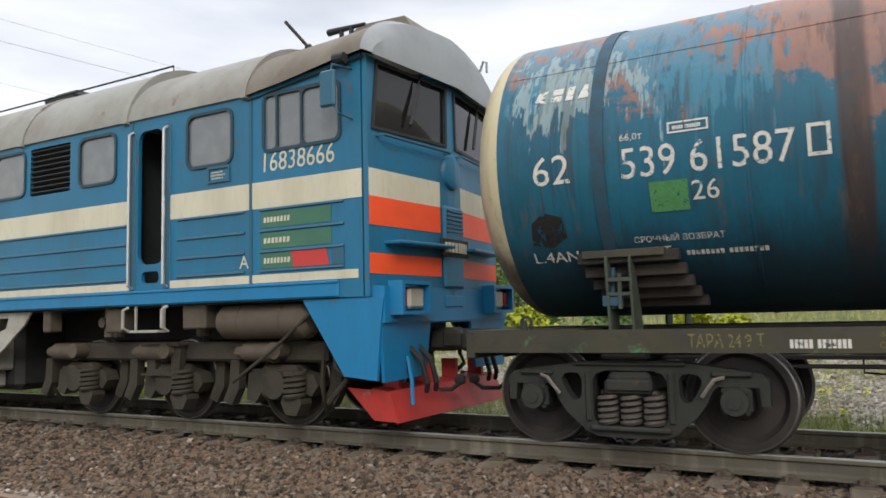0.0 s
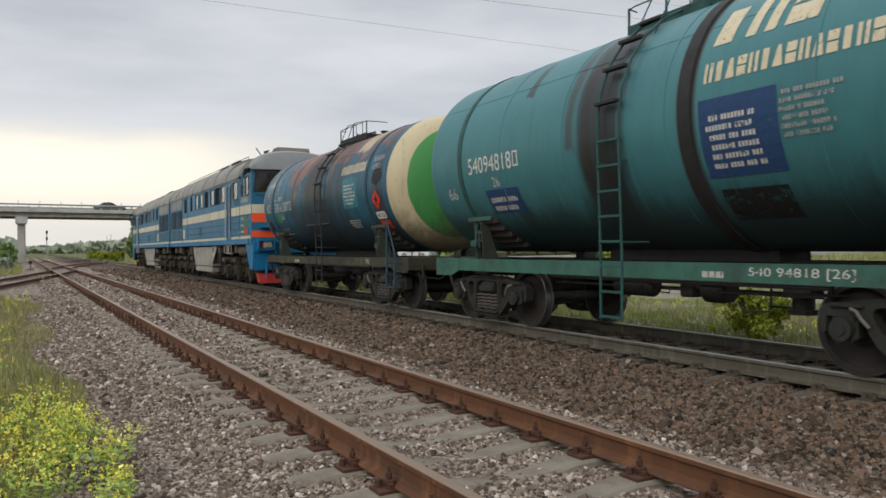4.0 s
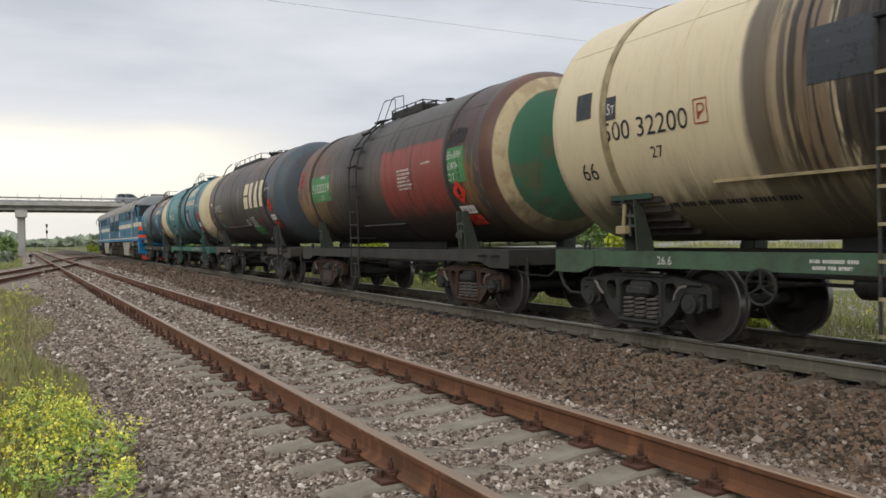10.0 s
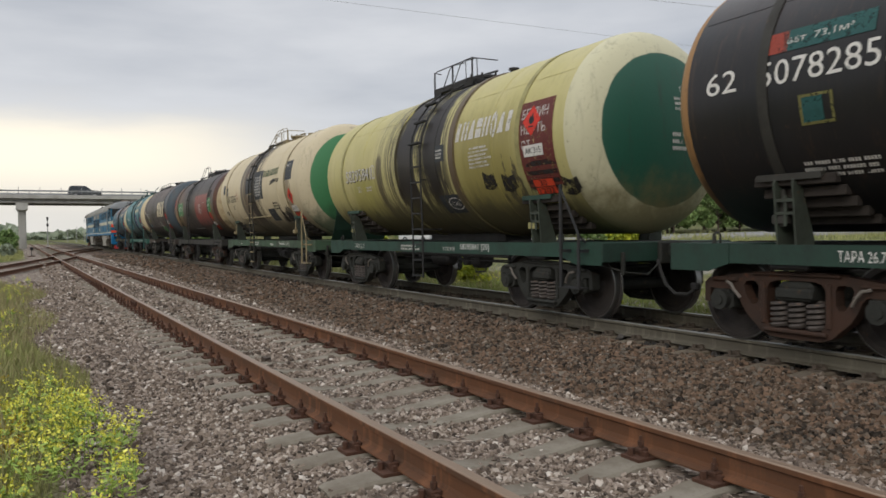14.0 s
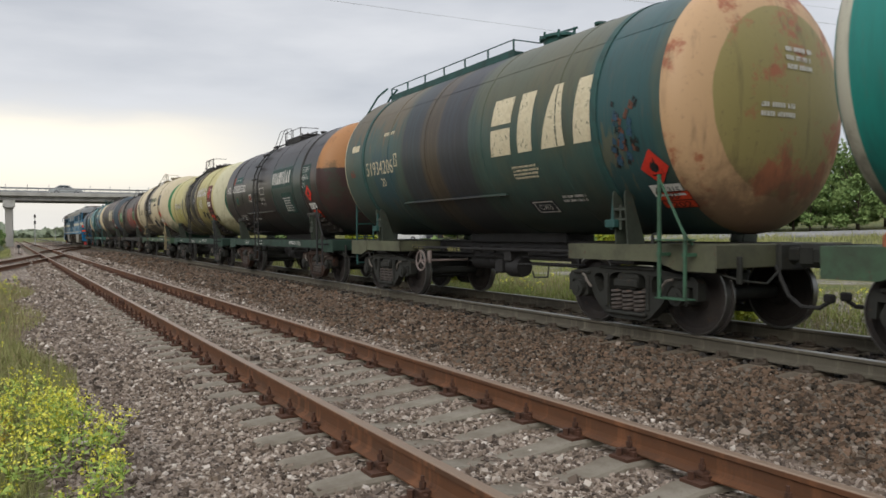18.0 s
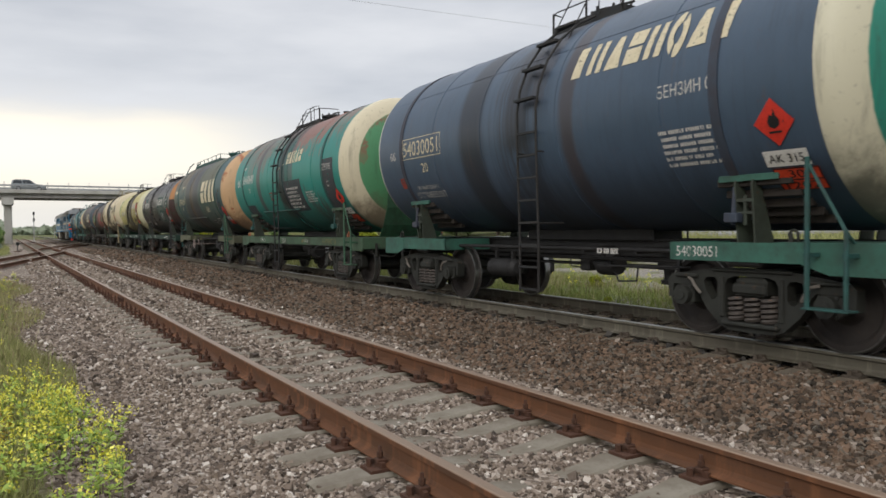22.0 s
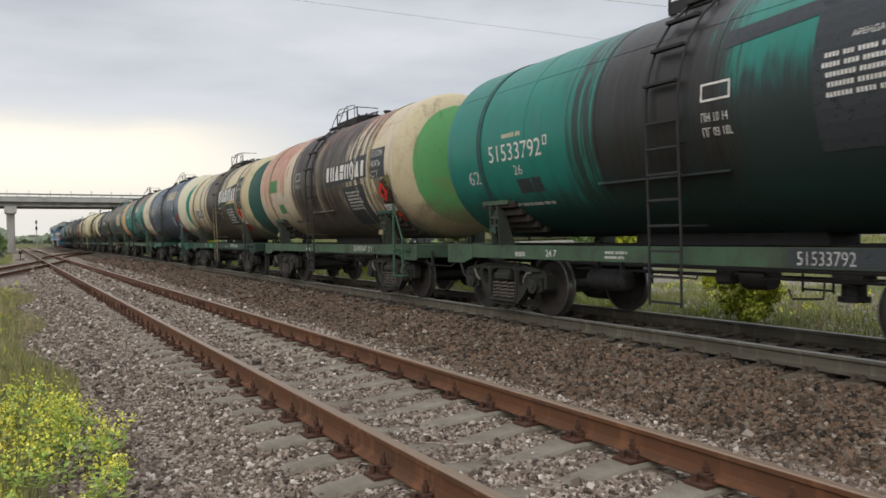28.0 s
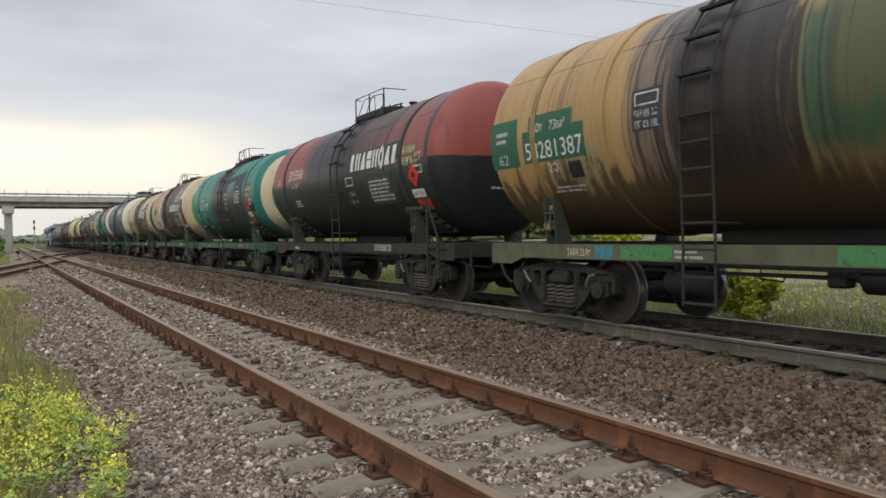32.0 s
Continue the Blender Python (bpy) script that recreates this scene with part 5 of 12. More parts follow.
def wagon_2():
    p = tank_paint("paint_grey_teal", (0.052, 0.190, 0.205), (0.036, 0.140, 0.165), [
        (OIL, -0.35, 0.45, -1.6, 1.6, 0.14, 0.35, 0.9), ((0.045, 0.03, 0.026), -1.62, -1.35, -1.6, 1.6, 0.04, 0.05, 0.95), ((0.045, 0.03, 0.026), 0.55, 0.72, -0.2, 1.6, 0.05, 0.2, 0.7),
        ((0.02, 0.07, 0.13), -4.85, -3.95, -0.9, 0.75, 0.03, 0.05, 0.9), (OIL, -4.8, 4.8, -1.6, -1.0, 0.2, 0.3, 0.7), ((0.02, 0.03, 0.035), 1.75, 1.95, 0.75, 1.25, 0.02, 0.5, 0.85), ((0.02, 0.035, 0.045), 2.0, 2.3, -1.1, -0.75, 0.05, 0.4, 0.7)], 0.6, 2, 0.5, 0.38, 0.12, 0.0, ((-0.25, 0.35, 0.7),), 0.25)
    w, t, r = tank_wagon("grey-teal tank wagon with brown bands and a cream-ringed end", p,
        [head_paint("end_teal", (0.06, 0.18, 0.19), (0.06, 0.18, 0.19), 1.0, OIL, 3, (0.12, 0.07, 0.05), 0.4), head_paint("end_cream_teal", CREAM, (0.04, 0.20, 0.14), 1.10, (0.09, 0.07, 0.04), 4)],
        SILL_TEAL, GEAR_TEAL, {"gear": GEAR_TEAL, "walk": (-0.9, 0.55, 0.45), "ladder": (-0.06, -0.46), "rear": "cream-ringed dished end", "rings": (-1.48,), "ring_mat": M_DARK})
    Flat().text("66", 0, 0, 0.2, 0.28).on_tank("lettering", 4.2, -0.55, S_WHITE, t)
    Flat().text("54094818", 0, 0, 0.25, 1.3).outline(1.34, 0.02, 0.14, 0.22, 0.025).on_tank("lettering", 3.37, -0.18, S_CRISP, t, "white stencilled figures")
    Flat().text("26", 0, 0, 0.15, 0.2).on_tank("lettering", 2.7, -0.42, S_WHITE, t)
    owner_panel(t, 2.98, -0.86, 0.95, 0.4, 2, 21, S_NAVY)
    emblem_row(t, -1.72, 0.74, 1.42, 0.46, "301", S_CREAM, "cream company initials as plain shapes", 0.12)
    emblem_row(t, -1.74, 0.33, 2.05, 0.21, "03210321021301", S_CREAM, "cream company name as plain shapes", 0.0)
    owner_panel(t, -1.68, -0.66, 1.0, 0.82, 6, 22, S_NAVY)
    owner_panel(t, -2.62, -0.42, 0.85, 0.66, 6, 23, None, S_DIM)
    Flat().rect(0, 0, 0.85, 0.42).on_tank("painted_panel", -1.75, -1.22, S_SOOT, t)
    Flat().text("БЕНЗИН(С)", 0, 0, 0.13, 0.78).on_tank("lettering", -4.0, 0.18, S_WHITE, t, "white stencilled cargo name", None, 0.009)
    hazard_plates(t, -4.52, -0.45)
    sill_writing(w, -2.05, "540 94818 [26]", 0.12, 1.22, S_WHITE)
    sill_bars(w, -1.4, 0.3, 1, 8)
    head_bars(t, -0.3, 0.3, 0.6, 0.4, 4, 8)
    sill_bars(w, 5.0, 0.3, 4, 9)


def wagon_3():
    p = tank_paint("paint_charcoal_brown", (0.070, 0.060, 0.054), (0.050, 0.044, 0.042), [
        ((0.050, 0.072, 0.088), -4.9, -3.9, -1.6, 1.6, 0.35, 0.5, 0.9), (OIL, -0.3, 1.0, -1.6, 1.6, 0.3, 0.6, 0.35), ((0.13, 0.092, 0.070), -4.4, 4.9, 0.75, 2, 0.35, 0.9, 0.7), ((0.105, 0.068, 0.05), 3.4, 4.9, -1, 1.6, 0.3, 1.0, 0.4), ((0.035, 0.040, 0.040), -3.6, 4.0, -1.6, -0.75, 0.25, 0.5, 0.7), ((0.20, 0.21, 0.21), -0.55, -0.35, -0.4, 0.3, 0.03, 0.5, 0.5)], 0.6, 3, 0.5, 0.42, 0.3, 0.4, ((0.1, 2.0, 0.55), (-1.2, -0.2, 0.35)), 0.8)
    w, t, r = tank_wagon("sooty charcoal tank wagon with a long crown walkway", p,
        [head_paint("end_charcoal", (0.055, 0.045, 0.04), (0.05, 0.045, 0.04), 1.0, OIL, 5), head_paint("end_midnight", (0.060, 0.080, 0.095), (0.056, 0.066, 0.076), 1.25, (0.045, 0.05, 0.05), 6, (0.085, 0.060, 0.050), 0.6)],
        SILL_BROWN, SILL_DARK, {"gear": GEAR_BLACK, "ladder": None, "end_ladder": True, "walk": (0.2, 4.35, 0.32), "hatch": -0.2, "rib": (2.2, -1.4, -0.96), "short_sill": True, "bare_seat": True, "steps": "post", "step2": True, "handwheel": True, "seat": SILL_DARK, "rear": "midnight-blue dished end", "rings": (), "rib_mat": SILL_BROWN})
    Flat().text("51912525", 0, 0, 0.24, 1.2).on_tank("lettering", 3.6, -0.2, S_WHITE, t, "white stencilled figures")
    Flat().text("20", 0, 0, 0.15, 0.2).on_tank("lettering", 2.95, -0.46, S_WHITE, t)
    Flat().text("66", 0, 0, 0.14, 0.2).rect(0.05, 0.62, 0.26, 0.10).on_tank("lettering", 4.3, -0.55, S_CREAM, t)
    Flat().rect(0, 0, 0.45, 0.24).on_tank("painted_panel", 2.6, -0.5, S_OLIVE, t)
    Flat().rect(0, 0, 0.28, 0.16).on_tank("painted_panel", 2.95, -0.8, S_TEALP, t)
    emblem_row(t, -1.28, -0.25, 2.62, 0.80, "1323", S_CREAM, "big cream company initials as plain shapes", 0.12, 0.82)
    Flat().rect(0, 0, 1.0, 0.42).on_tank("painted_panel", -1.5, -1.25, S_GREEN, t)
    owner_panel(t, -0.85, -0.86, 0.6, 0.34, 3, 31)
    owner_panel(t, -1.5, -0.98, 0.9, 0.55, 6, 32)
    Flat().bars(0, 0, 0.6, 0.2, 2, 33).on_tank("lettering", -2.5, -0.75, S_DKRED, t)
    Flat().text("БЕНЗИН (С)", 0, 0, 0.13, 0.72).on_tank("lettering", -3.92, 0.16, S_WHITE, t, "white stencilled cargo name")
    Flat().poly([(0.05, 0.0), (0.45, 0.02), (0.5, 0.5), (0.35, 0.75), (0.2, 0.7), (0.02, 0.4)]).on_tank("grime_patch", -3.9, -0.3, S_SOOT, t)
    hazard_plates(t, -4.46, -0.50)
    Flat().text("С-Т", 0, 0, 0.10).on_head("lettering", 0.1, 0.45, S_WHITE, t)
    head_bars(t, -0.25, 0.6, 0.75, 0.2, 2, 34)
    head_bars(t, -0.3, 0.25, 0.6, 0.2, 2, 35)
    sill_bars(w, 2.8, 0.4, 1, 36)


def wagon_4():
    p = tank_paint("paint_brown_soot", (0.070, 0.054, 0.044), (0.060, 0.056, 0.050), [
        ((0.16, 0.075, 0.035), 2.2, 4.9, -1.2, 1.1, 0.06, 1.9, 0.75), ((0.30, 0.22, 0.11), 2.6, 4.9, -1.1, -0.3, 0.04, 2.0, 0.55), ((0.055, 0.050, 0.042), -4.0, 2.4, 0.55, 2, 0.25, 0.8, 0.7), ((0.034, 0.036, 0.030), -3.9, 2.4, -1.6, -0.6, 0.2, 0.5, 0.75), ((0.23, 0.045, 0.035), -3.75, -0.95, -0.95, 0.42, 0.03, 0.12, 0.95), ((0.10, 0.04, 0.032), -3.75, -1.2, -1.4, -0.9, 0.15, 0.8, 0.7),
        ((0.10, 0.035, 0.03), 3.9, 4.9, -0.4, 0.7, 0.1, 1.2, 0.6), (OIL, -0.2, 1.3, -1.6, 1.6, 0.3, 0.5, 0.6), ((0.24, 0.13, 0.045), -4.9, -4.2, -1.3, 0.0, 0.05, 1.8, 0.75), ((0.065, 0.028, 0.024), -4.9, -3.8, 0.2, 2, 0.1, 0.7, 0.8)], 0.65, 4, 0.5, 0.42, 0.5, 0.9, ((-0.2, 1.6, 0.7), (2.4, 3.4, 0.6), (-4.6, -3.9, 0.6)))
    w, t, r = tank_wagon("brown sooty tank wagon with a red panel", p,
        [head_paint("end_brown", (0.08, 0.05, 0.04), (0.05, 0.05, 0.05), 1.1, OIL, 7, (0.2, 0.11, 0.04), 0.7), head_paint("end_brown_green", (0.42, 0.34, 0.20), (0.040, 0.125, 0.075), 1.14, (0.05, 0.045, 0.03), 8, (0.16, 0.075, 0.035), 0.35, None, (1.37, (0.085, 0.040, 0.030)))],
        SILL_DARK, SILL_DARK, {"gear": GEAR_BLACK, "ladder": (0.72, 0.26), "walk": (-1.2, 0.4, 0.12), "hatch": -0.4, "rib": (0.9, -1.35, -1.22), "steps": "none", "bogie": M_BOGIE_RUST, "bare_seat": True, "rings": (3.85,), "rear": "cream-ringed green dished end", "seams": (-3.75, -1.0, 1.2)})
    Flat().rect(0, 0, 1.42, 0.66).on_tank("painted_panel", 3.62, -0.42, S_GREEN, t, "green number panel")
    Flat().text("51328219", 0, 0, 0.22, 1.25).on_tank("lettering", 3.52, -0.18, S_WHITE, t, "white stencilled figures", None, 0.009)
    Flat().text("20", 0, 0, 0.13, 0.2).bars(0, 0.55, 0.35, 0.12, 1, 3).on_tank("lettering", 2.9, -0.38, S_WHITE, t, "", None, 0.009)
    for k in range(4):
        Flat().rect(0, 0, 0.5, 0.035).on_tank("paint_dash", 3.5 - 0.1 * k, -0.62 - 0.13 * k, S_OLIVE, t)
    owner_panel(t, -1.7, -0.5, 0.92, 0.62, 6, 41)
    owner_panel(t, -2.85, 0.0, 0.6, 0.1, 1, 42)
    cargo_words(t, -3.94, 0.0, 0.13, [("БЕНЗИН", 0.5), ("НЕФТЬ", 0.4), ("   СТ", 0.26)], S_GREEN, (0.68, 0.62))
    Flat().poly([(0, 0), (0.6, 0.05), (0.66, 0.3), (0.3, 0.36), (0.05, 0.3)]).on_tank("grime_patch", -3.95, 0.2, S_SOOT, t)
    hazard_plates(t, -4.2, -0.84)
    head_bars(t, -0.05, 0.5, 0.35, 0.1, 1, 43)
    head_bars(t, 0.05, -0.05, 0.6, 0.3, 3, 44)
    head_bars(t, 0.02, -0.42, 0.55, 0.2, 2, 45)
    faded = stencil("faded_red_patch", (0.30, 0.055, 0.040), 0.7)
    ochre = stencil("ochre_paint_runs", (0.36, 0.27, 0.11), 1.0)
    Flat().rect(0, 0, 0.36, 0.44).on_tank("painted_panel", 4.64, 0.02, faded, t, "faded red paint patch")
    Flat().text("52", 0, 0, 0.16, 0.2).on_tank("lettering", 4.56, 0.06, S_SOOT, t, "dark stencilled figures", None, 0.010)
    Flat().poly([(0, 0), (0.12, -0.03), (0.16, 0.5), (0.02, 0.52)]).on_tank("painted_panel", 4.80, -0.42, ochre, t, "ochre paint patch")
    rnd = random.Random(44)
    f = Flat()
    for k in range(26):
        u, l, wd = rnd.uniform(0, 1.05), rnd.uniform(0.15, 0.62), rnd.uniform(0.008, 0.03)
        f.poly([(u, 0), (u + wd, 0.01), (u + wd * 0.6, -l * 0.5), (u + wd * 0.4, -l)])
    f.on_tank("paint_run", 3.66, -0.34, ochre, t, "ochre paint runs below the number")
    f = Flat()
    for k in range(14):
        u, l, wd = rnd.uniform(0, 0.42), rnd.uniform(0.2, 0.7), rnd.uniform(0.008, 0.025)
        f.poly([(u, 0), (u + wd, 0.01), (u + wd * 0.6, -l * 0.5), (u + wd * 0.4, -l)])
    f.on_tank("paint_run", 4.78, -0.45, ochre, t, "ochre paint runs at the end")


def wagon_5():
    p = tank_paint("paint_cream_stained", (0.58, 0.49, 0.32), (0.54, 0.45, 0.28), [
        ((0.10, 0.060, 0.035), 0.5, 0.95, -1.6, 1.6, 0.08, 0.5, 0.85), ((0.030, 0.022, 0.018), -0.45, 0.42, -1.6, 1.6, 0.06, 0.9, 0.95), ((0.05, 0.035, 0.03), 1.18, 1.5, -1.6, 1.6, 0.05, 0.1, 0.85), ((0.16, 0.11, 0.06), 0.8, 1.25, -1.6, 1.6, 0.12, 0.3, 0.7), (OIL, -4.3, -2.6, -1.5, -0.85, 0.03, 1.1, 0.9),
        ((0.13, 0.11, 0.06), -4.5, 4.5, -1.6, -1.0, 0.15, 0.4, 0.8), ((0.08, 0.05, 0.03), -4.4, -3.9, -1.0, 0.1, 0.03, 1.2, 0.6)], 0.5, 5, 0.35, 0.42, 0.12, 0.1, ((-0.8, 1.0, 0.95),), 0.22)
    w, t, r = tank_wagon("cream tank wagon with brown oil runs and a green end", p,
        [head_paint("end_cream", (0.55, 0.46, 0.29), (0.5, 0.42, 0.27), 1.1, (0.1, 0.07, 0.04), 9), head_paint("end_cream_grass", (0.56, 0.48, 0.33), (0.055, 0.20, 0.085), 1.22, (0.03, 0.06, 0.035), 10)],
        SILL_GREEN, GEAR_CREAM, {"gear": GEAR_CREAM, "walk": (-0.9, 0.55, 0.5), "rib": (2.1, -1.5, -0.95), "rib_mat": GEAR_CREAM, "ladder_mat": SILL_DARK, "shield": (0, SILL_DKGREEN), "ladder": (0.04, -0.38), "handwheel": True, "seat": SILL_DKGREEN, "rear": "cream-ringed green dished end"})
    Flat().text("66", 0, 0, 0.22, 0.3).on_tank("lettering", 4.25, -0.64, S_BLACK, t)
    Flat().text("500 32200", 0, 0, 0.22, 1.42).on_tank("lettering", 3.67, -0.2, S_BLACK, t, "black stencilled figures")
    Flat().text("27", 0, 0, 0.13, 0.2).on_tank("lettering", 2.9, -0.46, S_BLACK, t)
    Flat().bars(0, 0, 2.0, 0.12, 1, 57).on_tank("lettering", 3.0, -1.12, S_BLACK, t, "black stencilled line")
    Flat().text("Р", 0.05, 0.05, 0.16).outline(0, 0, 0.2, 0.26, 0.015).on_tank("lettering", 2.16, -0.18, S_DKRED, t, "boxed red letter")
    Flat().text("65т", 0, 0, 0.13, 0.22).on_tank("lettering", 3.66, 0.11, S_WHITE, t, "white load figures", None, 0.009)
    Flat().rect(0, 0, 0.3, 0.27).on_tank("painted_panel", 3.72, 0.05, S_DKGREY, t)
    Flat().rect(0, 0, 0.3, 0.32).on_tank("painted_panel", 4.2, 0.12, S_DKGREY, t)
    Flat().rect(0, 0, 0.7, 0.5).on_tank("painted_panel", 0.75, -0.02, S_DKGREY, t)
    owner_panel(t, -0.42, -0.24, 1.02, 0.86, 7, 51, S_DKGREY)
    Flat().rect(0, 0, 0.75, 0.42).on_tank("painted_panel", -1.5, -1.0, S_DKGREY, t)
    emblem_row(t, -1.5, 0.38, 1.7, 0.2, "30213213012", stencil("green_company_paint", (0.05, 0.10, 0.04), 0.5), "green company name as plain shapes", 0.1)
    Flat().poly([(0, 0.05), (0.5, 0.12), (1.0, 0.1), (1.05, 0.2), (0.5, 0.22), (0.1, 0.18)]).on_tank("grime_patch", -2.3, 0.05, S_SOOT, t)
    Flat().poly([(0, 0), (0.9, 0.02), (1.0, 0.3), (0.6, 0.38), (0.5, 0.3), (0.1, 0.4)]).on_tank("grime_patch", -2.7, -1.08, S_SOOT, t)
    owner_panel(t, -2.2, -0.66, 0.85, 0.36, 3, 52, None, S_BLACK)
    Flat().rect(0, 0, 0.75, 0.52).on_tank("painted_panel", -3.85, 0.15, S_DKGREY, t)
    Flat().text("БЕНЗИН С", 0, 0, 0.08, 0.5).on_tank("lettering", -3.92, 0.5, S_WHITE, t, "", None, 0.009)
    hazard_plates(t, -4.30, -0.52)
    head_bars(t, -0.05, 0.35, 0.45, 0.25, 3, 53)
    head_bars(t, -0.2, -0.5, 0.5, 0.2, 2, 54)
    sill_writing(w, -2.0, "50032200  [27]", 0.13, 1.1, S_CRISP)
    sill_writing(w, 3.1, "26.6", 0.10, 0.24, S_WHITE)
    sill_bars(w, 1.0, 0.5, 2, 55)
    sill_bars(w, -0.9, 0.5, 1, 56)


def wagon_6():
    p = tank_paint("paint_yellow_green", (0.47, 0.42, 0.17), (0.54, 0.48, 0.26), [
        ((0.25, 0.21, 0.055), -3.9, -1.9, -1.4, 0.45, 0.35, 0.6, 0.8), ((0.32, 0.29, 0.06), 1.6, 3.2, -1.3, -0.2, 0.15, 0.6, 0.6), (OIL, -0.30, 0.50, -1.6, 1.6, 0.05, 0.7, 1.0), (OIL, -1.35, -0.72, -1.6, 1.6, 0.06, 0.7, 1.0), ((0.05, 0.04, 0.028), -4.0, -3.3, -1.6, -0.7, 0.04, 1.6, 0.9), ((0.07, 0.04, 0.03), -1.92, -1.7, -1.6, 1.6, 0.03, 0.1, 0.9), ((0.05, 0.035, 0.02), 1.35, 1.6, -1.3, 0.2, 0.05, 0.3, 0.8),
        ((0.07, 0.055, 0.025), -4.9, 4.8, -1.6, -1.02, 0.15, 0.5, 0.85)], 0.65, 6, 0.4, 0.42, 0.15, 0.1, ((-1.5, 0.9, 0.9), (1.1, 1.6, 0.5)), 0.3)
    w, t, r = tank_wagon("yellow-green tank wagon with black oil bands", p,
        [head_paint("end_yellow", (0.44, 0.41, 0.16), (0.44, 0.41, 0.16), 1.0, OIL, 11), head_paint("end_yellow_bottle", (0.55, 0.52, 0.35), (0.018, 0.085, 0.055), 1.12, (0.15, 0.13, 0.06), 12)],
        SILL_DKGREEN, worn("yellow_strap_paint", (0.4, 0.37, 0.15), (0.08, 0.06, 0.03), None, 4), {"gear": GEAR_BLACK, "walk": (-1.0, 0.55, 0.42), "ladder": (-0.26, -0.68), "rear": "cream-ringed bottle-green dished end", "rings": (-1.8, 0.65)})
    Flat().text("58295841", 0.02, -0.025, 0.29, 1.54).on_tank("lettering", 3.4, -0.24, S_SOOT, t, "dark shadow of the figures", None, 0.004)
    Flat().text("58295841", 0, 0, 0.27, 1.5).outline(1.55, 0, 0.16, 0.3, 0.03).on_tank("lettering", 3.4, -0.24, S_WHITE, t, "white stencilled figures with dark edges")
    Flat().text("20", 0, 0, 0.14, 0.2).bars(0.5, 0, 0.4, 0.13, 2, 61).on_tank("lettering", 2.8, -0.5, S_WHITE, t)
    emblem_row(t, -1.92, 0.14, 1.85, 0.33, "30210423", S_WHITE, "white company name as plain shapes", 0.12)
    owner_panel(t, -2.32, -0.42, 0.92, 0.52, 6, 62)
    Flat().rect(0, 0, 0.35, 0.3).on_tank("painted_panel", -1.17, -0.14, S_DKGREY, t)
    Flat().bars(0.03, 0.05, 0.28, 0.2, 3, 63).on_tank("lettering", -1.17, -0.14, S_WHITE, t, "", None, 0.009)
    Flat().rect(0, 0, 0.9, 0.42).on_tank("painted_panel", -0.95, -1.2, S_DKGREY, t)
    f = Flat()
    for k in range(20):
        a, b = radians(18 * k), radians(18 * (k + 1))
        f.poly([(0.23 * math.cos(a), 0.12 * math.sin(a)), (0.23 * math.cos(b), 0.12 * math.sin(b)), (0.25 * math.cos(b), 0.14 * math.sin(b)), (0.25 * math.cos(a), 0.14 * math.sin(a))])
    f.text("СЖ5", -0.14, -0.045, 0.09, 0.28).on_tank("lettering", -1.45, -0.98, S_WHITE, t, "", None, 0.009)
    Flat().rect(0, 0, 0.86, 1.32).on_tank("painted_panel", -3.95, -0.80, S_MAROON, t, "maroon painted panel")
    cargo_words(t, -4.02, 0.25, 0.16, [("БЕНЗИН", 0.66), ("НЕФТЬ", 0.62), ("СТ", 0.24)])
    hazard_plates(t, -4.28, -0.02, 0.30, 0.92)
    Flat().poly([(0, 0), (0.8, 0), (0.85, 0.4), (0.5, 0.5), (0.1, 0.42)]).on_tank("grime_patch", -3.95, -0.85, S_SOOT, t)
    for a, b in ((-2.7, -0.78), (-3.25, -0.85), (-4.75, -1.0)):
        Flat().poly([(0, 0.03), (0.2, 0), (0.42, 0.08), (0.4, 0.3), (0.22, 0.26), (0.05, 0.34)]).on_tank("grime_patch", a, b, S_SOOT, t)
    Flat().text("С-Т", 0, 0, 0.09).on_head("lettering", 0.2, 0.55, S_WHITE, t)
    head_bars(t, 0.05, 0.28, 0.5, 0.22, 3, 64)
    head_bars(t, 0.0, -0.3, 0.6, 0.3, 3, 65)
    sill_writing(w, -1.65, "58295841 [20]", 0.13, 1.0, S_CRISP)
    sill_writing(w, -0.95, "АВТОРЕЖИМ", 0.07, 0.5, S_WHITE)
    sill_bars(w, 0.9, 0.9, 2, 66)
    sill_writing(w, 3.5, "ТАРА 25.2т", 0.11, 0.62, S_WHITE)


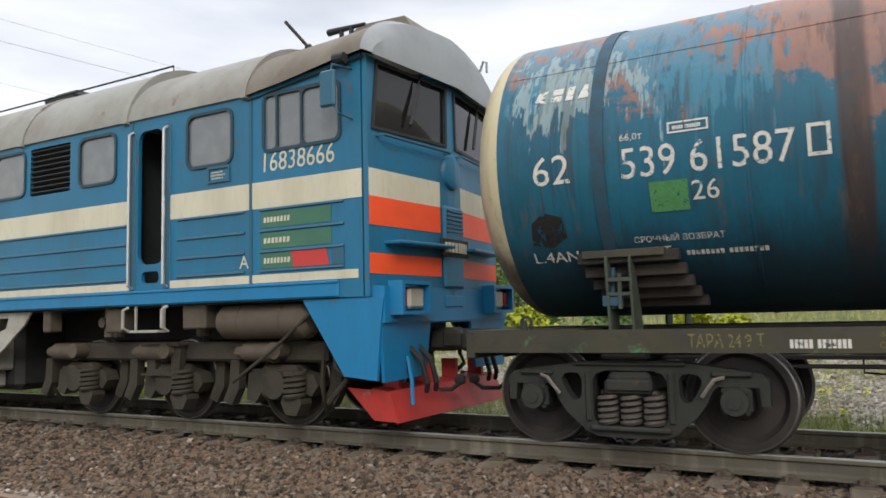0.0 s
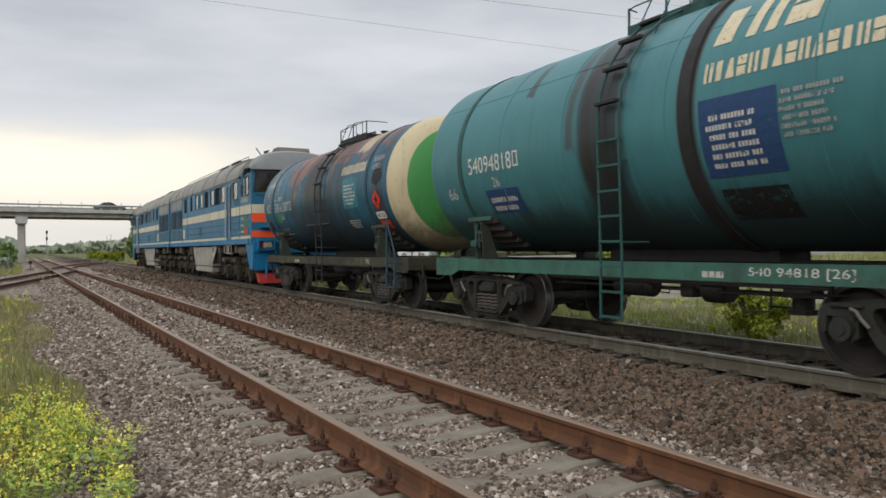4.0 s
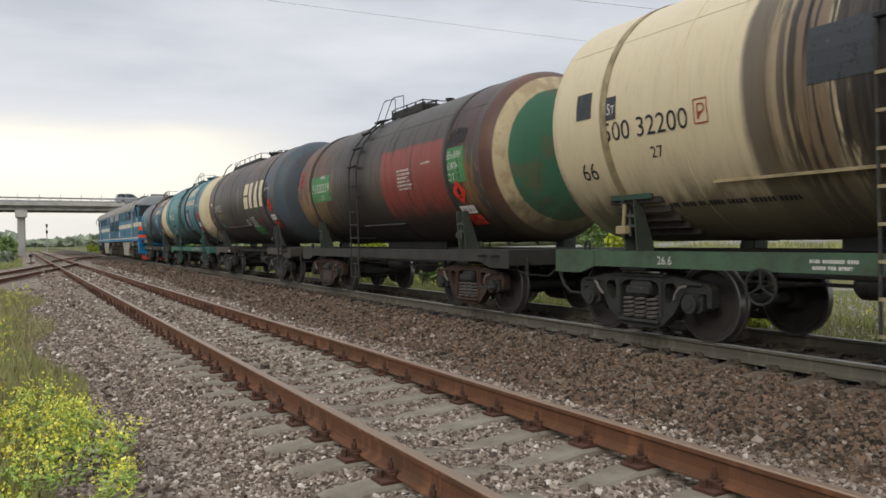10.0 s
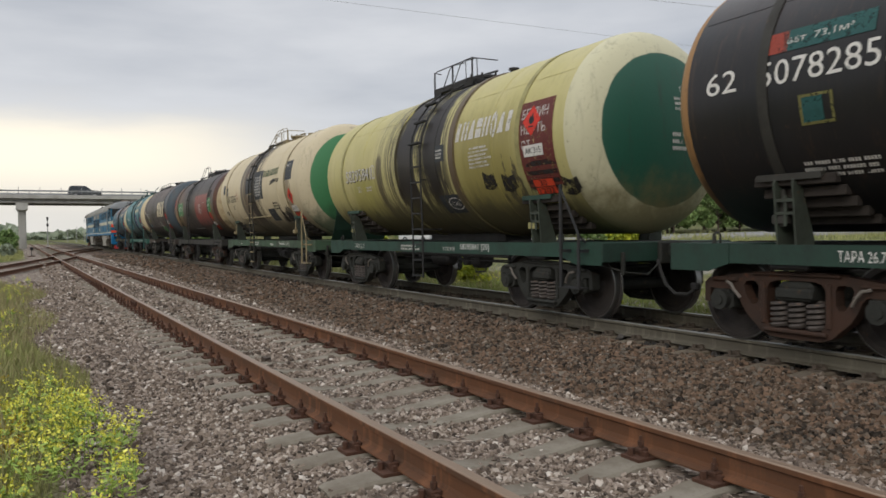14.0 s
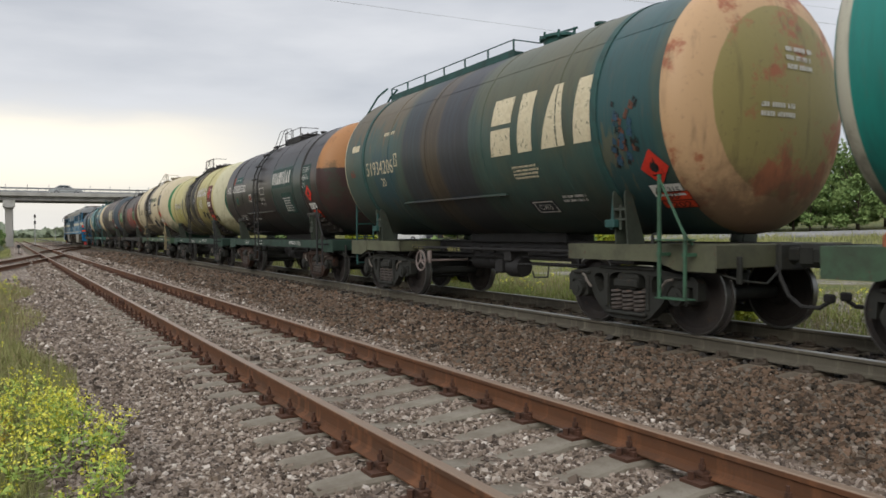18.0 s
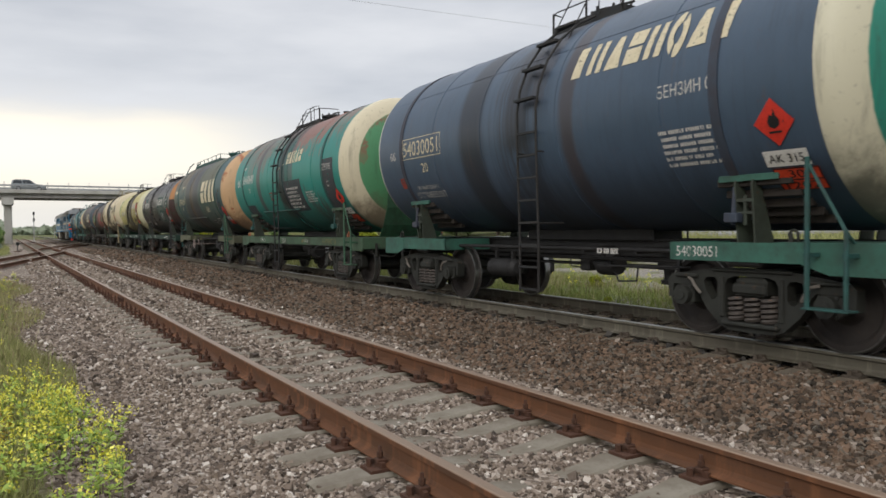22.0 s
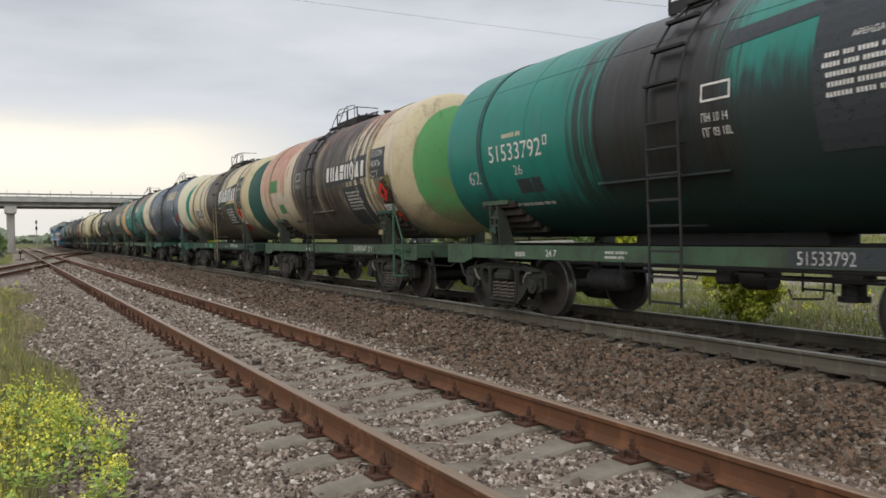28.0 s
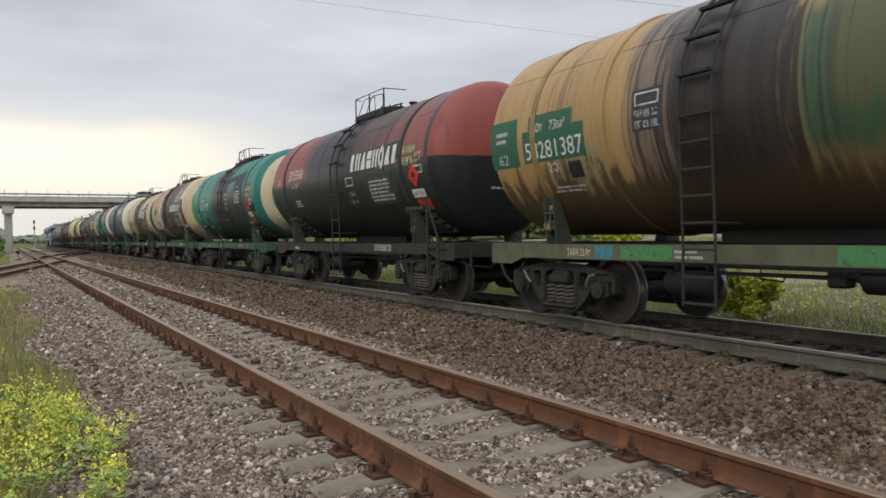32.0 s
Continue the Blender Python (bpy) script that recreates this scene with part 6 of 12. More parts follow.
def wagon_7():
    p = tank_paint("paint_black_oily", (0.014, 0.014, 0.015), (0.022, 0.019, 0.018), [
        ((0.012, 0.045, 0.04), -3.8, -1.0, -1.3, 0.5, 0.08, 0.6, 0.6), ((0.030, 0.020, 0.017), -4.9, 4.9, 0.8, 2, 0.3, 1.0, 0.6), ((0.05, 0.025, 0.022), -4.9, -3.9, -1.6, 0.2, 0.1, 0.2, 0.7), ((0.012, 0.014, 0.014), 0.3, 1.9, -1.6, 1.6, 0.1, 0.4, 0.8)], 0.4, 7, 0.5, 0.30, 0.2, 0.4, clean=0.45)
    hp = head_paint("end_orange_black", (0.05, 0.025, 0.022), (0.05, 0.025, 0.022), 1.0, OIL, 14, (0.03, 0.05, 0.03), 0.5, (0.22, (0.40, 0.19, 0.075)))
    w, t, r = tank_wagon("black oily tank wagon with an orange-brown end", p,
        [head_paint("end_black_orange", (0.32, 0.17, 0.06), (0.03, 0.025, 0.025), 1.38, OIL, 13), hp],
        SILL_DKGREEN, SILL_DARK, {"gear": GEAR_BLACK, "bogie": M_BOGIE_RUST, "walk": (-1.1, 0.4, 0.3), "rib": (2.3, -0.8, -0.80), "handwheel": True, "ladder": (0.71, 0.27), "seat": SILL_DARK, "rear": "half orange-brown half black dished end"})
    Flat().text("62", 0, 0, 0.24, 0.4).on_tank("lettering", 4.38, 0.0, S_CRISP, t, "white stencilled figures")
    Flat().text("50782853", 0, 0, 0.25, 1.45).outline(1.5, 0.0, 0.26, 0.22, 0.025).text("20", 1.54, 0.04, 0.13, 0.18).on_tank("lettering", 3.69, -0.02, S_CRISP, t, "white stencilled figures")
    Flat().rect(0.25, 0, 0.95, 0.22).on_tank("painted_panel", 3.69, 0.30, S_DKTEAL, t)
    Flat().rect(0, 0, 0.3, 0.22).on_tank("painted_panel", 3.69, 0.30, S_DKRED, t)
    Flat().text("66т  73,1м³", 0, 0, 0.08, 0.7).on_tank("lettering", 3.4, 0.36, S_WHITE, t, "", None, 0.009)
    Flat().outline(0, 0, 0.36, 0.3, 0.03).on_tank("painted_panel", 3.25, -0.46, S_OLIVE, t)
    Flat().rect(0.03, 0.03, 0.22, 0.24).on_tank("painted_panel", 3.25, -0.46, S_DKTEAL, t)
    Flat().rect(0.04, 0.04, 0.22, 0.16).on_tank("painted_panel", 1.57, -0.38, S_RUSTRED, t)
    Flat().outline(0, 0, 0.3, 0.24, 0.035).on_tank("painted_panel", 1.57, -0.38, S_WHITE, t)
    owner_panel(t, 3.45, -1.05, 1.05, 0.3, 3, 71)
    Flat().text("ПН 02 22", 0, 0, 0.1, 0.42).text("ПГ 0217L", 0, -0.16, 0.1, 0.46).outline(0, 0.2, 0.45, 0.22, 0.025).on_tank("lettering", 0.2, -0.42, S_WHITE, t)
    Flat().rect(0, 0, 1.85, 0.55).on_tank("painted_panel", -1.15, -0.1, S_DKGREEN, t)
    emblem_row(t, -1.2, 0.0, 1.75, 0.34, "30210423", S_WHITE, "white company name as plain shapes", 0.1, lift=0.009)
    owner_panel(t, -2.0, -0.9, 0.9, 0.62, 6, 72, S_DKGREEN)
    cargo_words(t, -3.95, 0.18, 0.14, [("БЕНЗИН", 0.55), ("НЕФТЬ", 0.5), ("  СТ", 0.25)], S_DKGREEN, (0.72, 0.7))
    hazard_plates(t, -4.35, -0.62)
    Flat().bars(0, 0, 0.8, 0.12, 1, 73).on_tank("lettering", 1.9, -1.05, S_WHITE, t)
    sill_writing(w, 3.0, "ТАРА 26.7т", 0.11, 0.52, S_CRISP)
    Flat().text("Закрой крышку", 0, 0.09, 0.05, 0.66).text("сливного прибора", 0, 0, 0.05, 0.72).on_side("lettering", -SILL_X, 1.5, SILL_Z0 + 0.04, S_CRISP, w)
    sill_writing(w, -2.0, "50782853 [20]", 0.12, 1.0, S_CRISP)
    head_bars(t, -0.2, 0.3, 0.4, 0.12, 1, 74)


def wagon_8():
    p = tank_paint("paint_olive_slate", (0.042, 0.082, 0.070), (0.100, 0.085, 0.045), [
        ((0.036, 0.040, 0.050), -0.75, 0.35, -1.6, 1.6, 0.06, 0.3, 0.95), ((0.085, 0.060, 0.036), 0.3, 1.05, -1.6, 1.6, 0.06, 0.3, 0.9), ((0.030, 0.040, 0.050), 0.95, 1.75, -1.6, 1.6, 0.05, 0.2, 0.9), ((0.14, 0.095, 0.05), 1.9, 4.6, 0.5, 2, 0.2, 1.2, 0.7), ((0.11, 0.10, 0.05), -3.7, -0.8, 0.2, 2, 0.3, 0.8, 0.6), ((0.013, 0.062, 0.082), 2.2, 3.2, -1.0, 0.1, 0.1, 0.8, 0.7), ((0.016, 0.075, 0.085), -4.9, -3.8, -1.6, 1.6, 0.08, 0.3, 0.7), ((0.13, 0.11, 0.06), -4.4, -3.9, -1.0, -0.3, 0.05, 1.2, 0.6)], 0.45, 8, 0.5, 0.4, 0.2, 0.3, ((-0.9, 1.9, 0.35),), 0.6)
    w, t, r = tank_wagon("olive and slate tank wagon with a rusty ivory end", p,
        [head_paint("end_ivory_olive", (0.48, 0.42, 0.28), (0.06, 0.08, 0.06), 1.4, OIL, 15), head_paint("end_rusty_ivory", (0.52, 0.33, 0.18), (0.28, 0.23, 0.09), 1.08, (0.10, 0.06, 0.04), 16, (0.34, 0.12, 0.060), 1.0)],
        SILL_OLIVE, GEAR_TEAL, {"gear": GEAR_TEAL, "ladder": None, "end_ladder": True, "short_sill": True, "bare_seat": True, "walk": (-0.6, 4.35, 0.32), "hatch": -1.2, "rib": (2.15, -1.5, -0.96), "handwheel": True, "wheel_mat": worn("pink_grey_wheel_paint", (0.3, 0.24, 0.22), (0.1, 0.08, 0.07)), "step2": True, "step_mat": GEAR_GREEN, "seat": SILL_OLIVE, "rear": "rusty ivory dished end"})
    Flat().text("51934206", 0, 0, 0.26, 1.3).outline(1.36, 0.1, 0.14, 0.24, 0.025).on_tank("lettering", 3.48, -0.22, S_CREAM, t, "cream stencilled figures")
    Flat().text("20", 0, 0, 0.16, 0.22).on_tank("lettering", 2.85, -0.46, S_CREAM, t)
    Flat().text("66", 0, 0, 0.15, 0.22).on_tank("lettering", 4.35, -0.2, S_DKRED, t)
    Flat().rect(0, 0, 0.4, 0.13).on_tank("emblem", 4.3, 0.32, S_CREAM, t, "small cream emblem bar")
    Flat().bars(0, 0, 0.6, 0.12, 1, 81).on_tank("lettering", 2.7, 0.5, S_CREAM, t)
    emblem_row(t, -1.42, -0.25, 2.62, 0.82, "1323", S_CREAM, "big cream company initials as plain shapes", 0.12, 0.82)
    owner_panel(t, -1.82, -0.66, 0.85, 0.3, 4, 82, None, S_CREAM)
    Flat().rect(0, 0, 0.6, 0.26).on_tank("painted_panel", -1.92, -1.26, S_DKGREY, t)
    Flat().text("СЖ5", 0, 0, 0.1, 0.3).outline(-0.1, -0.06, 0.5, 0.22, 0.018).on_tank("lettering", -2.08, -1.18, S_WHITE, t, "", None, 0.009)
    owner_panel(t, -2.7, -1.08, 0.7, 0.2, 2, 83)
    for k, (mat, grow) in enumerate(((S_SOOT, 1.0), (S_TORN, 0.9), (S_TORN_BLUE, 0.8))):
        rnd = random.Random(80 + k)
        f = Flat()
        for i in range(16):
            u, v, d = rnd.uniform(0.0, 0.45) * grow, rnd.uniform(0.0, 0.75) * grow, rnd.uniform(0.04, 0.09)
            f.poly([(u, v), (u + d, v - d * 0.4), (u + d * 1.3, v + d * 0.5), (u + d * 0.4, v + d * 1.2)])
        f.on_tank("torn_sticker", -4.15, -0.62, mat, t, "shreds of a torn sticker", None, 0.006 + 0.002 * k)
    hazard_plates(t, -4.78, -0.90, 0.16, 0.36)
    head_bars(t, -0.1, 0.35, 0.5, 0.3, 3, 84)
    head_bars(t, -0.5, -0.2, 0.6, 0.2, 2, 85)
    sill_bars(w, 0.6, 0.6, 1, 86, S_OLIVE)
    Flat().text("ТАРА 24.5 Т", 0, 0, 0.1, 0.55).on_side("lettering", -SILL_X, 2.0, SILL_Z0 + 0.05, S_OLIVE, w)


def wagon_9():
    p = tank_paint("paint_sea_green", (0.014, 0.215, 0.180), (0.012, 0.175, 0.155), [
        ((0.22, 0.09, 0.07), -4.9, 4.9, 0.85, 2.0, 0.35, 1.9, 0.75), ((0.24, 0.10, 0.075), 1.0, 3.2, 0.3, 0.9, 0.2, 1.4, 0.4), ((0.06, 0.05, 0.05), 1.6, 1.98, -0.9, 1.6, 0.04, 0.1, 0.9), ((0.045, 0.05, 0.055), -0.9, -0.35, -1.1, 1.6, 0.06, 0.3, 0.85), ((0.06, 0.05, 0.055), -1.6, -1.2, -0.2, 1.6, 0.08, 0.3, 0.7),
        ((0.07, 0.03, 0.025), -3.6, -2.6, -1.3, -0.75, 0.1, 1.6, 0.7), (OIL, -0.9, -0.1, -1.25, -0.3, 0.05, 1.2, 0.8), ((0.26, 0.10, 0.075), -3.8, -1.3, 0.65, 1.4, 0.04, 1.7, 0.75)], 0.5, 9, 0.4, 0.38, 0.2, 0.2, ((-1.2, -0.2, 0.6),), 0.35)
    w, t, r = tank_wagon("sea-green tank wagon with rusty crown and cream end ring", p,
        [head_paint("end_sea_green", (0.5, 0.48, 0.38), (0.02, 0.16, 0.14), 1.42, OIL, 17), head_paint("end_cream_rusty_green", (0.60, 0.53, 0.38), (0.085, 0.26, 0.125), 1.16, (0.10, 0.07, 0.045), 18, (0.24, 0.085, 0.06), 0.8, on_ring=False)],
        SILL_GREEN, GEAR_TEAL, {"gear": GEAR_BLACK, "shield": (0, GEAR_GREEN), "handwheel": True, "ladder": (-0.02, -0.42), "walk": (-0.95, 0.55, 0.5), "rib": (2.18, -1.4, -0.97), "rib_mat": GEAR_TEAL, "step_mat": GEAR_GREEN, "eye": worn("orange_eye_paint", (0.35, 0.12, 0.06), (0.1, 0.06, 0.04)), "rear": "cream-ringed green dished end with rust", "rings": (-0.62,)})
    Flat().text("66", 0, 0, 0.25, 0.34).on_tank("lettering", 4.27, 0.02, S_CRISP, t)
    Flat().text("51460640", 0, 0, 0.25, 1.28).on_tank("lettering", 3.62, 0.08, S_CRISP, t, "white stencilled figures")
    Flat().text("28", 0, 0, 0.13, 0.2).on_tank("lettering", 2.95, -0.18, S_WHITE, t)
    Flat().bars(0, 0, 0.5, 0.14, 1, 91).on_tank("lettering", 3.7, 0.52, S_WHITE, t)
    Flat().rect(0, 0, 0.95, 0.42).on_tank("painted_panel", 3.72, -1.0, S_DKGREY, t)
    Flat().outline(0, 0, 0.28, 0.22, 0.035).bars(0.05, 0.05, 0.18, 0.12, 2, 92).on_tank("lettering", 0.75, -0.5, S_DKRED, t)
    emblem_row(t, -1.02, 0.38, 1.3, 0.32, "12021", S_CREAM, "cream company name as plain shapes", 0.0)
    Flat().poly([(-0.75, -0.1), (-0.45, 0.02), (-0.2, 0.04), (-0.3, -0.02), (-0.5, -0.06)]).on_tank("emblem", -1.02, 0.38, S_CREAM, t, "cream sweep beside the company name")
    owner_panel(t, -0.75, -0.90, 1.45, 0.85, 6, 93, S_DKGREY)
    owner_panel(t, -2.35, -0.72, 0.95, 0.42, 5, 94)
    Flat().rect(0, 0, 0.82, 1.3).on_tank("painted_panel", -3.86, -1.02, S_DKGREY, t, "dark painted panel")
    cargo_words(t, -3.95, 0.02, 0.15, [("БЕНЗИН", 0.56), ("    ", None)][:1])
    Flat().text("С", 0, 0, 0.14).on_tank("lettering", -4.15, -0.35, S_WHITE, t, "", None, 0.009)
    hazard_plates(t, -4.66, -0.86)
    head_bars(t, -0.3, 0.45, 0.5, 0.3, 2, 95)
    sill_writing(w, 2.9, "ТАРА 27.2т", 0.12, 0.62, S_CRISP)
    Flat().text("АВТО", 0, 0, 0.08, 0.22).on_side("lettering", -SILL_X, -1.25, SILL_Z0 + 0.06, stencil("ochre_stencil", (0.35, 0.22, 0.05), 0.3), w)
    Flat().text("РЕЖИМ", 0, 0, 0.08, 0.3).on_side("lettering", -SILL_X, -1.49, SILL_Z0 + 0.06, S_WHITE, w)
    sill_bars(w, 0.6, 0.42, 3, 96)
    sill_writing(w, -2.9, "51460640  26", 0.13, 1.0, S_OLIVE)


def wagon_10():
    p = tank_paint("paint_slate_navy", (0.058, 0.090, 0.135), (0.048, 0.075, 0.112), [
        ((0.050, 0.036, 0.034), -1.55, -1.25, -1.6, 1.6, 0.06, 0.15, 0.75), ((0.018, 0.020, 0.026), 0.75, 1.45, -1.6, 1.6, 0.12, 0.15, 0.8), ((0.020, 0.020, 0.024), -0.45, 0.1, -0.4, 1.6, 0.12, 0.3, 0.7), ((0.05, 0.035, 0.03), -0.9, -0.5, 0.2, 1.6, 0.08, 0.6, 0.5)], 0.4, 10, 0.5, 0.34, 0.12, 0.15, ((-0.6, 0.3, 0.45),), 0.4)
    w, t, r = tank_wagon("slate-navy tank wagon with a cream and sea-green end", p,
        [head_paint("end_white_navy", (0.55, 0.53, 0.45), (0.03, 0.04, 0.06), 1.42, OIL, 19), head_paint("end_cream_seagreen", (0.60, 0.56, 0.42), (0.030, 0.23, 0.170), 1.20, (0.045, 0.045, 0.035), 20)],
        SILL_TEAL, worn("navy_strap_paint", (0.045, 0.060, 0.085), (0.05, 0.03, 0.028), None, 4), {"gear": GEAR_BLACK, "walk": (-1.4, 0.2, 0.42), "short_sill": True, "step_mat": GEAR_TEAL, "tank_low": True, "seat": SILL_TEAL, "rear": "cream-ringed sea-green dished end", "ladder": (-0.36, -0.82)})
    Flat().text("66", 0, 0, 0.15, 0.24).on_tank("lettering", 4.15, -0.08, S_WHITE, t)
    Flat().text("54030051", 0, 0, 0.25, 1.35).outline(-0.04, -0.05, 1.48, 0.36, 0.012).on_tank("lettering", 3.55, -0.05, S_CREAM, t, "cream stencilled figures")
    Flat().text("20", 0, 0, 0.16, 0.24).on_tank("lettering", 2.9, -0.36, S_CREAM, t)
    Flat().text("СРОЧНЫЙ ВОЗВРАТ", 0, 0.17, 0.09, 0.85).text("СТ ГЛАЖЕВО ОКТ", -0.1, 0, 0.12, 1.1).on_tank("lettering", 3.35, -0.84, S_WHITE, t, "white stencilled lines")
    Flat().rect(0, 0, 0.3, 0.2).on_tank("painted_panel", 3.9, -0.62, S_DKRED, t)
    emblem_row(t, -1.42, 0.52, 2.75, 0.42, "30210423", S_CREAM, "cream company name as plain shapes", 0.12)
    Flat().text("БЕНЗИН С", 0, 0, 0.14, 0.80).on_tank("lettering", -3.10, 0.03, S_WHITE, t, "white stencilled cargo name")
    owner_panel(t, -2.95, -0.80, 1.10, 0.62, 6, 102)
    hazard_plates(t, -4.58, -0.62)
    head_bars(t, 0.1, 0.25, 0.55, 0.35, 4, 103)
    head_bars(t, -0.25, -0.55, 0.45, 0.1, 1, 104)
    sill_writing(w, -3.05, "54030051", 0.12, 0.6, S_WHITE)
    sill_bars(w, -1.6, 0.5, 1, 105)


def wagon_11():
    p = tank_paint("paint_cream_black", (0.55, 0.47, 0.30), (0.50, 0.41, 0.23), [
        ((0.012, 0.014, 0.019), -1.45, 0.95, -1.6, 1.6, 0.05, 0.9, 0.98), (OIL, -2.4, -1.3, -1.6, 0.25, 0.08, 1.0, 0.95), ((0.33, 0.24, 0.07), -4.0, -2.0, -1.1, 0.1, 0.3, 0.5, 0.5), ((0.17, 0.085, 0.04), -4.9, -4.4, -1.4, 1.2, 0.05, 1.6, 0.6), (OIL, -4.0, 4.5, -1.6, -1.1, 0.15, 0.6, 0.9), ((0.16, 0.10, 0.05), 2.2, 4.6, -1.3, -0.7, 0.1, 1.4, 0.7)], 0.6, 11, 0.4, 0.4, 0.15, 0.35, ((-2.4, 1.5, 0.95), (2.0, 2.3, 0.8), (3.5, 3.8, 0.7)), 0.35)
    w, t, r = tank_wagon("cream and black tank wagon with a bottle-green end", p,
        [head_paint("end_cream_b", (0.5, 0.42, 0.24), (0.48, 0.4, 0.23), 1.1, (0.1, 0.07, 0.03), 21, (0.3, 0.17, 0.06), 0.5), head_paint("end_bottle_green", (0.48, 0.42, 0.26), (0.028, 0.085, 0.070), 1.38, (0.03, 0.04, 0.035), 22)],
        SILL_DKGREEN, worn("rusty_brown_strap", (0.14, 0.085, 0.05), (0.05, 0.04, 0.03), (0.2, 0.1, 0.05), 4), {"gear": GEAR_BLACK, "ladder_mat": GEAR_CREAM, "bare_seat": True, "walk": (-1.3, 0.35, 0.4), "steps": "post", "step_mat": GEAR_BLACK, "ladder": (-0.62, -1.06), "rear": "bottle-green dished end"})
    Flat().text("72", 0, 0, 0.22, 0.32).on_tank("lettering", 3.95, -0.36, S_BLACK, t)
    Flat().rect(-0.06, -0.06, 1.55, 0.38).on_tank("painted_panel", 3.25, -0.52, S_SOOT, t, "sooty number panel", None, 0.004)
    Flat().text("50246784", 0, 0, 0.26, 1.4).outline(-0.06, -0.06, 1.55, 0.38, 0.02).on_tank("lettering", 3.25, -0.52, S_CRISP, t, "white stencilled figures with dark edges")
    Flat().text("20", 0, 0, 0.15, 0.22).outline(-0.05, -0.05, 0.32, 0.25, 0.018).on_tank("lettering", 2.6, -0.85, S_WHITE, t)
    Flat().text("66т", 0, 0, 0.09, 0.18).on_tank("lettering", 3.2, -0.02, S_BLACK, t)
    Flat().poly([(0, 0), (2.75, 0.30), (2.75, 0.82), (0, 0.55)]).on_tank("painted_panel", -1.19, -0.27, S_SLATEGREEN, t, "dark green name panel")
    emblem_row(t, -1.3, -0.07, 2.6, 0.44, "30210423", S_CRISP, "white company name as plain shapes", 0.08, lift=0.009)
    owner_panel(t, -2.3, -1.02, 1.42, 0.85, 6, 111, S_SLATEGREEN)
    Flat().text("ПН 08 22", 0, 0, 0.1, 0.42).text("ПГ 03 18L", 0, -0.16, 0.1, 0.46).outline(0.0, 0.26, 0.4, 0.2, 0.02).on_tank("lettering", -1.2, -0.55, S_WHITE, t)
    Flat().rect(0, 0, 0.58, 1.15).on_tank("painted_panel", -4.05, -0.42, S_SLATEGREEN, t, "dark green cargo panel")
    cargo_words(t, -4.1, 0.42, 0.15, [("БЕНЗИН", 0.5), ("НЕФТЬ", 0.5), ("   СТ", 0.4)])
    Flat().outline(0, 0, 0.3, 0.16, 0.02).on_tank("lettering", -4.25, -0.32, S_WHITE, t, "", None, 0.009)
    hazard_plates(t, -4.22, -0.78)
    Flat().text("С-Т", 0, 0, 0.12).on_head("lettering", 0.2, 0.5, S_WHITE, t)
    head_bars(t, 0.15, 0.12, 0.45, 0.3, 4, 112)
    Flat().rect(0, 0, 0.4, 0.35).on_head("painted_panel", 0.25, -0.4, S_GREEN, t)
    head_bars(t, -0.6, -0.7, 0.35, 0.25, 3, 113)
    sill_writing(w, -2.05, "50246784 [20]", 0.13, 1.05, S_CRISP)
    sill_writing(w, -1.1, "АВТОРЕЖИМ", 0.07, 0.5, S_WHITE)
    Flat().outline(0, 0, 0.36, 0.13, 0.015).bars(0.04, 0.03, 0.28, 0.07, 1, 4).on_side("lettering", -SILL_X, 2.6, SILL_Z0 + 0.04, S_WHITE, w)
    Flat().rect(0, 0, 0.5, 0.15).on_side("painted_panel", -SILL_X, 1.6, SILL_Z0 + 0.03, stencil("bright_green_patch", (0.03, 0.35, 0.15), 0.3), w)


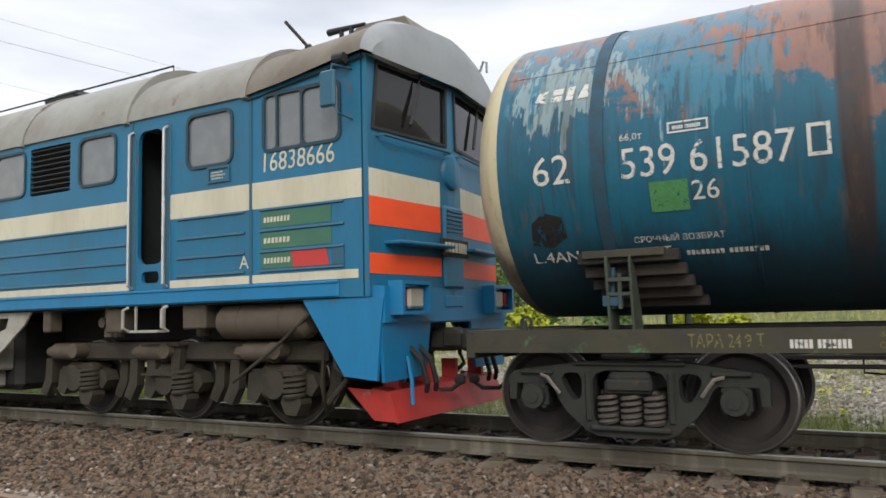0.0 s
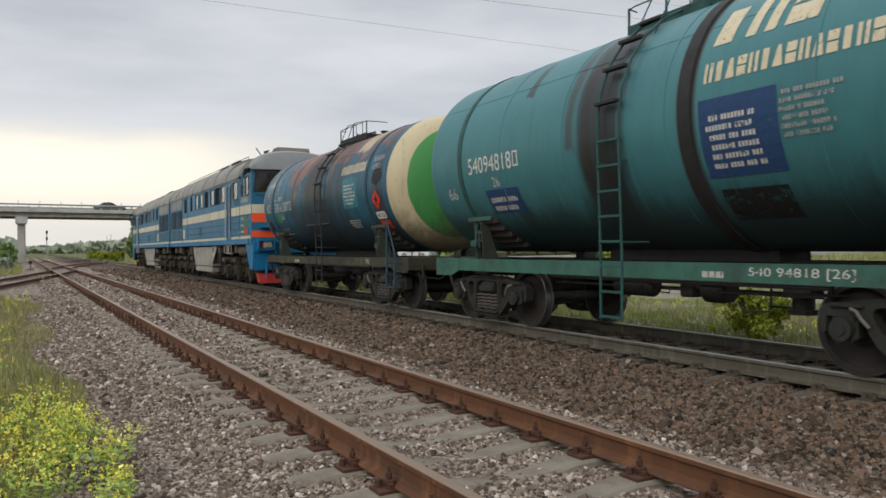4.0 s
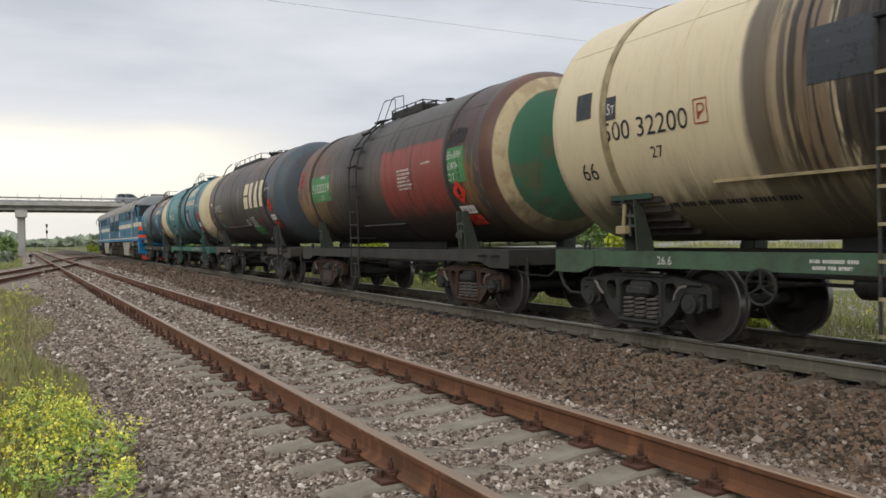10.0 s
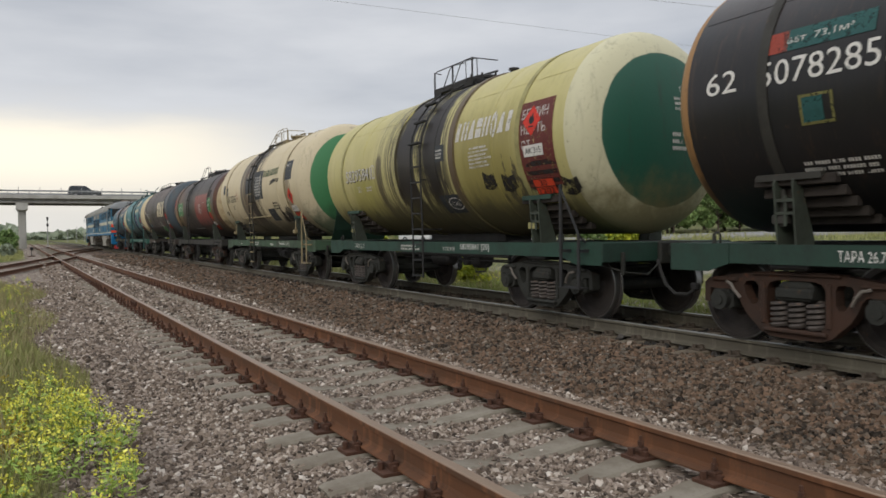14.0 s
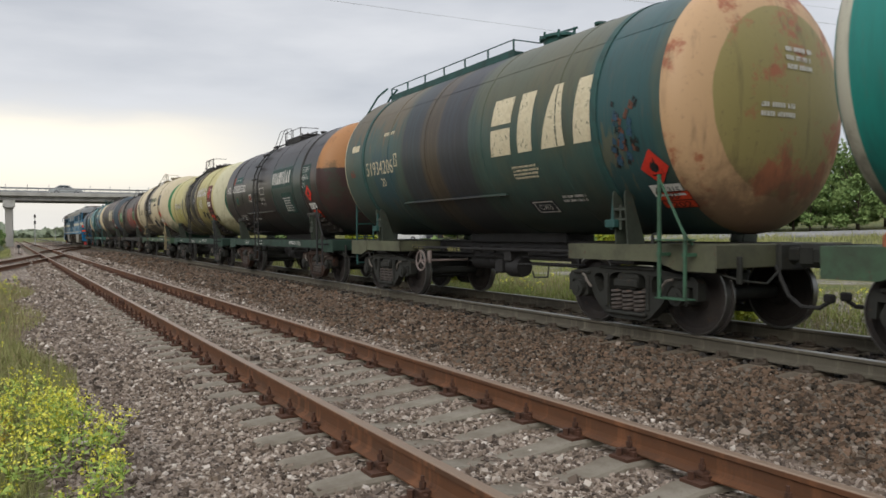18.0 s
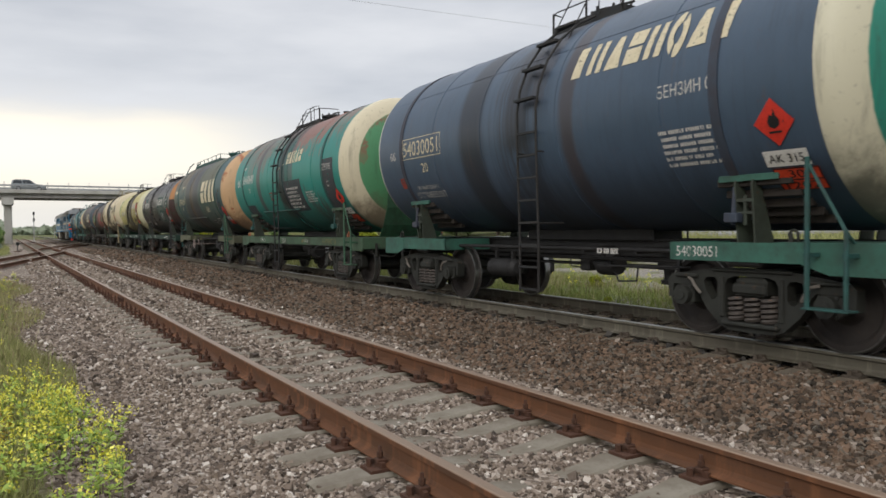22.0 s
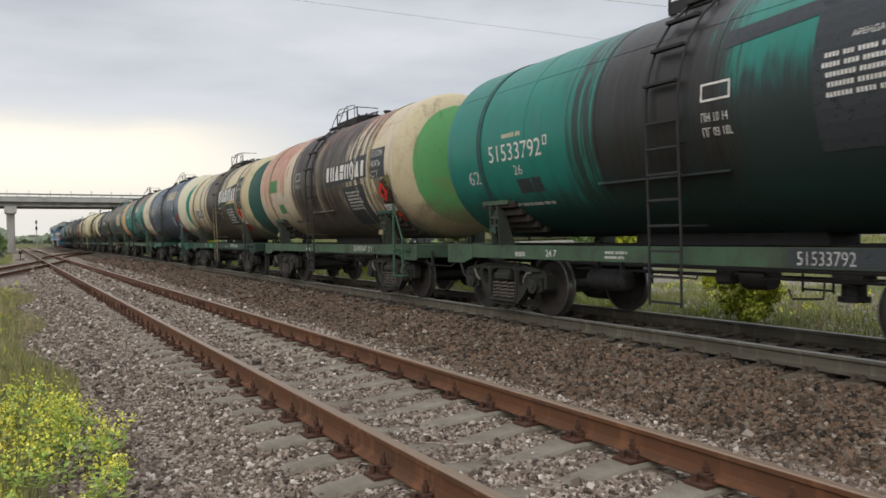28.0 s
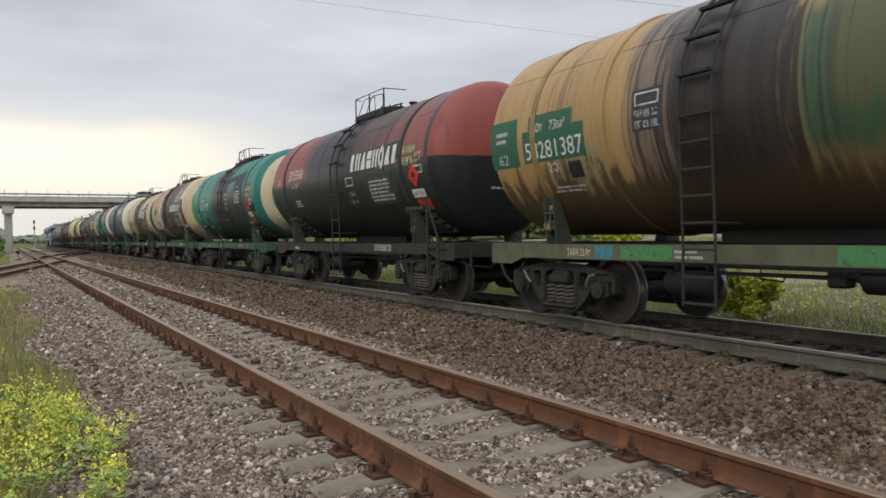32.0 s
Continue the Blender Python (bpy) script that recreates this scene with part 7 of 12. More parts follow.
def wagon_12():
    p = tank_paint("paint_ivory_brown", (0.58, 0.49, 0.35), (0.52, 0.42, 0.28), [
        ((0.38, 0.13, 0.08), -4.0, 4.5, 0.85, 2, 0.25, 1.4, 0.65), ((0.060, 0.045, 0.038), -0.35, 1.42, -1.6, 1.6, 0.1, 0.5, 0.93), ((0.045, 0.032, 0.028), -2.6, -0.3, -1.6, 1.3, 0.5, 2.2, 0.85), (OIL, -2.3, -0.2, -1.6, -0.9, 0.2, 1.0, 0.8), ((0.10, 0.075, 0.05), -4.85, -4.0, -1.4, -0.1, 0.04, 1.6, 0.85), ((0.40, 0.12, 0.08), 2.2, 4.6, -0.2, 1.2, 0.05, 2.2, 0.6)], 0.55, 12, 0.4, 0.42, 0.4, 0.5, ((-3.6, 1.6, 1.0), (-3.0, 0.5, 0.7)), 0.7)
    w, t, r = tank_wagon("ivory tank wagon streaked brown with a green end", p,
        [head_paint("end_ivory_c", (0.5, 0.4, 0.26), (0.48, 0.39, 0.25), 1.1, OIL, 23), head_paint("end_cream_apple", (0.52, 0.44, 0.28), (0.11, 0.32, 0.115), 1.20, (0.16, 0.12, 0.07), 24, (0.30, 0.16, 0.10), 0.25)],
        SILL_GREEN, GEAR_CREAM, {"gear": GEAR_BLACK, "walk": (-1.0, 0.4, 0.3), "rib": (0.4, -1.3, -0.85), "step_mat": GEAR_GREEN, "seat": SILL_DKGREEN, "rear": "cream-ringed apple-green dished end"})
    Flat().text("53909347", 0, 0, 0.24, 1.4).on_tank("lettering", 3.45, -0.42, S_WHITE, t, "white stencilled figures")
    Flat().rect(0, 0, 0.8, 0.35).on_tank("painted_panel", 3.7, -0.1, S_GREEN, t)
    Flat().rect(0, 0, 0.5, 0.28).on_tank("painted_panel", 3.0, -0.75, S_GREEN, t)
    owner_panel(t, 2.3, -1.1, 0.8, 0.14, 1, 120, None, S_BLACK)
    Flat().text("ПН 05 19", 0, 0, 0.1, 0.4).outline(0, 0.2, 0.38, 0.2, 0.02).on_tank("lettering", 1.15, -0.12, S_WHITE, t)
    Flat().poly([(0, 0), (2.62, 0.08), (2.62, 0.58), (0, 0.42)]).on_tank("painted_panel", -1.12, -0.22, S_DKGREY, t, "dark slate name panel")
    emblem_row(t, -1.25, -0.10, 2.45, 0.33, "30210423", S_CRISP, "white company name as plain shapes", 0.1, lift=0.009)
    Flat().rect(0, 0, 1.2, 1.0).on_tank("painted_panel", -2.25, -1.28, S_DKGREY, t)
    owner_panel(t, -2.3, -0.92, 1.05, 0.66, 6, 121)
    Flat().rect(0, 0, 0.72, 0.62).on_tank("painted_panel", -3.95, -0.2, S_DKGREY, t, "dark slate cargo panel")
    cargo_words(t, -4.0, 0.24, 0.14, [("БЕНЗИН", 0.56), (" НЕФТЬ", 0.5), ("    СТ", 0.4)])
    hazard_plates(t, -4.42, -0.74)
    Flat().poly([(0, 0.1), (0.3, 0), (0.6, 0.15), (0.75, 0.5), (0.5, 0.8), (0.25, 0.7), (0.3, 0.4)]).on_tank("grime_patch", -4.1, -1.0, S_SOOT, t)
    Flat().rect(0, 0, 0.3, 0.22).on_tank("painted_panel", -4.6, -0.4, S_OLIVE, t)
    Flat().rect(0, 0, 0.6, 0.10).on_head("painted_panel", -0.1, 0.42, S_CREAM, t)
    Flat().rect(0, 0, 0.4, 0.3).on_head("painted_panel", 0.0, 0.02, S_DKGREY, t)
    Flat().rect(0, 0, 0.55, 0.25).on_head("painted_panel", -0.2, -0.35, S_DKGREY, t)
    head_bars(t, 0.02, 0.08, 0.35, 0.2, 2, 122)
    head_bars(t, -0.15, -0.3, 0.45, 0.16, 2, 123)
    sill_writing(w, -2.3, "53909347", 0.13, 0.75, S_WHITE)
    sill_bars(w, 1.2, 0.4, 1, 124)
    sill_writing(w, -3.15, "20", 0.12, 0.2, S_WHITE)


def wagon_13():
    p = tank_paint("paint_bright_teal", (0.012, 0.185, 0.145), (0.010, 0.140, 0.115), [
        ((0.030, 0.024, 0.023), -1.15, 0.75, -1.6, 1.6, 0.15, 0.8, 0.97), ((0.020, 0.026, 0.026), -3.75, 0.9, -1.6, 0.15, 0.25, 0.7, 0.95), ((0.05, 0.035, 0.03), -4.85, -3.9, -1.4, -0.5, 0.2, 1.4, 0.6), (OIL, 0.0, 4.0, -1.6, -0.9, 0.25, 0.6, 0.7)], 0.6, 13, 0.35, 0.35, 0.15, 0.2, ((-1.4, 1.3, 0.85),), 0.4)
    w, t, r = tank_wagon("bright teal tank wagon with black oil bands", p,
        [head_paint("end_teal_b", (0.02, 0.17, 0.14), (0.02, 0.17, 0.14), 1.1, OIL, 25), head_paint("end_teal_cream_ring", (0.58, 0.50, 0.33), (0.014, 0.16, 0.125), 1.0, (0.04, 0.035, 0.028), 26, None, 0.5, None, (1.33, (0.02, 0.16, 0.135)))],
        SILL_GREEN, GEAR_TEAL, {"gear": GEAR_BLACK, "walk": (-1.15, 0.35, 0.4), "rib": (0.92, -1.25, -0.83), "steps": "hoop", "step_mat": GEAR_GREEN, "tank_low": True, "ladder": (-0.22, -0.72), "rear": "teal dished end with a cream ring"})
    Flat().text("62", 0, 0, 0.22, 0.34).on_tank("lettering", 4.1, -0.62, S_WHITE, t)
    Flat().text("51533792", 0, 0, 0.26, 1.4).outline(1.45, 0.14, 0.1, 0.14, 0.02).on_tank("lettering", 3.37, -0.3, S_CRISP, t, "white stencilled figures")
    Flat().text("26", 0, 0, 0.15, 0.22).on_tank("lettering", 2.75, -0.54, S_WHITE, t)
    Flat().bars(0, 0, 0.6, 0.12, 1, 130).on_tank("lettering", 3.0, 0.05, S_CREAM, t)
    Flat().rect(0, 0, 0.6, 0.24).on_tank("painted_panel", 2.75, -0.85, S_DKGREY, t)
    owner_panel(t, 3.2, -1.1, 1.3, 0.14, 1, 131)
    Flat().poly([(0, 0), (1.3, 0.12), (1.3, 0.32), (0, 0.22)]).poly([(1.1, -1.25), (2.25, -1.25), (2.3, 0.36), (1.1, 0.30)]).on_tank("painted_panel", -1.25, 0.52, S_DKGREY, t, "dark slate lettering panel")
    Flat().text("АРЕНДА", 0.28, 0.5, 0.075, 0.3).bars(0.0, 0.0, 0.85, 0.46, 5, 132, 0.5).on_tank("lettering", -2.45, -0.22, S_CRISP, t, "small white stencilled lines", None, 0.009)
    Flat().outline(0, 0.22, 0.4, 0.2, 0.025).text("ПН 10 14", 0, 0, 0.1, 0.36).text("ПГ 03 18L", 0, -0.16, 0.1, 0.4).on_tank("lettering", -1.0, -0.25, S_CRISP, t, "", None, 0.009)
    Flat().rect(0, 0, 0.6, 0.6).on_tank("painted_panel", -3.98, -0.2, S_OLIVE, t)
    cargo_words(t, -4.02, 0.12, 0.15, [("БЕНЗИН", 0.58), (" НЕФТЬ", 0.52), ("СТ", 0.22)], None, None, S_CRISP)
    Flat().outline(0, 0, 0.3, 0.18, 0.03).on_tank("lettering", -4.4, -0.34, S_CRISP, t, "", None, 0.009)
    hazard_plates(t, -4.14, -0.56)
    Flat().poly([(0, 0), (0.3, 0.05), (0.6, 0), (0.65, 0.3), (0.4, 0.4), (0.1, 0.3)]).on_tank("grime_patch", -4.3, -0.62, S_SOOT, t)
    Flat().rect(0, 0, 0.35, 0.12).on_head("painted_panel", -0.15, 0.55, S_DKGREY, t)
    head_bars(t, -0.3, 0.1, 0.7, 0.2, 2, 133, S_CRISP)
    head_bars(t, -0.35, -0.3, 0.3, 0.2, 2, 134, S_CRISP)
    head_bars(t, 0.15, -0.45, 0.35, 0.2, 2, 135, S_CRISP)
    Flat().rect(0, 0, 1.35, 0.19).on_side("painted_panel", -SILL_X, -1.9, SILL_Z0 + 0.01, S_DKGREY, w)
    sill_writing(w, -2.0, "51533792", 0.14, 0.62, S_CRISP, SILL_Z0 + 0.03)
    sill_writing(w, -3.05, "[26]", 0.14, 0.26, S_CRISP)
    sill_bars(w, 0.9, 0.5, 2, 136)
    sill_bars(w, 3.0, 0.3, 1, 137)
    sill_writing(w, 2.2, "24.7", 0.1, 0.26, S_CRISP)


def wagon_14():
    red = (0.245, 0.060, 0.045)
    p = tank_paint("paint_red_black", (0.016, 0.020, 0.021), (0.024, 0.026, 0.027), [
        (red, -4.9, -0.4, 0.02, 2.0, 0.02, 0.05, 0.95), (red, 1.4, 4.9, 0.0, 2.0, 0.06, 0.25, 0.95), ((0.07, 0.04, 0.035), -4.9, 0, 0.95, 2, 0.3, 1.2, 0.6), ((0.014, 0.016, 0.021), -1.5, 1.7, -1.6, 1.6, 0.12, 1.2, 0.97), ((0.06, 0.03, 0.028), -3.9, -1.4, 0.55, 1.6, 0.15, 1.4, 0.55), (red, -3.6, -3.2, -0.5, -0.2, 0.06, 0.5, 0.6), ((0.014, 0.030, 0.026), -4.9, 4.9, -1.6, -0.1, 0.1, 0.2, 0.6)], 0.3, 14, 0.4, 0.34, 0.2, 0.4, ((-3.2, 2.1, 0.8),), 0.5)
    w, t, r = tank_wagon("red-topped black tank wagon with oil runs", p,
        [head_paint("end_red_black_a", (0.016, 0.02, 0.022), (0.016, 0.02, 0.022), 1.1, OIL, 27, None, 0.5, (0.0, red)), head_paint("end_red_black_b", (0.014, 0.018, 0.02), (0.014, 0.018, 0.02), 1.1, None, 28, None, 0.5, (0.0, (0.26, 0.065, 0.05)))],
        SILL_DARK, SILL_DARK, {"gear": GEAR_BLACK, "walk": (-1.2, 0.5, 0.5), "tank_low": True, "ladder": (-0.2, -0.66), "rear": "dished end, red above and black below"})
    Flat().text("57159360", 0, 0, 0.27, 1.22).on_tank("lettering", 3.25, 0.1, S_CRISP, t, "white stencilled figures")
    Flat().text("66т 72м³", 0, 0, 0.12, 0.6).on_tank("lettering", 2.95, -0.12, S_WHITE, t)
    Flat().text("72", 0, 0, 0.16, 0.22).on_tank("lettering", 4.2, 0.02, S_CRISP, t)
    owner_panel(t, 2.9, -0.68, 0.7, 0.3, 3, 141, None, S_CREAM)
    Flat().poly([(0, 0), (2.75, 0.2), (2.75, 0.58), (0, 0.5)]).on_tank("painted_panel", -1.1, -0.12, S_DKGREY, t, "dark slate name panel")
    emblem_row(t, -1.3, 0.0, 2.5, 0.38, "30210423", S_CRISP, "white company name as plain shapes", 0.1, lift=0.009)
    owner_panel(t, -2.15, -0.82, 1.35, 0.7, 6, 142, S_DKGREY)
    Flat().text("ПН 0419", 0, 0, 0.09, 0.36).text("ПГ 03 18L", 0, -0.18, 0.09, 0.4).outline(-0.05, 0.24, 0.42, 0.2, 0.025).on_tank("lettering", -1.05, -0.55, S_WHITE, t)
    Flat().rect(0, 0, 0.62, 0.42).on_tank("painted_panel", -3.98, -0.1, S_OLIVE, t)
    cargo_words(t, -4.02, 0.14, 0.14, [("БЕНЗИН", 0.52), ("НЕФТЬ", 0.46)], None, None, S_CREAM)
    Flat().text("СТ", 0, 0, 0.18, 0.26).on_tank("lettering", -4.55, -0.06, S_WHITE, t, "", None, 0.009)
    Flat().outline(0, 0, 0.32, 0.16, 0.03).on_tank("lettering", -4.5, -0.28, S_WHITE, t)
    hazard_plates(t, -4.44, -0.54)
    for a, b, c, d, m in ((-0.35, 0.55, 0.5, 0.1, S_CRISP), (-0.2, 0.15, 0.35, 0.22, S_CRISP), (-0.1, -0.15, 0.5, 0.12, S_WHITE), (-0.45, -0.62, 0.42, 0.08, S_WHITE)):
        head_bars(t, a, b, c, d, 2 if d > 0.11 else 1, 143, m)
    Flat().rect(0, 0, 0.45, 0.4).on_head("painted_panel", -0.2, -0.42, S_GREEN, t)
    sill_writing(w, -2.05, "57159360 20", 0.14, 0.85, S_CRISP)
    sill_bars(w, 3.5, 0.4, 1, 144)


def wagon_15():
    p = tank_paint("paint_tan_green", (0.40, 0.26, 0.105), (0.30, 0.19, 0.075), [
        ((0.035, 0.09, 0.05), -4.9, -0.6, -0.75, 0.75, 0.2, 0.3, 0.95), ((0.022, 0.020, 0.019), -0.55, 1.15, -1.6, 1.6, 0.15, 0.6, 0.97), ((0.12, 0.10, 0.10), 1.05, 1.75, -1.6, 1.6, 0.2, 0.4, 0.75), ((0.10, 0.10, 0.045), -1.6, -1.0, -0.3, 0.9, 0.1, 0.3, 0.8), ((0.10, 0.10, 0.045), -2.6, -2.2, -0.3, 0.9, 0.1, 0.3, 0.8), ((0.28, 0.26, 0.14), 2.2, 3.4, -0.85, -0.3, 0.08, 0.3, 0.7), (OIL, -4.9, 1.6, -1.6, -0.8, 0.25, 0.6, 0.9), ((0.07, 0.05, 0.028), 1.2, 4.9, -1.6, -0.75, 0.15, 1.2, 0.85)], 0.6, 15, 0.4, 0.4, 0.2, 0.3, ((-0.8, 1.6, 0.9), (2.9, 3.2, 0.4)), 0.5)
    w, t, r = tank_wagon("tan tank wagon with green panels and black oil bands", p,
        [head_paint("end_tan", (0.40, 0.26, 0.11), (0.38, 0.25, 0.11), 1.1, OIL, 29), head_paint("end_tan_b", (0.40, 0.26, 0.11), (0.06, 0.16, 0.08), 1.1, OIL, 30)],
        SILL_OLIVE, worn("tan_strap_paint", (0.35, 0.24, 0.10), (0.08, 0.05, 0.03), None, 4), {"gear": GEAR_BLACK, "ladder": (0.78, 0.32), "walk": (-1.2, 0.4, 0.3), "tank_low": True, "bare_seat": True, "rings": (2.2,)})
    Flat().rect(0, 0, 0.72, 0.72).on_tank("painted_panel", 4.78, -0.45, S_GREEN2, t, "dark green panel")
    Flat().text("62", 0.2, 0.05, 0.15, 0.26).bars(0.15, 0.38, 0.35, 0.22, 2, 151).on_tank("lettering", 4.78, -0.45, S_WHITE, t, "", None, 0.009)
    Flat().rect(0, 0, 1.4, 0.46).rect(0.15, 0.40, 1.0, 0.28).on_tank("painted_panel", 3.92, -0.42, S_GREEN2, t, "dark green number panel")
    Flat().text("58281387", 0, 0, 0.25, 1.3).on_tank("lettering", 3.86, -0.38, S_CRISP, t, "white stencilled figures", None, 0.009)
    Flat().text("60т   73м³", 0, 0, 0.14, 0.75).on_tank("lettering", 3.66, 0.0, S_WHITE, t, "", None, 0.009)
    Flat().text("20", 0, 0, 0.14, 0.22).on_tank("lettering", 3.4, -0.6, S_WHITE, t)
    Flat().outline(0, 0, 0.28, 0.24, 0.05).rect(0.05, 0.05, 0.18, 0.14).on_tank("painted_panel", 2.95, -0.72, S_BLACK, t)
    owner_panel(t, 3.5, -0.95, 0.95, 0.18, 2, 152)
    Flat().rect(0, 0, 0.5, 0.5).on_tank("painted_panel", 1.6, -0.24, S_DKGREY, t)
    Flat().outline(0.05, 0.3, 0.4, 0.16, 0.02).text("ПН 05 20", 0.05, 0.16, 0.09, 0.38).text("ПГ 03 18L", 0.05, 0.03, 0.09, 0.4).on_tank("lettering", 1.6, -0.24, S_WHITE, t, "", None, 0.009)
    hazard_plates(t, -4.4, -0.6)
    sill_writing(w, 3.2, "ТАРА 25.9т", 0.11, 0.5, S_CREAM)
    Flat().rect(0, 0, 0.35, 0.17).on_side("painted_panel", -SILL_X, 2.6, SILL_Z0 + 0.02, S_TEALP, w)
    Flat().rect(0, 0, 0.9, 0.17).on_side("painted_panel", -SILL_X, 2.1, SILL_Z0 + 0.02, S_GREEN, w)
    sill_bars(w, 1.2, 0.5, 2, 153)
    sill_bars(w, 5.0, 0.3, 3, 154)
    Flat().rect(0, 0, 4.2, 0.19).on_side("painted_panel", -SILL_X, -0.9, SILL_Z0 + 0.01, S_GREEN, w)


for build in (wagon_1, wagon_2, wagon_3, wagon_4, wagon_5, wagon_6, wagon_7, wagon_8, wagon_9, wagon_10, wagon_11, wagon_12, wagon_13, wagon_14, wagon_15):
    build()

# ---- the locomotive: two alike sections, back to back ----
L_BLUE = worn("locomotive_blue_paint", (0.009, 0.150, 0.290), (0.025, 0.100, 0.155), (0.10, 0.10, 0.09), 1.6, 0.42, 0, 0.6, 0.1, True, 0.4)
L_BLUE2 = worn("locomotive_bright_blue_paint", (0.006, 0.185, 0.40), (0.02, 0.10, 0.18), (0.13, 0.10, 0.07), 1.6, 0.42, 0, 0.4, 0.1, True, 0.4)
L_GREYBLUE = worn("faded_grey_blue_paint", (0.030, 0.115, 0.180), (0.03, 0.075, 0.11), None, 1.4, 0.5, 0, 0.5, 0.1, True)
L_CREAM = worn("locomotive_cream_paint", (0.62, 0.59, 0.46), (0.36, 0.31, 0.22), None, 2.0, 0.5, 0, 0.5, 0.1, True)
L_ROOF = worn("pale_grey_roof_paint", (0.30, 0.30, 0.275), (0.16, 0.145, 0.12), (0.17, 0.12, 0.09), 1.3, 0.6, 0, 0.6, 0.15)
L_CABROOF = worn("sooty_brown_roof_paint", (0.19, 0.165, 0.135), (0.10, 0.08, 0.06), (0.15, 0.10, 0.07), 2.0, 0.65, 0, 0.6, 0.15)
L_CABFRONT = worn("grey_cab_roof_paint", (0.26, 0.275, 0.285), (0.18, 0.18, 0.18), None, 2.0, 0.5, 0, 0.4, 0.1)
L_ORANGE = worn("orange_red_warning_paint", (0.90, 0.10, 0.028), (0.72, 0.075, 0.03), None, 3.0, 0.45, 0, 0.4, 0.05)
L_RED = worn("red_snow_plough_paint", (0.46, 0.035, 0.028), (0.20, 0.03, 0.025), (0.25, 0.14, 0.12), 3.0, 0.5, 0, 0.5, 0.1)
L_GREENP = worn("green_label_paint", (0.055, 0.16, 0.10), (0.04, 0.11, 0.09), None, 3.0, 0.5, 0, 0.4, 0.05)
L_REDP = worn("red_label_paint", (0.50, 0.045, 0.04), (0.35, 0.05, 0.04), None, 3.0, 0.5, 0, 0.3, 0.05)
L_DARK = worn("shadowed_interior_paint", (0.030, 0.034, 0.036), (0.018, 0.018, 0.018), None, 3.0, 0.7)
L_BOGIE = worn("brown_grimed_bogie_steel", (0.052, 0.044, 0.032), (0.020, 0.017, 0.014), (0.08, 0.058, 0.040), 3.0, 0.75, 0, 0.6, 0.3)
L_WHITEBOX = worn("dirty_white_case_paint", (0.40, 0.39, 0.34), (0.17, 0.14, 0.11), None, 2.0, 0.6, 0, 0.6, 0.15)
L_TANK = worn("dusty_air_tank", (0.105, 0.084, 0.062), (0.055, 0.043, 0.032), None, 3.0, 0.7, 0, 0.6, 0.15)
L_CHROME = worn("bright_handrail", (0.55, 0.57, 0.58), (0.35, 0.33, 0.3), None, 9.0, 0.3, 0.8, 0.4, 0.05)
L_SEAL = worn("black_rubber_seal", (0.015, 0.016, 0.018), (0.03, 0.03, 0.03), None, 9.0, 0.6)


def glass(name, tint, rough=0.06, spec=0.9):
    n = Nodes(name)
    dirt = n.noise(3.0, 4, 0.6)
    m = n.done(n.mix(n.step(dirt, 0.4, 0.8), tint, (tint[0] * 1.2 + 0.008, tint[1] * 1.2 + 0.008, tint[2] * 1.2 + 0.007)), rough, 0.0, spec)
    return m


L_PANE = glass("dusty_window_glass", (0.13, 0.14, 0.145), 0.2)
L_FRAME = worn("blue_grey_window_frame", (0.020, 0.055, 0.080), (0.02, 0.03, 0.035), None, 5, 0.5)
L_PANE_DARK = glass("dark_cab_glass", (0.012, 0.012, 0.012), 0.04, 0.4)
L_LENS = glass("headlamp_lens", (0.32, 0.30, 0.24), 0.1)
L_LENS_RED = glass("red_marker_lens", (0.30, 0.02, 0.015), 0.15)

BX, BZ0, BZ1 = 1.54, 1.50, 3.92      # half width, floor edge and eaves of the body
END_Y, TAIL_Y = -8.68, 8.86


def on_both(name, me, parent, label="", material=None, at=None):
    """A part and its mirror image on the far side."""
    m = at or Matrix.Identity(4)
    a = put(name, me, parent, label, m, material)
    b = put(name, me, parent, label, Matrix.Diagonal((-1, 1, 1, 1)) @ m, material)
    return a, b


def roof_arc(x, z0=BZ1, rise=0.70, half=1.56):
    """Height of the rounded roof at x from the middle."""
    u = min(abs(x) / half, 1.0)
    return z0 + rise * (1 - u ** 2.6) ** (1 / 1.7)


def arc_outline(z0, rise, half, thick=0.0, n=24):
    pts = []
    for i in range(n + 1):
        a = math.pi * i / n
        x = -half * math.cos(a)
        pts.append((x, roof_arc(x, z0, rise, half) + thick))
    return pts


WIN = [(-6.77, -6.04), (-4.67, -3.92), (-2.62, -1.95), (-0.25, 0.42), (0.85, 1.45)]          # glazed side windows
DARKWIN = [(-3.70, -2.78), (-1.42, -0.60), (2.28, 2.86), (3.80, 4.50)]                        # louvred or dark openings


def slab_side():
    """A body side: outer plate pierced by the door and windows."""
    bm = bmesh.new()
    holes = [rounded(a, b, 3.18, 3.80, 0.10) for a, b in WIN]
    holes += [rounded(a, b, 3.14, 3.83, 0.02, 1) for a, b in DARKWIN]
    holes.append(rounded(-5.60, -5.12, 2.02, 3.76, 0.14))
    holes.append(rounded(-5.52, -5.20, 1.78, 1.93, 0.06))
    holes.append(rounded(-8.36, -7.30, 3.24, 3.86, 0.08))
    out = [(END_Y + 0.02, BZ0), (TAIL_Y, BZ0), (TAIL_Y, BZ1), (-7.0, BZ1), (END_Y + 0.02, BZ1 + 0.22)]
    plate_with_holes(bm, out, [h[::-1] for h in holes], "x", -BX, -BX + 0.05)
    return mesh_of("side_wall", bm, L_BLUE)


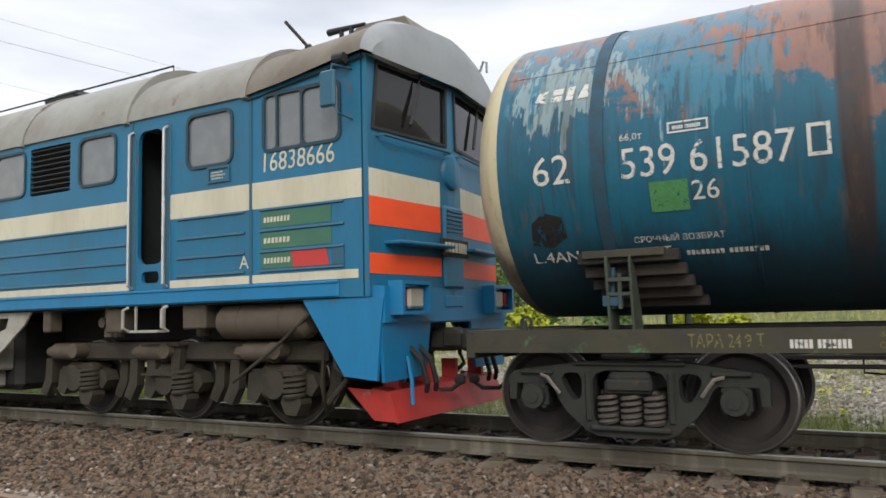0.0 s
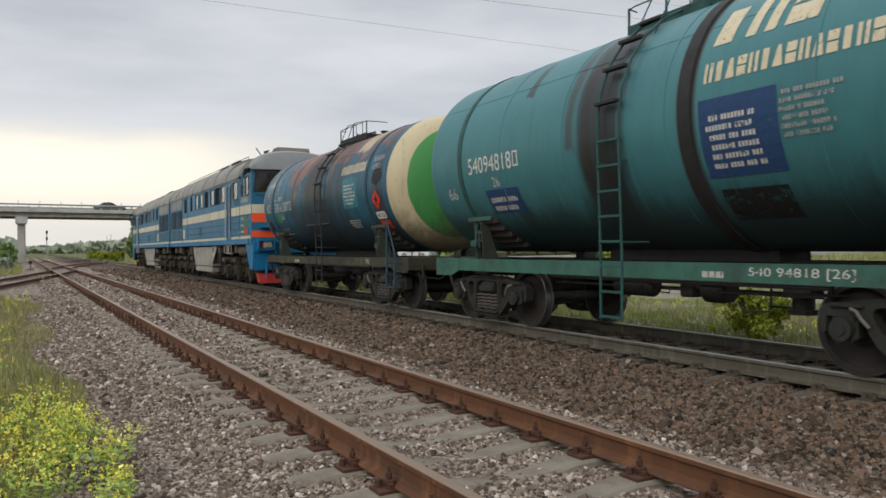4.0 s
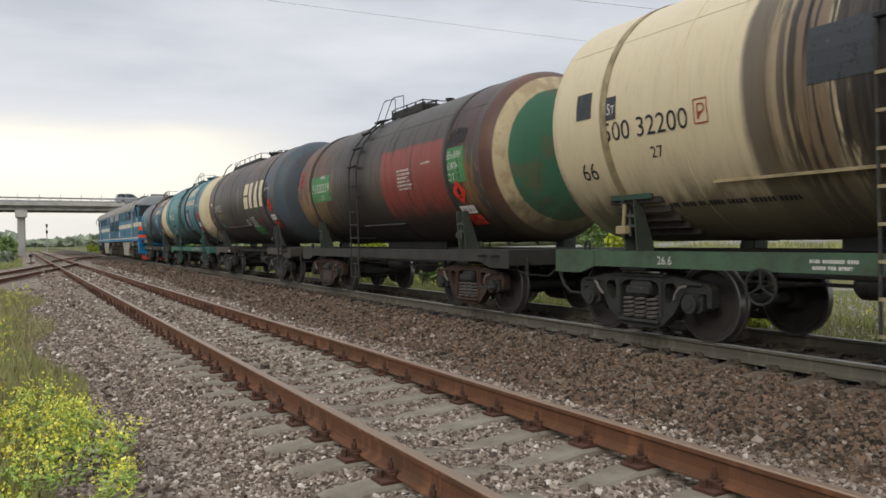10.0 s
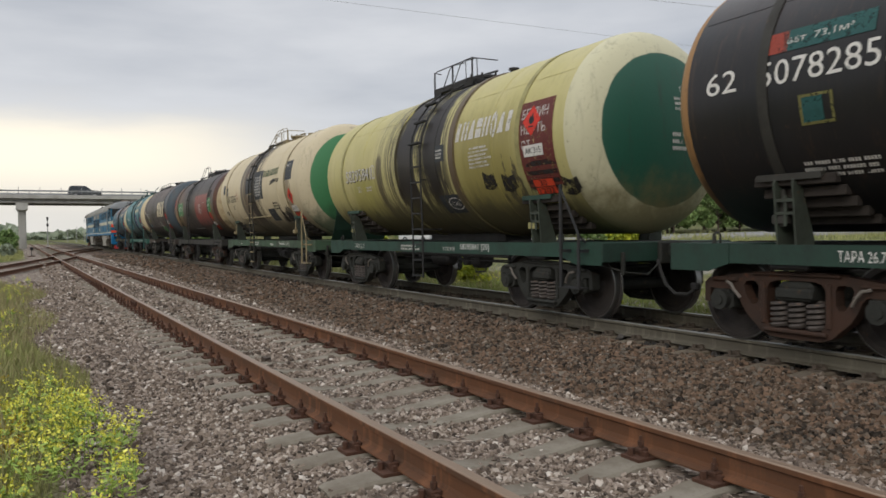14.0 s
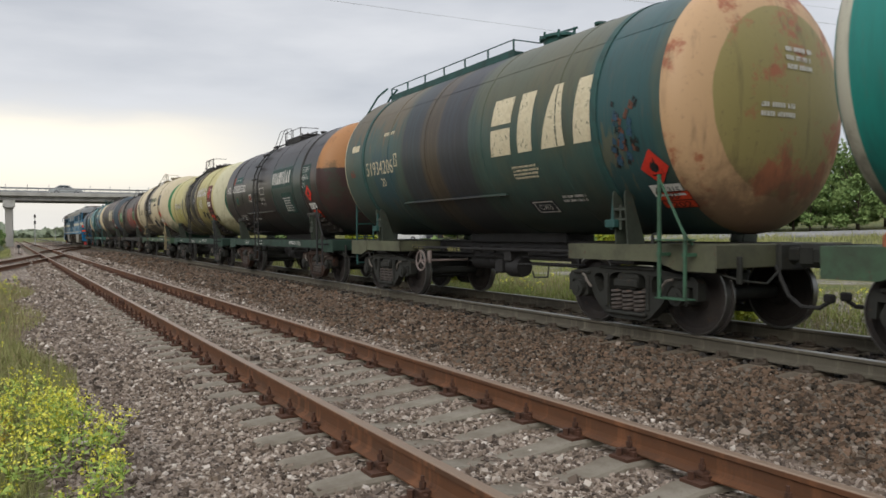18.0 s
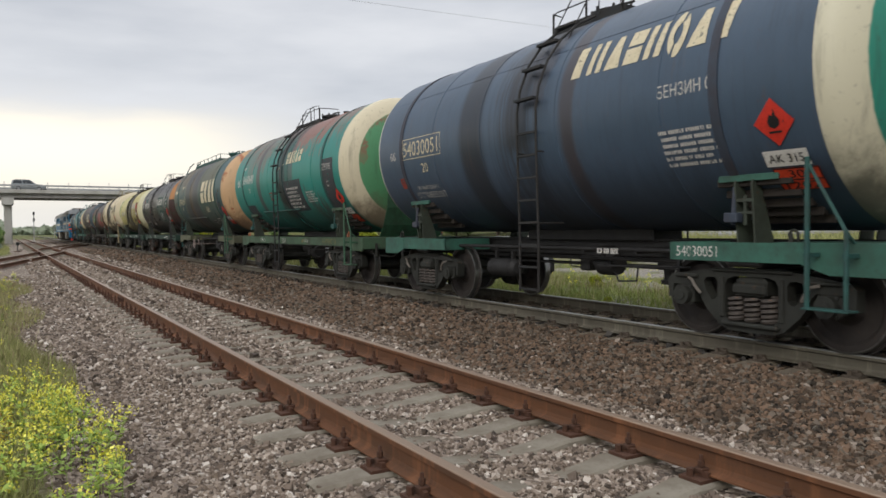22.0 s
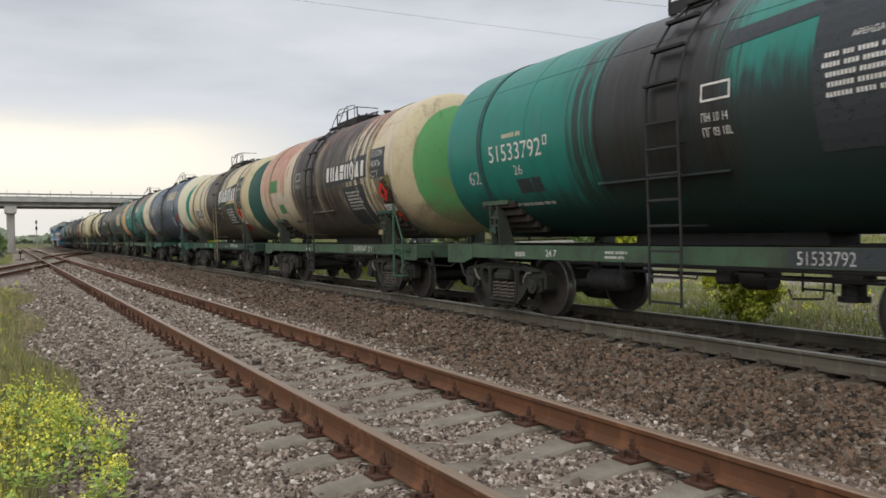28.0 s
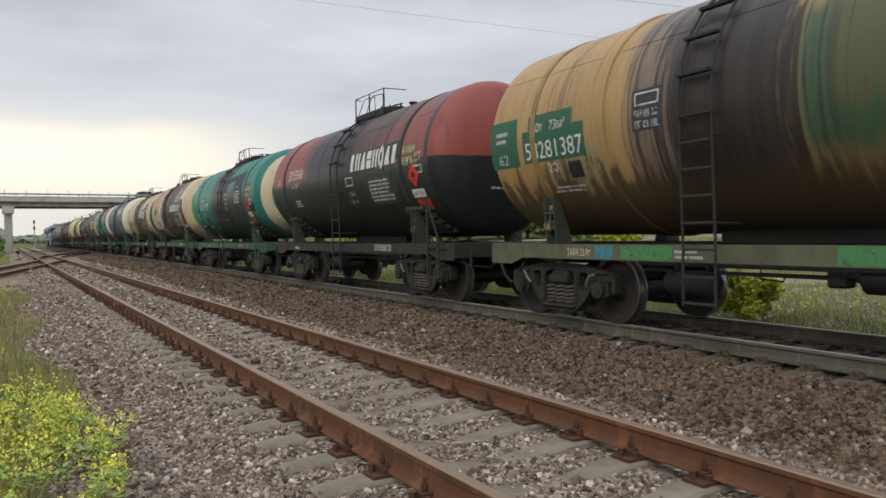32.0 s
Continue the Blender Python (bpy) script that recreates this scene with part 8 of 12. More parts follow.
def loco_kit():
    k = {"side_wall": slab_side()}
    bm = bmesh.new()
    plate_with_holes(bm, rounded(-0.40, 0.40, -0.35, 0.35, 0.13), [rounded(-0.36, 0.36, -0.31, 0.31, 0.10)[::-1]], "x", -BX - 0.018, -BX + 0.01)
    k["window_frame"] = mesh_of("window_frame", bm, L_FRAME)
    bm = bmesh.new()
    prism(bm, rounded(-0.36, 0.36, -0.31, 0.31, 0.10), "x", -BX + 0.012, -BX + 0.022)
    k["pane"] = mesh_of("pane", bm, L_PANE)
    bm = bmesh.new()
    box(bm, -0.02, 0.02, -0.45, 0.45, -0.012, 0.012)
    k["slat"] = mesh_of("slat", bm, L_SEAL)
    bm = bmesh.new()
    prism(bm, [(-BX - 0.022, -0.012), (-BX + 0.005, -0.02), (-BX + 0.005, 0.02), (-BX - 0.012, 0.012)], "y", -0.5, 0.5)
    k["ridge"] = mesh_of("ridge", bm, L_GREYBLUE)
    return k


LOCO = loco_kit()


def loco_bogie(sec, yc, flip):
    """A three-axle bogie with coil springs, cylinders and sand pipes."""
    bm = bmesh.new()
    for x in (-1.02, 1.02):
        box(bm, x - 0.11, x + 0.11, -2.55, 2.55, 0.78, 1.02, 0.03)
    for y in (-2.4, -0.93, 0.93, 2.4):
        box(bm, -1.0, 1.0, y - 0.12, y + 0.12, 0.74, 0.98, 0.03)
    b = part("bogie", bm, L_BOGIE, sec, "brown three-axle locomotive bogie", pose(0, yc, 0))
    bm = bmesh.new()
    box(bm, -0.20, 0.20, -0.28, 0.28, -0.19, 0.22, 0.05)
    rod(bm, (-0.27, 0, 0), (-0.15, 0, 0), 0.17, 16)
    prism(bm, [(-0.50, 0.10), (-0.26, 0.16), (-0.26, -0.06), (-0.46, -0.14), (-0.56, -0.02)], "x", -0.14, 0.06)
    prism(bm, [(0.50, 0.12), (0.26, 0.16), (0.26, -0.06), (0.40, -0.24), (0.54, -0.20)], "x", -0.14, 0.06)
    boxm = mesh_of("axlebox", bm, L_BOGIE, True)
    bm = bmesh.new()
    coil(bm, 0, 0, 0, 0.32, 0.125, 0.028, 5)
    spring = mesh_of("spring", bm, L_BOGIE, True)
    bm = bmesh.new()
    coil(bm, 0, 0, 0, 0.20, 0.085, 0.020, 4)
    spring2 = mesh_of("spring", bm, L_BOGIE, True)
    bm = bmesh.new()
    rod(bm, (0, -0.30, 0), (0, 0.12, 0), 0.115, 14)
    rod(bm, (0, 0.12, 0), (0, 0.26, 0), 0.07, 10)
    rod(bm, (0, -0.34, 0), (0, -0.30, 0), 0.13, 14)
    rod(bm, (-0.13, -0.42, 0.02), (0.06, -0.42, 0.02), 0.10, 12)
    cyl = mesh_of("brake_cylinder", bm, L_TANK, True)
    bm = bmesh.new()
    prism(bm, [(-0.07, 0.35), (0.07, 0.35), (0.10, 0.05), (0.20, -0.15), (0.06, -0.20), (-0.06, 0.0)], "x", -0.06, 0.06)
    hang = mesh_of("brake_hanger", bm, L_BOGIE)
    bm = bmesh.new()
    prism(bm, [(-0.08, 0.03), (0.08, 0.03), (0.15, 0.16), (0.14, 0.22), (-0.14, 0.22), (-0.15, 0.16)], "x", -0.10, 0.10)
    seat = mesh_of("spring_seat", bm, L_BOGIE)
    bm = bmesh.new()
    pipe(bm, [(-1.12, 0.0, 0.9), (-1.14, 0.02, 0.55), (-1.05, 0.06, 0.32), (-0.86, 0.16, 0.16)], 0.028, 6)
    sand = mesh_of("sand_pipe", bm, L_BOGIE, True)
    for i, y in enumerate((-1.85, 0.0, 1.85)):
        for sx in (0, 180):
            m = pose(0, y, 0, 0, 0, sx)
            put("axlebox", boxm, b, "", m @ pose(-0.99, 0, 0.525))
            put("spring", spring, b, "coiled suspension spring", m @ pose(-1.17, -0.26 * flip, 0.36))
            put("spring", spring2, b, "", m @ pose(-1.02, 0.42 * flip, 0.50))
            put("spring_seat", seat, b, "", m @ pose(-1.15, -0.26 * flip, 0.15))
            put("brake_cylinder", cyl, b, "dusty brake cylinder", m @ pose(-1.20, 0.35, 0.90))
            put("brake_hanger", hang, b, "", m @ pose(-1.10, 0.70, 0.45))
            put("brake_hanger", hang, b, "", m @ pose(-0.92, -0.72, 0.45))
        wheelset(sec, yc + y, LOCO_WHEEL, 0.525)
    for y in (-2.5, 2.5):
        for sx in (0, 180):
            put("sand_pipe", sand, b, "", pose(0, y, 0, 0, 0, sx))
    for sx in (0, 180):
        bm = bmesh.new()
        plate_with_holes(bm, [(-0.30, 0.62), (0.30, 0.62), (0.30, 1.0), (-0.34, 1.0)], [[(-0.16, 0.68), (0.14, 0.68), (0.14, 0.90), (-0.16, 0.90)][::-1]], "x", -1.24, -1.14)
        box(bm, -1.30, -1.12, -0.36, 0.34, 0.60, 0.625)
        box(bm, -1.30, -1.12, -0.36, 0.34, 0.98, 1.005)
        part("bogie_step", bm, L_BOGIE, b, "", pose(0, 0.05, 0, 0, 0, sx))
    return b


SECTIONS = []


def locomotive_section(label):
    s = thing("locomotive_section", label, "locomotive", "sections of the locomotive")
    SECTIONS.append(s)
    w1, w2 = on_both("side_wall", LOCO["side_wall"], s, "blue ribbed body side")
    mats = Matrix.Diagonal((-1, 1, 1, 1))
    for wall in (w1, w2):
        for a, b in WIN:
            put("window_frame", LOCO["window_frame"], wall, "", Matrix.Translation((0, (a + b) / 2, 3.49)))
            put("pane", LOCO["pane"], wall, "dusty window pane", Matrix.Translation((0, (a + b) / 2, 3.49)))
        for a, b in DARKWIN:
            for i in range(9):
                put("slat", LOCO["slat"], wall, "", pose(-BX + 0.03, (a + b) / 2, 3.18 + 0.075 * i, 0, 35, 0) @ Matrix.Diagonal((1.4, (b - a) / 0.9, 1, 1)))
        # cream bands, ribs and seams
        for y0, y1, z0, z1, mt, nm, lb in ((-8.66, -5.68, 2.56, 2.87, L_CREAM, "band", "cream waist band"), (-5.04, 5.0, 2.56, 2.87, L_CREAM, "band", "cream waist band"), (-8.60, -5.68, 1.70, 1.795, L_CREAM, "band", "cream lower band"), (-5.04, TAIL_Y, 1.70, 1.795, L_CREAM, "band", "cream lower band")):
            bm = bmesh.new()
            box(bm, -BX - 0.005, -BX + 0.01, y0, y1, z0, z1)
            part(nm, bm, mt, wall, lb)
        for y0, y1 in ((-8.42, -7.22), (-6.98, -5.86), (-4.90, -0.10), (0.75, 3.6)):
            for z in (2.545, 2.30, 2.06, 1.84):
                put("ridge", LOCO["ridge"], wall, "", Matrix.Translation((0, (y0 + y1) / 2, z)) @ Matrix.Diagonal((1, y1 - y0, 1, 1)))
        for y in (-7.08, -5.0, 3.62, 4.98):
            bm = bmesh.new()
            box(bm, -BX - 0.012, -BX + 0.01, y - 0.02, y + 0.02, 1.55, 3.90)
            part("seam_strip", bm, L_GREYBLUE, wall)
        bm = bmesh.new()
        box(bm, -BX - 0.035, -BX + 0.01, -8.35, TAIL_Y, 1.50, 1.69, 0.02)
        box(bm, -BX - 0.05, -BX + 0.01, -8.35, TAIL_Y, 1.655, 1.685, 0.006)
        part("solebar", bm, L_BLUE2, wall, "bright blue sole bar")
        # radiator louvres at the tail
        for y0, y1 in ((5.15, 6.75), (6.95, 8.5)):
            bm = bmesh.new()
            box(bm, -BX - 0.01, -BX + 0.01, y0, y1, 2.42, 3.34)
            lou = part("radiator_shutter", bm, L_SEAL, wall, "dark radiator shutter")
            for i in range(10):
                put("slat", LOCO["slat"], lou, "", pose(-BX - 0.02, (y0 + y1) / 2, 2.47 + 0.09 * i, 0, 40, 0) @ Matrix.Diagonal((1.6, (y1 - y0) / 0.95, 1, 1)), L_GREYBLUE)
            bm = bmesh.new()
            box(bm, -BX - 0.012, -BX + 0.01, y0, y1, 3.42, 3.88, 0.01)
            part("upper_panel", bm, L_ROOF, wall, "pale grey panel")
            for j in range(3):
                bm = bmesh.new()
                box(bm, -BX - 0.014, -BX + 0.01, y0 + j * (y1 - y0) / 3 + 0.03, y0 + (j + 1) * (y1 - y0) / 3 - 0.03, 1.82, 2.36, 0.012)
                part("lower_panel", bm, L_GREYBLUE, wall)
        # open doorway: jambs, handrails, a dark inner door leaf
        for y in (-5.68, -5.03):
            bm = bmesh.new()
            pipe(bm, [(-BX - 0.01, y, 1.72), (-BX - 0.07, y, 1.76), (-BX - 0.07, y, 3.72), (-BX - 0.01, y, 3.76)], 0.022, 8)
            part("handrail", bm, L_CHROME, wall, "bright door handrail")
            bm = bmesh.new()
            box(bm, -BX - 0.012, -BX + 0.01, y - 0.05, y + 0.05, 1.70, 3.80, 0.008)
            part("door_post", bm, L_GREYBLUE, wall)
        bm = bmesh.new()
        plate_with_holes(bm, rounded(-5.66, -5.06, 1.95, 3.80, 0.08), [rounded(-5.5, -5.22, 3.05, 3.6, 0.06)[::-1]], "x", -1.05, -1.01)
        part("inner_door", bm, L_DARK, wall, "dark inner door leaf")
        # boarding steps below the door
        bm = bmesh.new()
        pipe(bm, [(-BX - 0.02, -5.70, 1.48), (-BX - 0.10, -5.70, 1.44), (-BX - 0.10, -5.70, 1.22), (-BX - 0.02, -5.70, 1.18)], 0.022, 6)
        pipe(bm, [(-BX - 0.02, -4.98, 1.48), (-BX - 0.10, -4.98, 1.44), (-BX - 0.10, -4.98, 1.22), (-BX - 0.02, -4.98, 1.18)], 0.022, 6)
        pipe(bm, [(-BX + 0.02, -5.60, 1.50), (-BX + 0.02, -5.60, 1.17), (-BX + 0.02, -5.08, 1.17), (-BX + 0.02, -5.08, 1.50)], 0.022, 6)
        box(bm, -BX - 0.08, -BX + 0.1, -5.60, -5.08, 1.16, 1.19)
        part("boarding_step", bm, L_WHITEBOX, wall, "pale boarding step")
        # cab side window: three panes in a dark frame
        bm = bmesh.new()
        plate_with_holes(bm, rounded(-8.40, -7.26, 3.20, 3.90, 0.10), [rounded(-8.36, -7.86, 3.24, 3.86, 0.08)[::-1], rounded(-7.83, -7.50, 3.24, 3.86, 0.03)[::-1], rounded(-7.47, -7.30, 3.24, 3.86, 0.05)[::-1]], "x", -BX - 0.015, -BX + 0.012)
        cw = part("cab_window", bm, L_FRAME, wall, "three-part cab side window")
        for a, b in ((-8.36, -7.86), (-7.83, -7.50), (-7.47, -7.30)):
            bm = bmesh.new()
            box(bm, -BX + 0.014, -BX + 0.024, a - 0.01, b + 0.01, 3.23, 3.87)
            part("pane", bm, L_PANE, cw)
        bm = bmesh.new()
        plate_with_holes(bm, [(-6.75, 2.94), (-6.38, 2.94), (-6.38, 3.14), (-6.75, 3.14)], [[(-6.72, 2.97), (-6.41, 2.97), (-6.41, 3.11), (-6.72, 3.11)][::-1]], "x", -BX - 0.02, -BX + 0.005)
        pl = part("builder_plate", bm, L_GREYBLUE, wall, "cast plate with worn lettering")
        Flat().bars(0, 0, 0.26, 0.11, 3, 7).on_side("lettering", -BX - 0.004, -6.43 - SET, 2.985, L_CREAM, pl)
        # small louvre and grilles low on the side
        for y, z, hh in ((0.35, 2.15, 0.42), (4.55, 2.1, 0.45)):
            bm = bmesh.new()
            box(bm, -BX - 0.018, -BX + 0.01, y - 0.24, y + 0.24, z - hh / 2, z + hh / 2, 0.015)
            for i in range(5):
                box(bm, -BX - 0.03, -BX, y - 0.18, y + 0.18, z - hh / 2 + 0.06 + 0.07 * i, z - hh / 2 + 0.085 + 0.07 * i)
            part("vent", bm, L_CREAM if y > 4 else L_GREYBLUE, wall)
        # rear-view mirror by the cab
        bm = bmesh.new()
        box(bm, -BX - 0.26, -BX - 0.20, -8.50, -8.30, 3.52, 3.92, 0.02)
        pipe(bm, [(-BX, -8.55, 3.98), (-BX - 0.22, -8.45, 3.98), (-BX - 0.23, -8.42, 3.85)], 0.015, 6)
        pipe(bm, [(-BX, -8.55, 3.42), (-BX - 0.2, -8.5, 3.45), (-BX - 0.22, -8.46, 3.56)], 0.012, 6)
        part("mirror", bm, L_GREYBLUE, wall, "folding cab mirror")
        bm = bmesh.new()
        rod(bm, (-BX - 0.14, -8.42, 4.06), (-BX - 0.14, -8.56, 4.06), 0.06, 10)
        rod(bm, (-BX - 0.14, -8.5, 4.06), (-BX + 0.02, -8.5, 4.0), 0.02, 6)
        part("side_lamp", bm, L_SEAL, wall)
    # lettering panels on the near side only where the clip shows them
    for i, (z, c, y1) in enumerate(((2.42, 5, -8.25), (2.18, 4, -8.25), (1.95, 5, -7.95))):
        bm = bmesh.new()
        box(bm, -BX - 0.006, -BX + 0.01, y1, -7.24, z - 0.09, z + 0.09)
        p = part("label_panel", bm, L_GREENP, w1, "green company label")
        Flat().blocks(0, 0, 0.40, 0.06, c + 3, 0.1).on_side("emblem", -BX - 0.006, -7.28 - SET, z - 0.03, L_CREAM, p, "cream words as plain blocks")
    bm = bmesh.new()
    prism(bm, [(-7.72, 1.86), (-8.22, 1.86), (-8.18, 2.04), (-7.68, 2.04)], "x", -BX - 0.009, -BX + 0.01)
    part("label_panel", bm, L_REDP, w1, "red company label")
    bm = bmesh.new()
    box(bm, -BX - 0.014, -BX + 0.01, -8.42, -8.26, 1.86, 2.04)
    part("vent", bm, L_GREYBLUE, w1)
    Flat().text("16838666", 0, 0, 0.22, 1.02, 0.05).on_side("lettering", -BX, -7.28 - SET, 2.98, L_CREAM, w1, "cream running number", 0.006)
    Flat().text("A", 0, 0, 0.15).on_side("lettering", -BX, -6.9 - SET, 1.88, L_CREAM, w1, "cream letter", 0.006)
    # floor, tail wall, inner bulkhead
    bm = bmesh.new()
    box(bm, -BX + 0.06, BX - 0.06, END_Y + 0.1, TAIL_Y - 0.02, 1.48, 1.62)
    part("floor", bm, L_DARK, s)
    bm = bmesh.new()
    box(bm, -BX + 0.06, BX - 0.06, TAIL_Y - 0.06, TAIL_Y - 0.01, 1.62, 3.92)
    part("tail_wall", bm, L_GREYBLUE, s)
    bm = bmesh.new()
    box(bm, -0.6, 0.6, TAIL_Y - 0.02, 9.06, 1.35, 3.5, 0.05)
    part("gangway", bm, L_SEAL, s, "black gangway bellows")
    for y in (-4.85, -6.9):
        bm = bmesh.new()
        box(bm, -BX + 0.06, BX - 0.06, y - 0.02, y + 0.02, 1.6, 4.0)
        part("bulkhead", bm, L_DARK, s)
    # roof: plain vault with bands
    bm = bmesh.new()
    outl = arc_outline(BZ1, 0.88, 1.57)
    prism(bm, outl + [(1.50, BZ1 - 0.02), (-1.50, BZ1 - 0.02)], "y", -7.0, -4.9)
    prism(bm, arc_outline(BZ1, 1.0, 1.572) + [(1.50, BZ1 - 0.02), (-1.50, BZ1 - 0.02)], "y", -4.9, TAIL_Y)
    roof = part("roof", bm, L_ROOF, s, "pale grey vaulted roof", None, True)
    for y in (-7.0, -4.9, -2.6, -0.3, 2.1, 3.62, 4.98, 6.85):
        bm = bmesh.new()
        prism(bm, arc_outline(BZ1 - 0.02, 0.915 if y < -5 else 1.035, 1.60) + [(1.5, BZ1 - 0.05), (-1.5, BZ1 - 0.05)], "y", y - 0.045, y + 0.045)
        part("roof_band", bm, L_ROOF, roof, "", None, True)
    bm = bmesh.new()
    pipe(bm, [(-0.62, -4.7, 4.82), (-0.62, -4.7, 4.99), (-0.62, 8.4, 4.99), (-0.62, 8.4, 4.82)], 0.014, 6)
    part("roof_rail", bm, L_SEAL, roof)
    for y, l, x, h in ((1.1, 0.75, 0.0, 0.20), (-2.0, 0.42, -0.2, 0.14), (6.0, 0.9, 0, 0.12), (7.6, 0.7, 0, 0.14)):
        bm = bmesh.new()
        box(bm, x - 0.42, x + 0.42, y - l, y + l, 4.82, 4.90 + h, 0.06)
        box(bm, x - 0.3, x + 0.3, y - l * 0.7, y + l * 0.7, 4.84, 4.96 + h, 0.03)
        part("roof_hatch", bm, L_SEAL if l < 0.8 else L_CABROOF, roof, "dark roof housing")
    # cab roof: wide hood rising to a peaked front
    bm = bmesh.new()
    n = 24
    rings = []
    for y, z0, rise, half in ((-7.02, BZ1 + 0.0, 0.80, 1.585), (-7.6, BZ1 + 0.06, 0.74, 1.60), (-8.3, BZ1 + 0.17, 0.64, 1.61), (-8.72, BZ1 + 0.22, 0.62, 1.61)):
        rings.append([bm.verts.new((x, y, z)) for x, z in arc_outline(z0, rise, half)])
    for a, b in zip(rings, rings[1:]):
        for i in range(n):
            bm.faces.new((a[i], a[i + 1], b[i + 1], b[i]))
    bm.faces.new([*rings[0], ])
    bm.faces.new([*rings[-1]][::-1])
    low = [bm.verts.new((v.co.x * 0.99, v.co.y, v.co.z - 0.06)) for v in (rings[0][0], rings[0][-1], rings[-1][-1], rings[-1][0])]
    bm.faces.new(low)
    bmesh.ops.recalc_face_normals(bm, faces=bm.faces)
    croof = part("cab_roof", bm, L_CABROOF, s, "brown-stained cab roof", None, True)
    bm = bmesh.new()
    rings = []
    for y, z0, rise, half in ((-8.715, BZ1 + 0.225, 0.625, 1.62), (-8.78, BZ1 + 0.20, 0.58, 1.62), (-8.86, BZ1 + 0.16, 0.40, 1.60)):
        rings.append([bm.verts.new((x, y - (0.17 * (1 - abs(x) / 1.62) if y < -8.75 else 0), z)) for x, z in arc_outline(z0, rise, half)])
    for a, b in zip(rings, rings[1:]):
        for i in range(n):
            bm.faces.new((a[i], a[i + 1], b[i + 1], b[i]))
    bm.faces.new([bm.verts.new((v.co.x, v.co.y, v.co.z - 0.03)) for v in (rings[0][0], rings[-1][0], rings[-1][8], rings[-1][16], rings[-1][-1], rings[0][-1])])
    face = [bm.verts.new((v.co.x, v.co.y, BZ1 + 0.15)) for v in rings[-1]]
    for i in range(n):
        bm.faces.new((rings[-1][i], rings[-1][i + 1], face[i + 1], face[i]))
    bmesh.ops.recalc_face_normals(bm, faces=bm.faces)
    part("cab_brow", bm, L_CABFRONT, croof, "grey rounded cab brow", None, True)
    bm = bmesh.new()
    prism(bm, [(-8.75, 4.70), (-8.62, 4.90), (-8.0, 4.92), (-7.5, 4.72)], "x", -0.55, 0.55)
    part("roof_fairing", bm, L_CABROOF, croof, "low roof fairing")
    bm = bmesh.new()
    rod(bm, (-0.75, -7.40, 4.60), (-0.95, -7.10, 5.02), 0.022, 6)
    rod(bm, (-0.72, -7.45, 4.5), (-0.80, -7.33, 4.70), 0.05, 8)
    part("aerial", bm, L_SEAL, croof, "slanting whip aerial")
    bm = bmesh.new()
    for y in (-7.85, -8.0):
        rod(bm, (-0.78, y, 4.55), (-0.78, y, 4.80), 0.03, 8)
    rod(bm, (-0.78, -7.65, 4.81), (-0.78, -8.2, 4.81), 0.045, 10, 0.02)
    part("horn", bm, L_SEAL, croof, "air horn pair")
    bm = bmesh.new()
    pipe(bm, [(0.9, -8.9, 4.55), (0.9, -8.95, 4.68), (0.9, -9.0, 4.66), (0.9, -9.0, 4.52)], 0.018, 6)
    part("lifting_lug", bm, L_CABFRONT, croof)
    # cab front
    bm = bmesh.new()
    FY = END_Y - 0.06
    wl = [(-1.46, 3.32), (-0.13, 3.34), (-0.11, 4.05), (-1.38, 4.05)]
    wr = [(-a, b) for a, b in wl]
    plate_with_holes(bm, [(-BX, BZ0), (0, BZ0), (BX, BZ0), (BX, BZ1 + 0.20), (0, BZ1 + 0.20), (-BX, BZ1 + 0.20)], [wl[::-1], wr], "y", FY, FY + 0.06)
    front = part("cab_front", bm, L_BLUE, s, "blue flat cab front")
    for pts in (wl, wr):
        cx, cz = sum(a for a, _ in pts) / 4, sum(b for _, b in pts) / 4
        bm = bmesh.new()
        prism(bm, [(cx + (a - cx) * 1.01, cz + (b - cz) * 1.01) for a, b in pts], "y", FY + 0.02, FY + 0.03)
        wn = part("windscreen", bm, L_PANE_DARK, front, "dark windscreen")
        bm = bmesh.new()
        big = [(cx + (a - cx) * 1.035, cz + (b - cz) * 1.06) for a, b in pts]
        small = [(cx + (a - cx) * 0.975, cz + (b - cz) * 0.96) for a, b in pts]
        plate_with_holes(bm, big, [small[::-1]], "y", FY - 0.02, FY + 0.005)
        part("windscreen_seal", bm, L_SEAL, wn)
        bm = bmesh.new()
        rod(bm, (cx + 0.15, FY - 0.03, 4.10), (cx - 0.08, FY - 0.04, 3.55), 0.012, 5)
        rod(bm, (cx + 0.10, FY - 0.035, 3.95), (cx - 0.08, FY - 0.04, 3.45), 0.022, 5)
        part("wiper", bm, L_SEAL, wn)
        bm = bmesh.new()
        x0, x1 = cx - 0.62, cx + 0.62
        pipe(bm, [(x0, FY, 3.24), (x0, FY - 0.09, 3.24), (x1, FY - 0.09, 3.24), (x1, FY, 3.24)], 0.02, 6)
        part("handrail", bm, L_GREYBLUE, front)
        bm = bmesh.new()
        box(bm, x0 + 0.1, x1 - 0.1, FY - 0.20, FY + 0.01, 2.06, 2.10, 0.01)
        part("footboard", bm, L_BLUE, front)
    for z0, z1, nm, mt in ((2.57, 2.87, "band", L_CREAM), (2.26, 2.57, "warning_band", L_ORANGE), (1.74, 1.96, "warning_band", L_ORANGE)):
        for x0, x1 in ((-BX + 0.01, -0.26), (0.26, BX - 0.01)):
            bm = bmesh.new()
            box(bm, x0, x1, FY - 0.006, FY + 0.01, z0, z1)
            part(nm, bm, mt, front, "cream band" if mt is L_CREAM else "orange-red warning band")
    bm = bmesh.new()
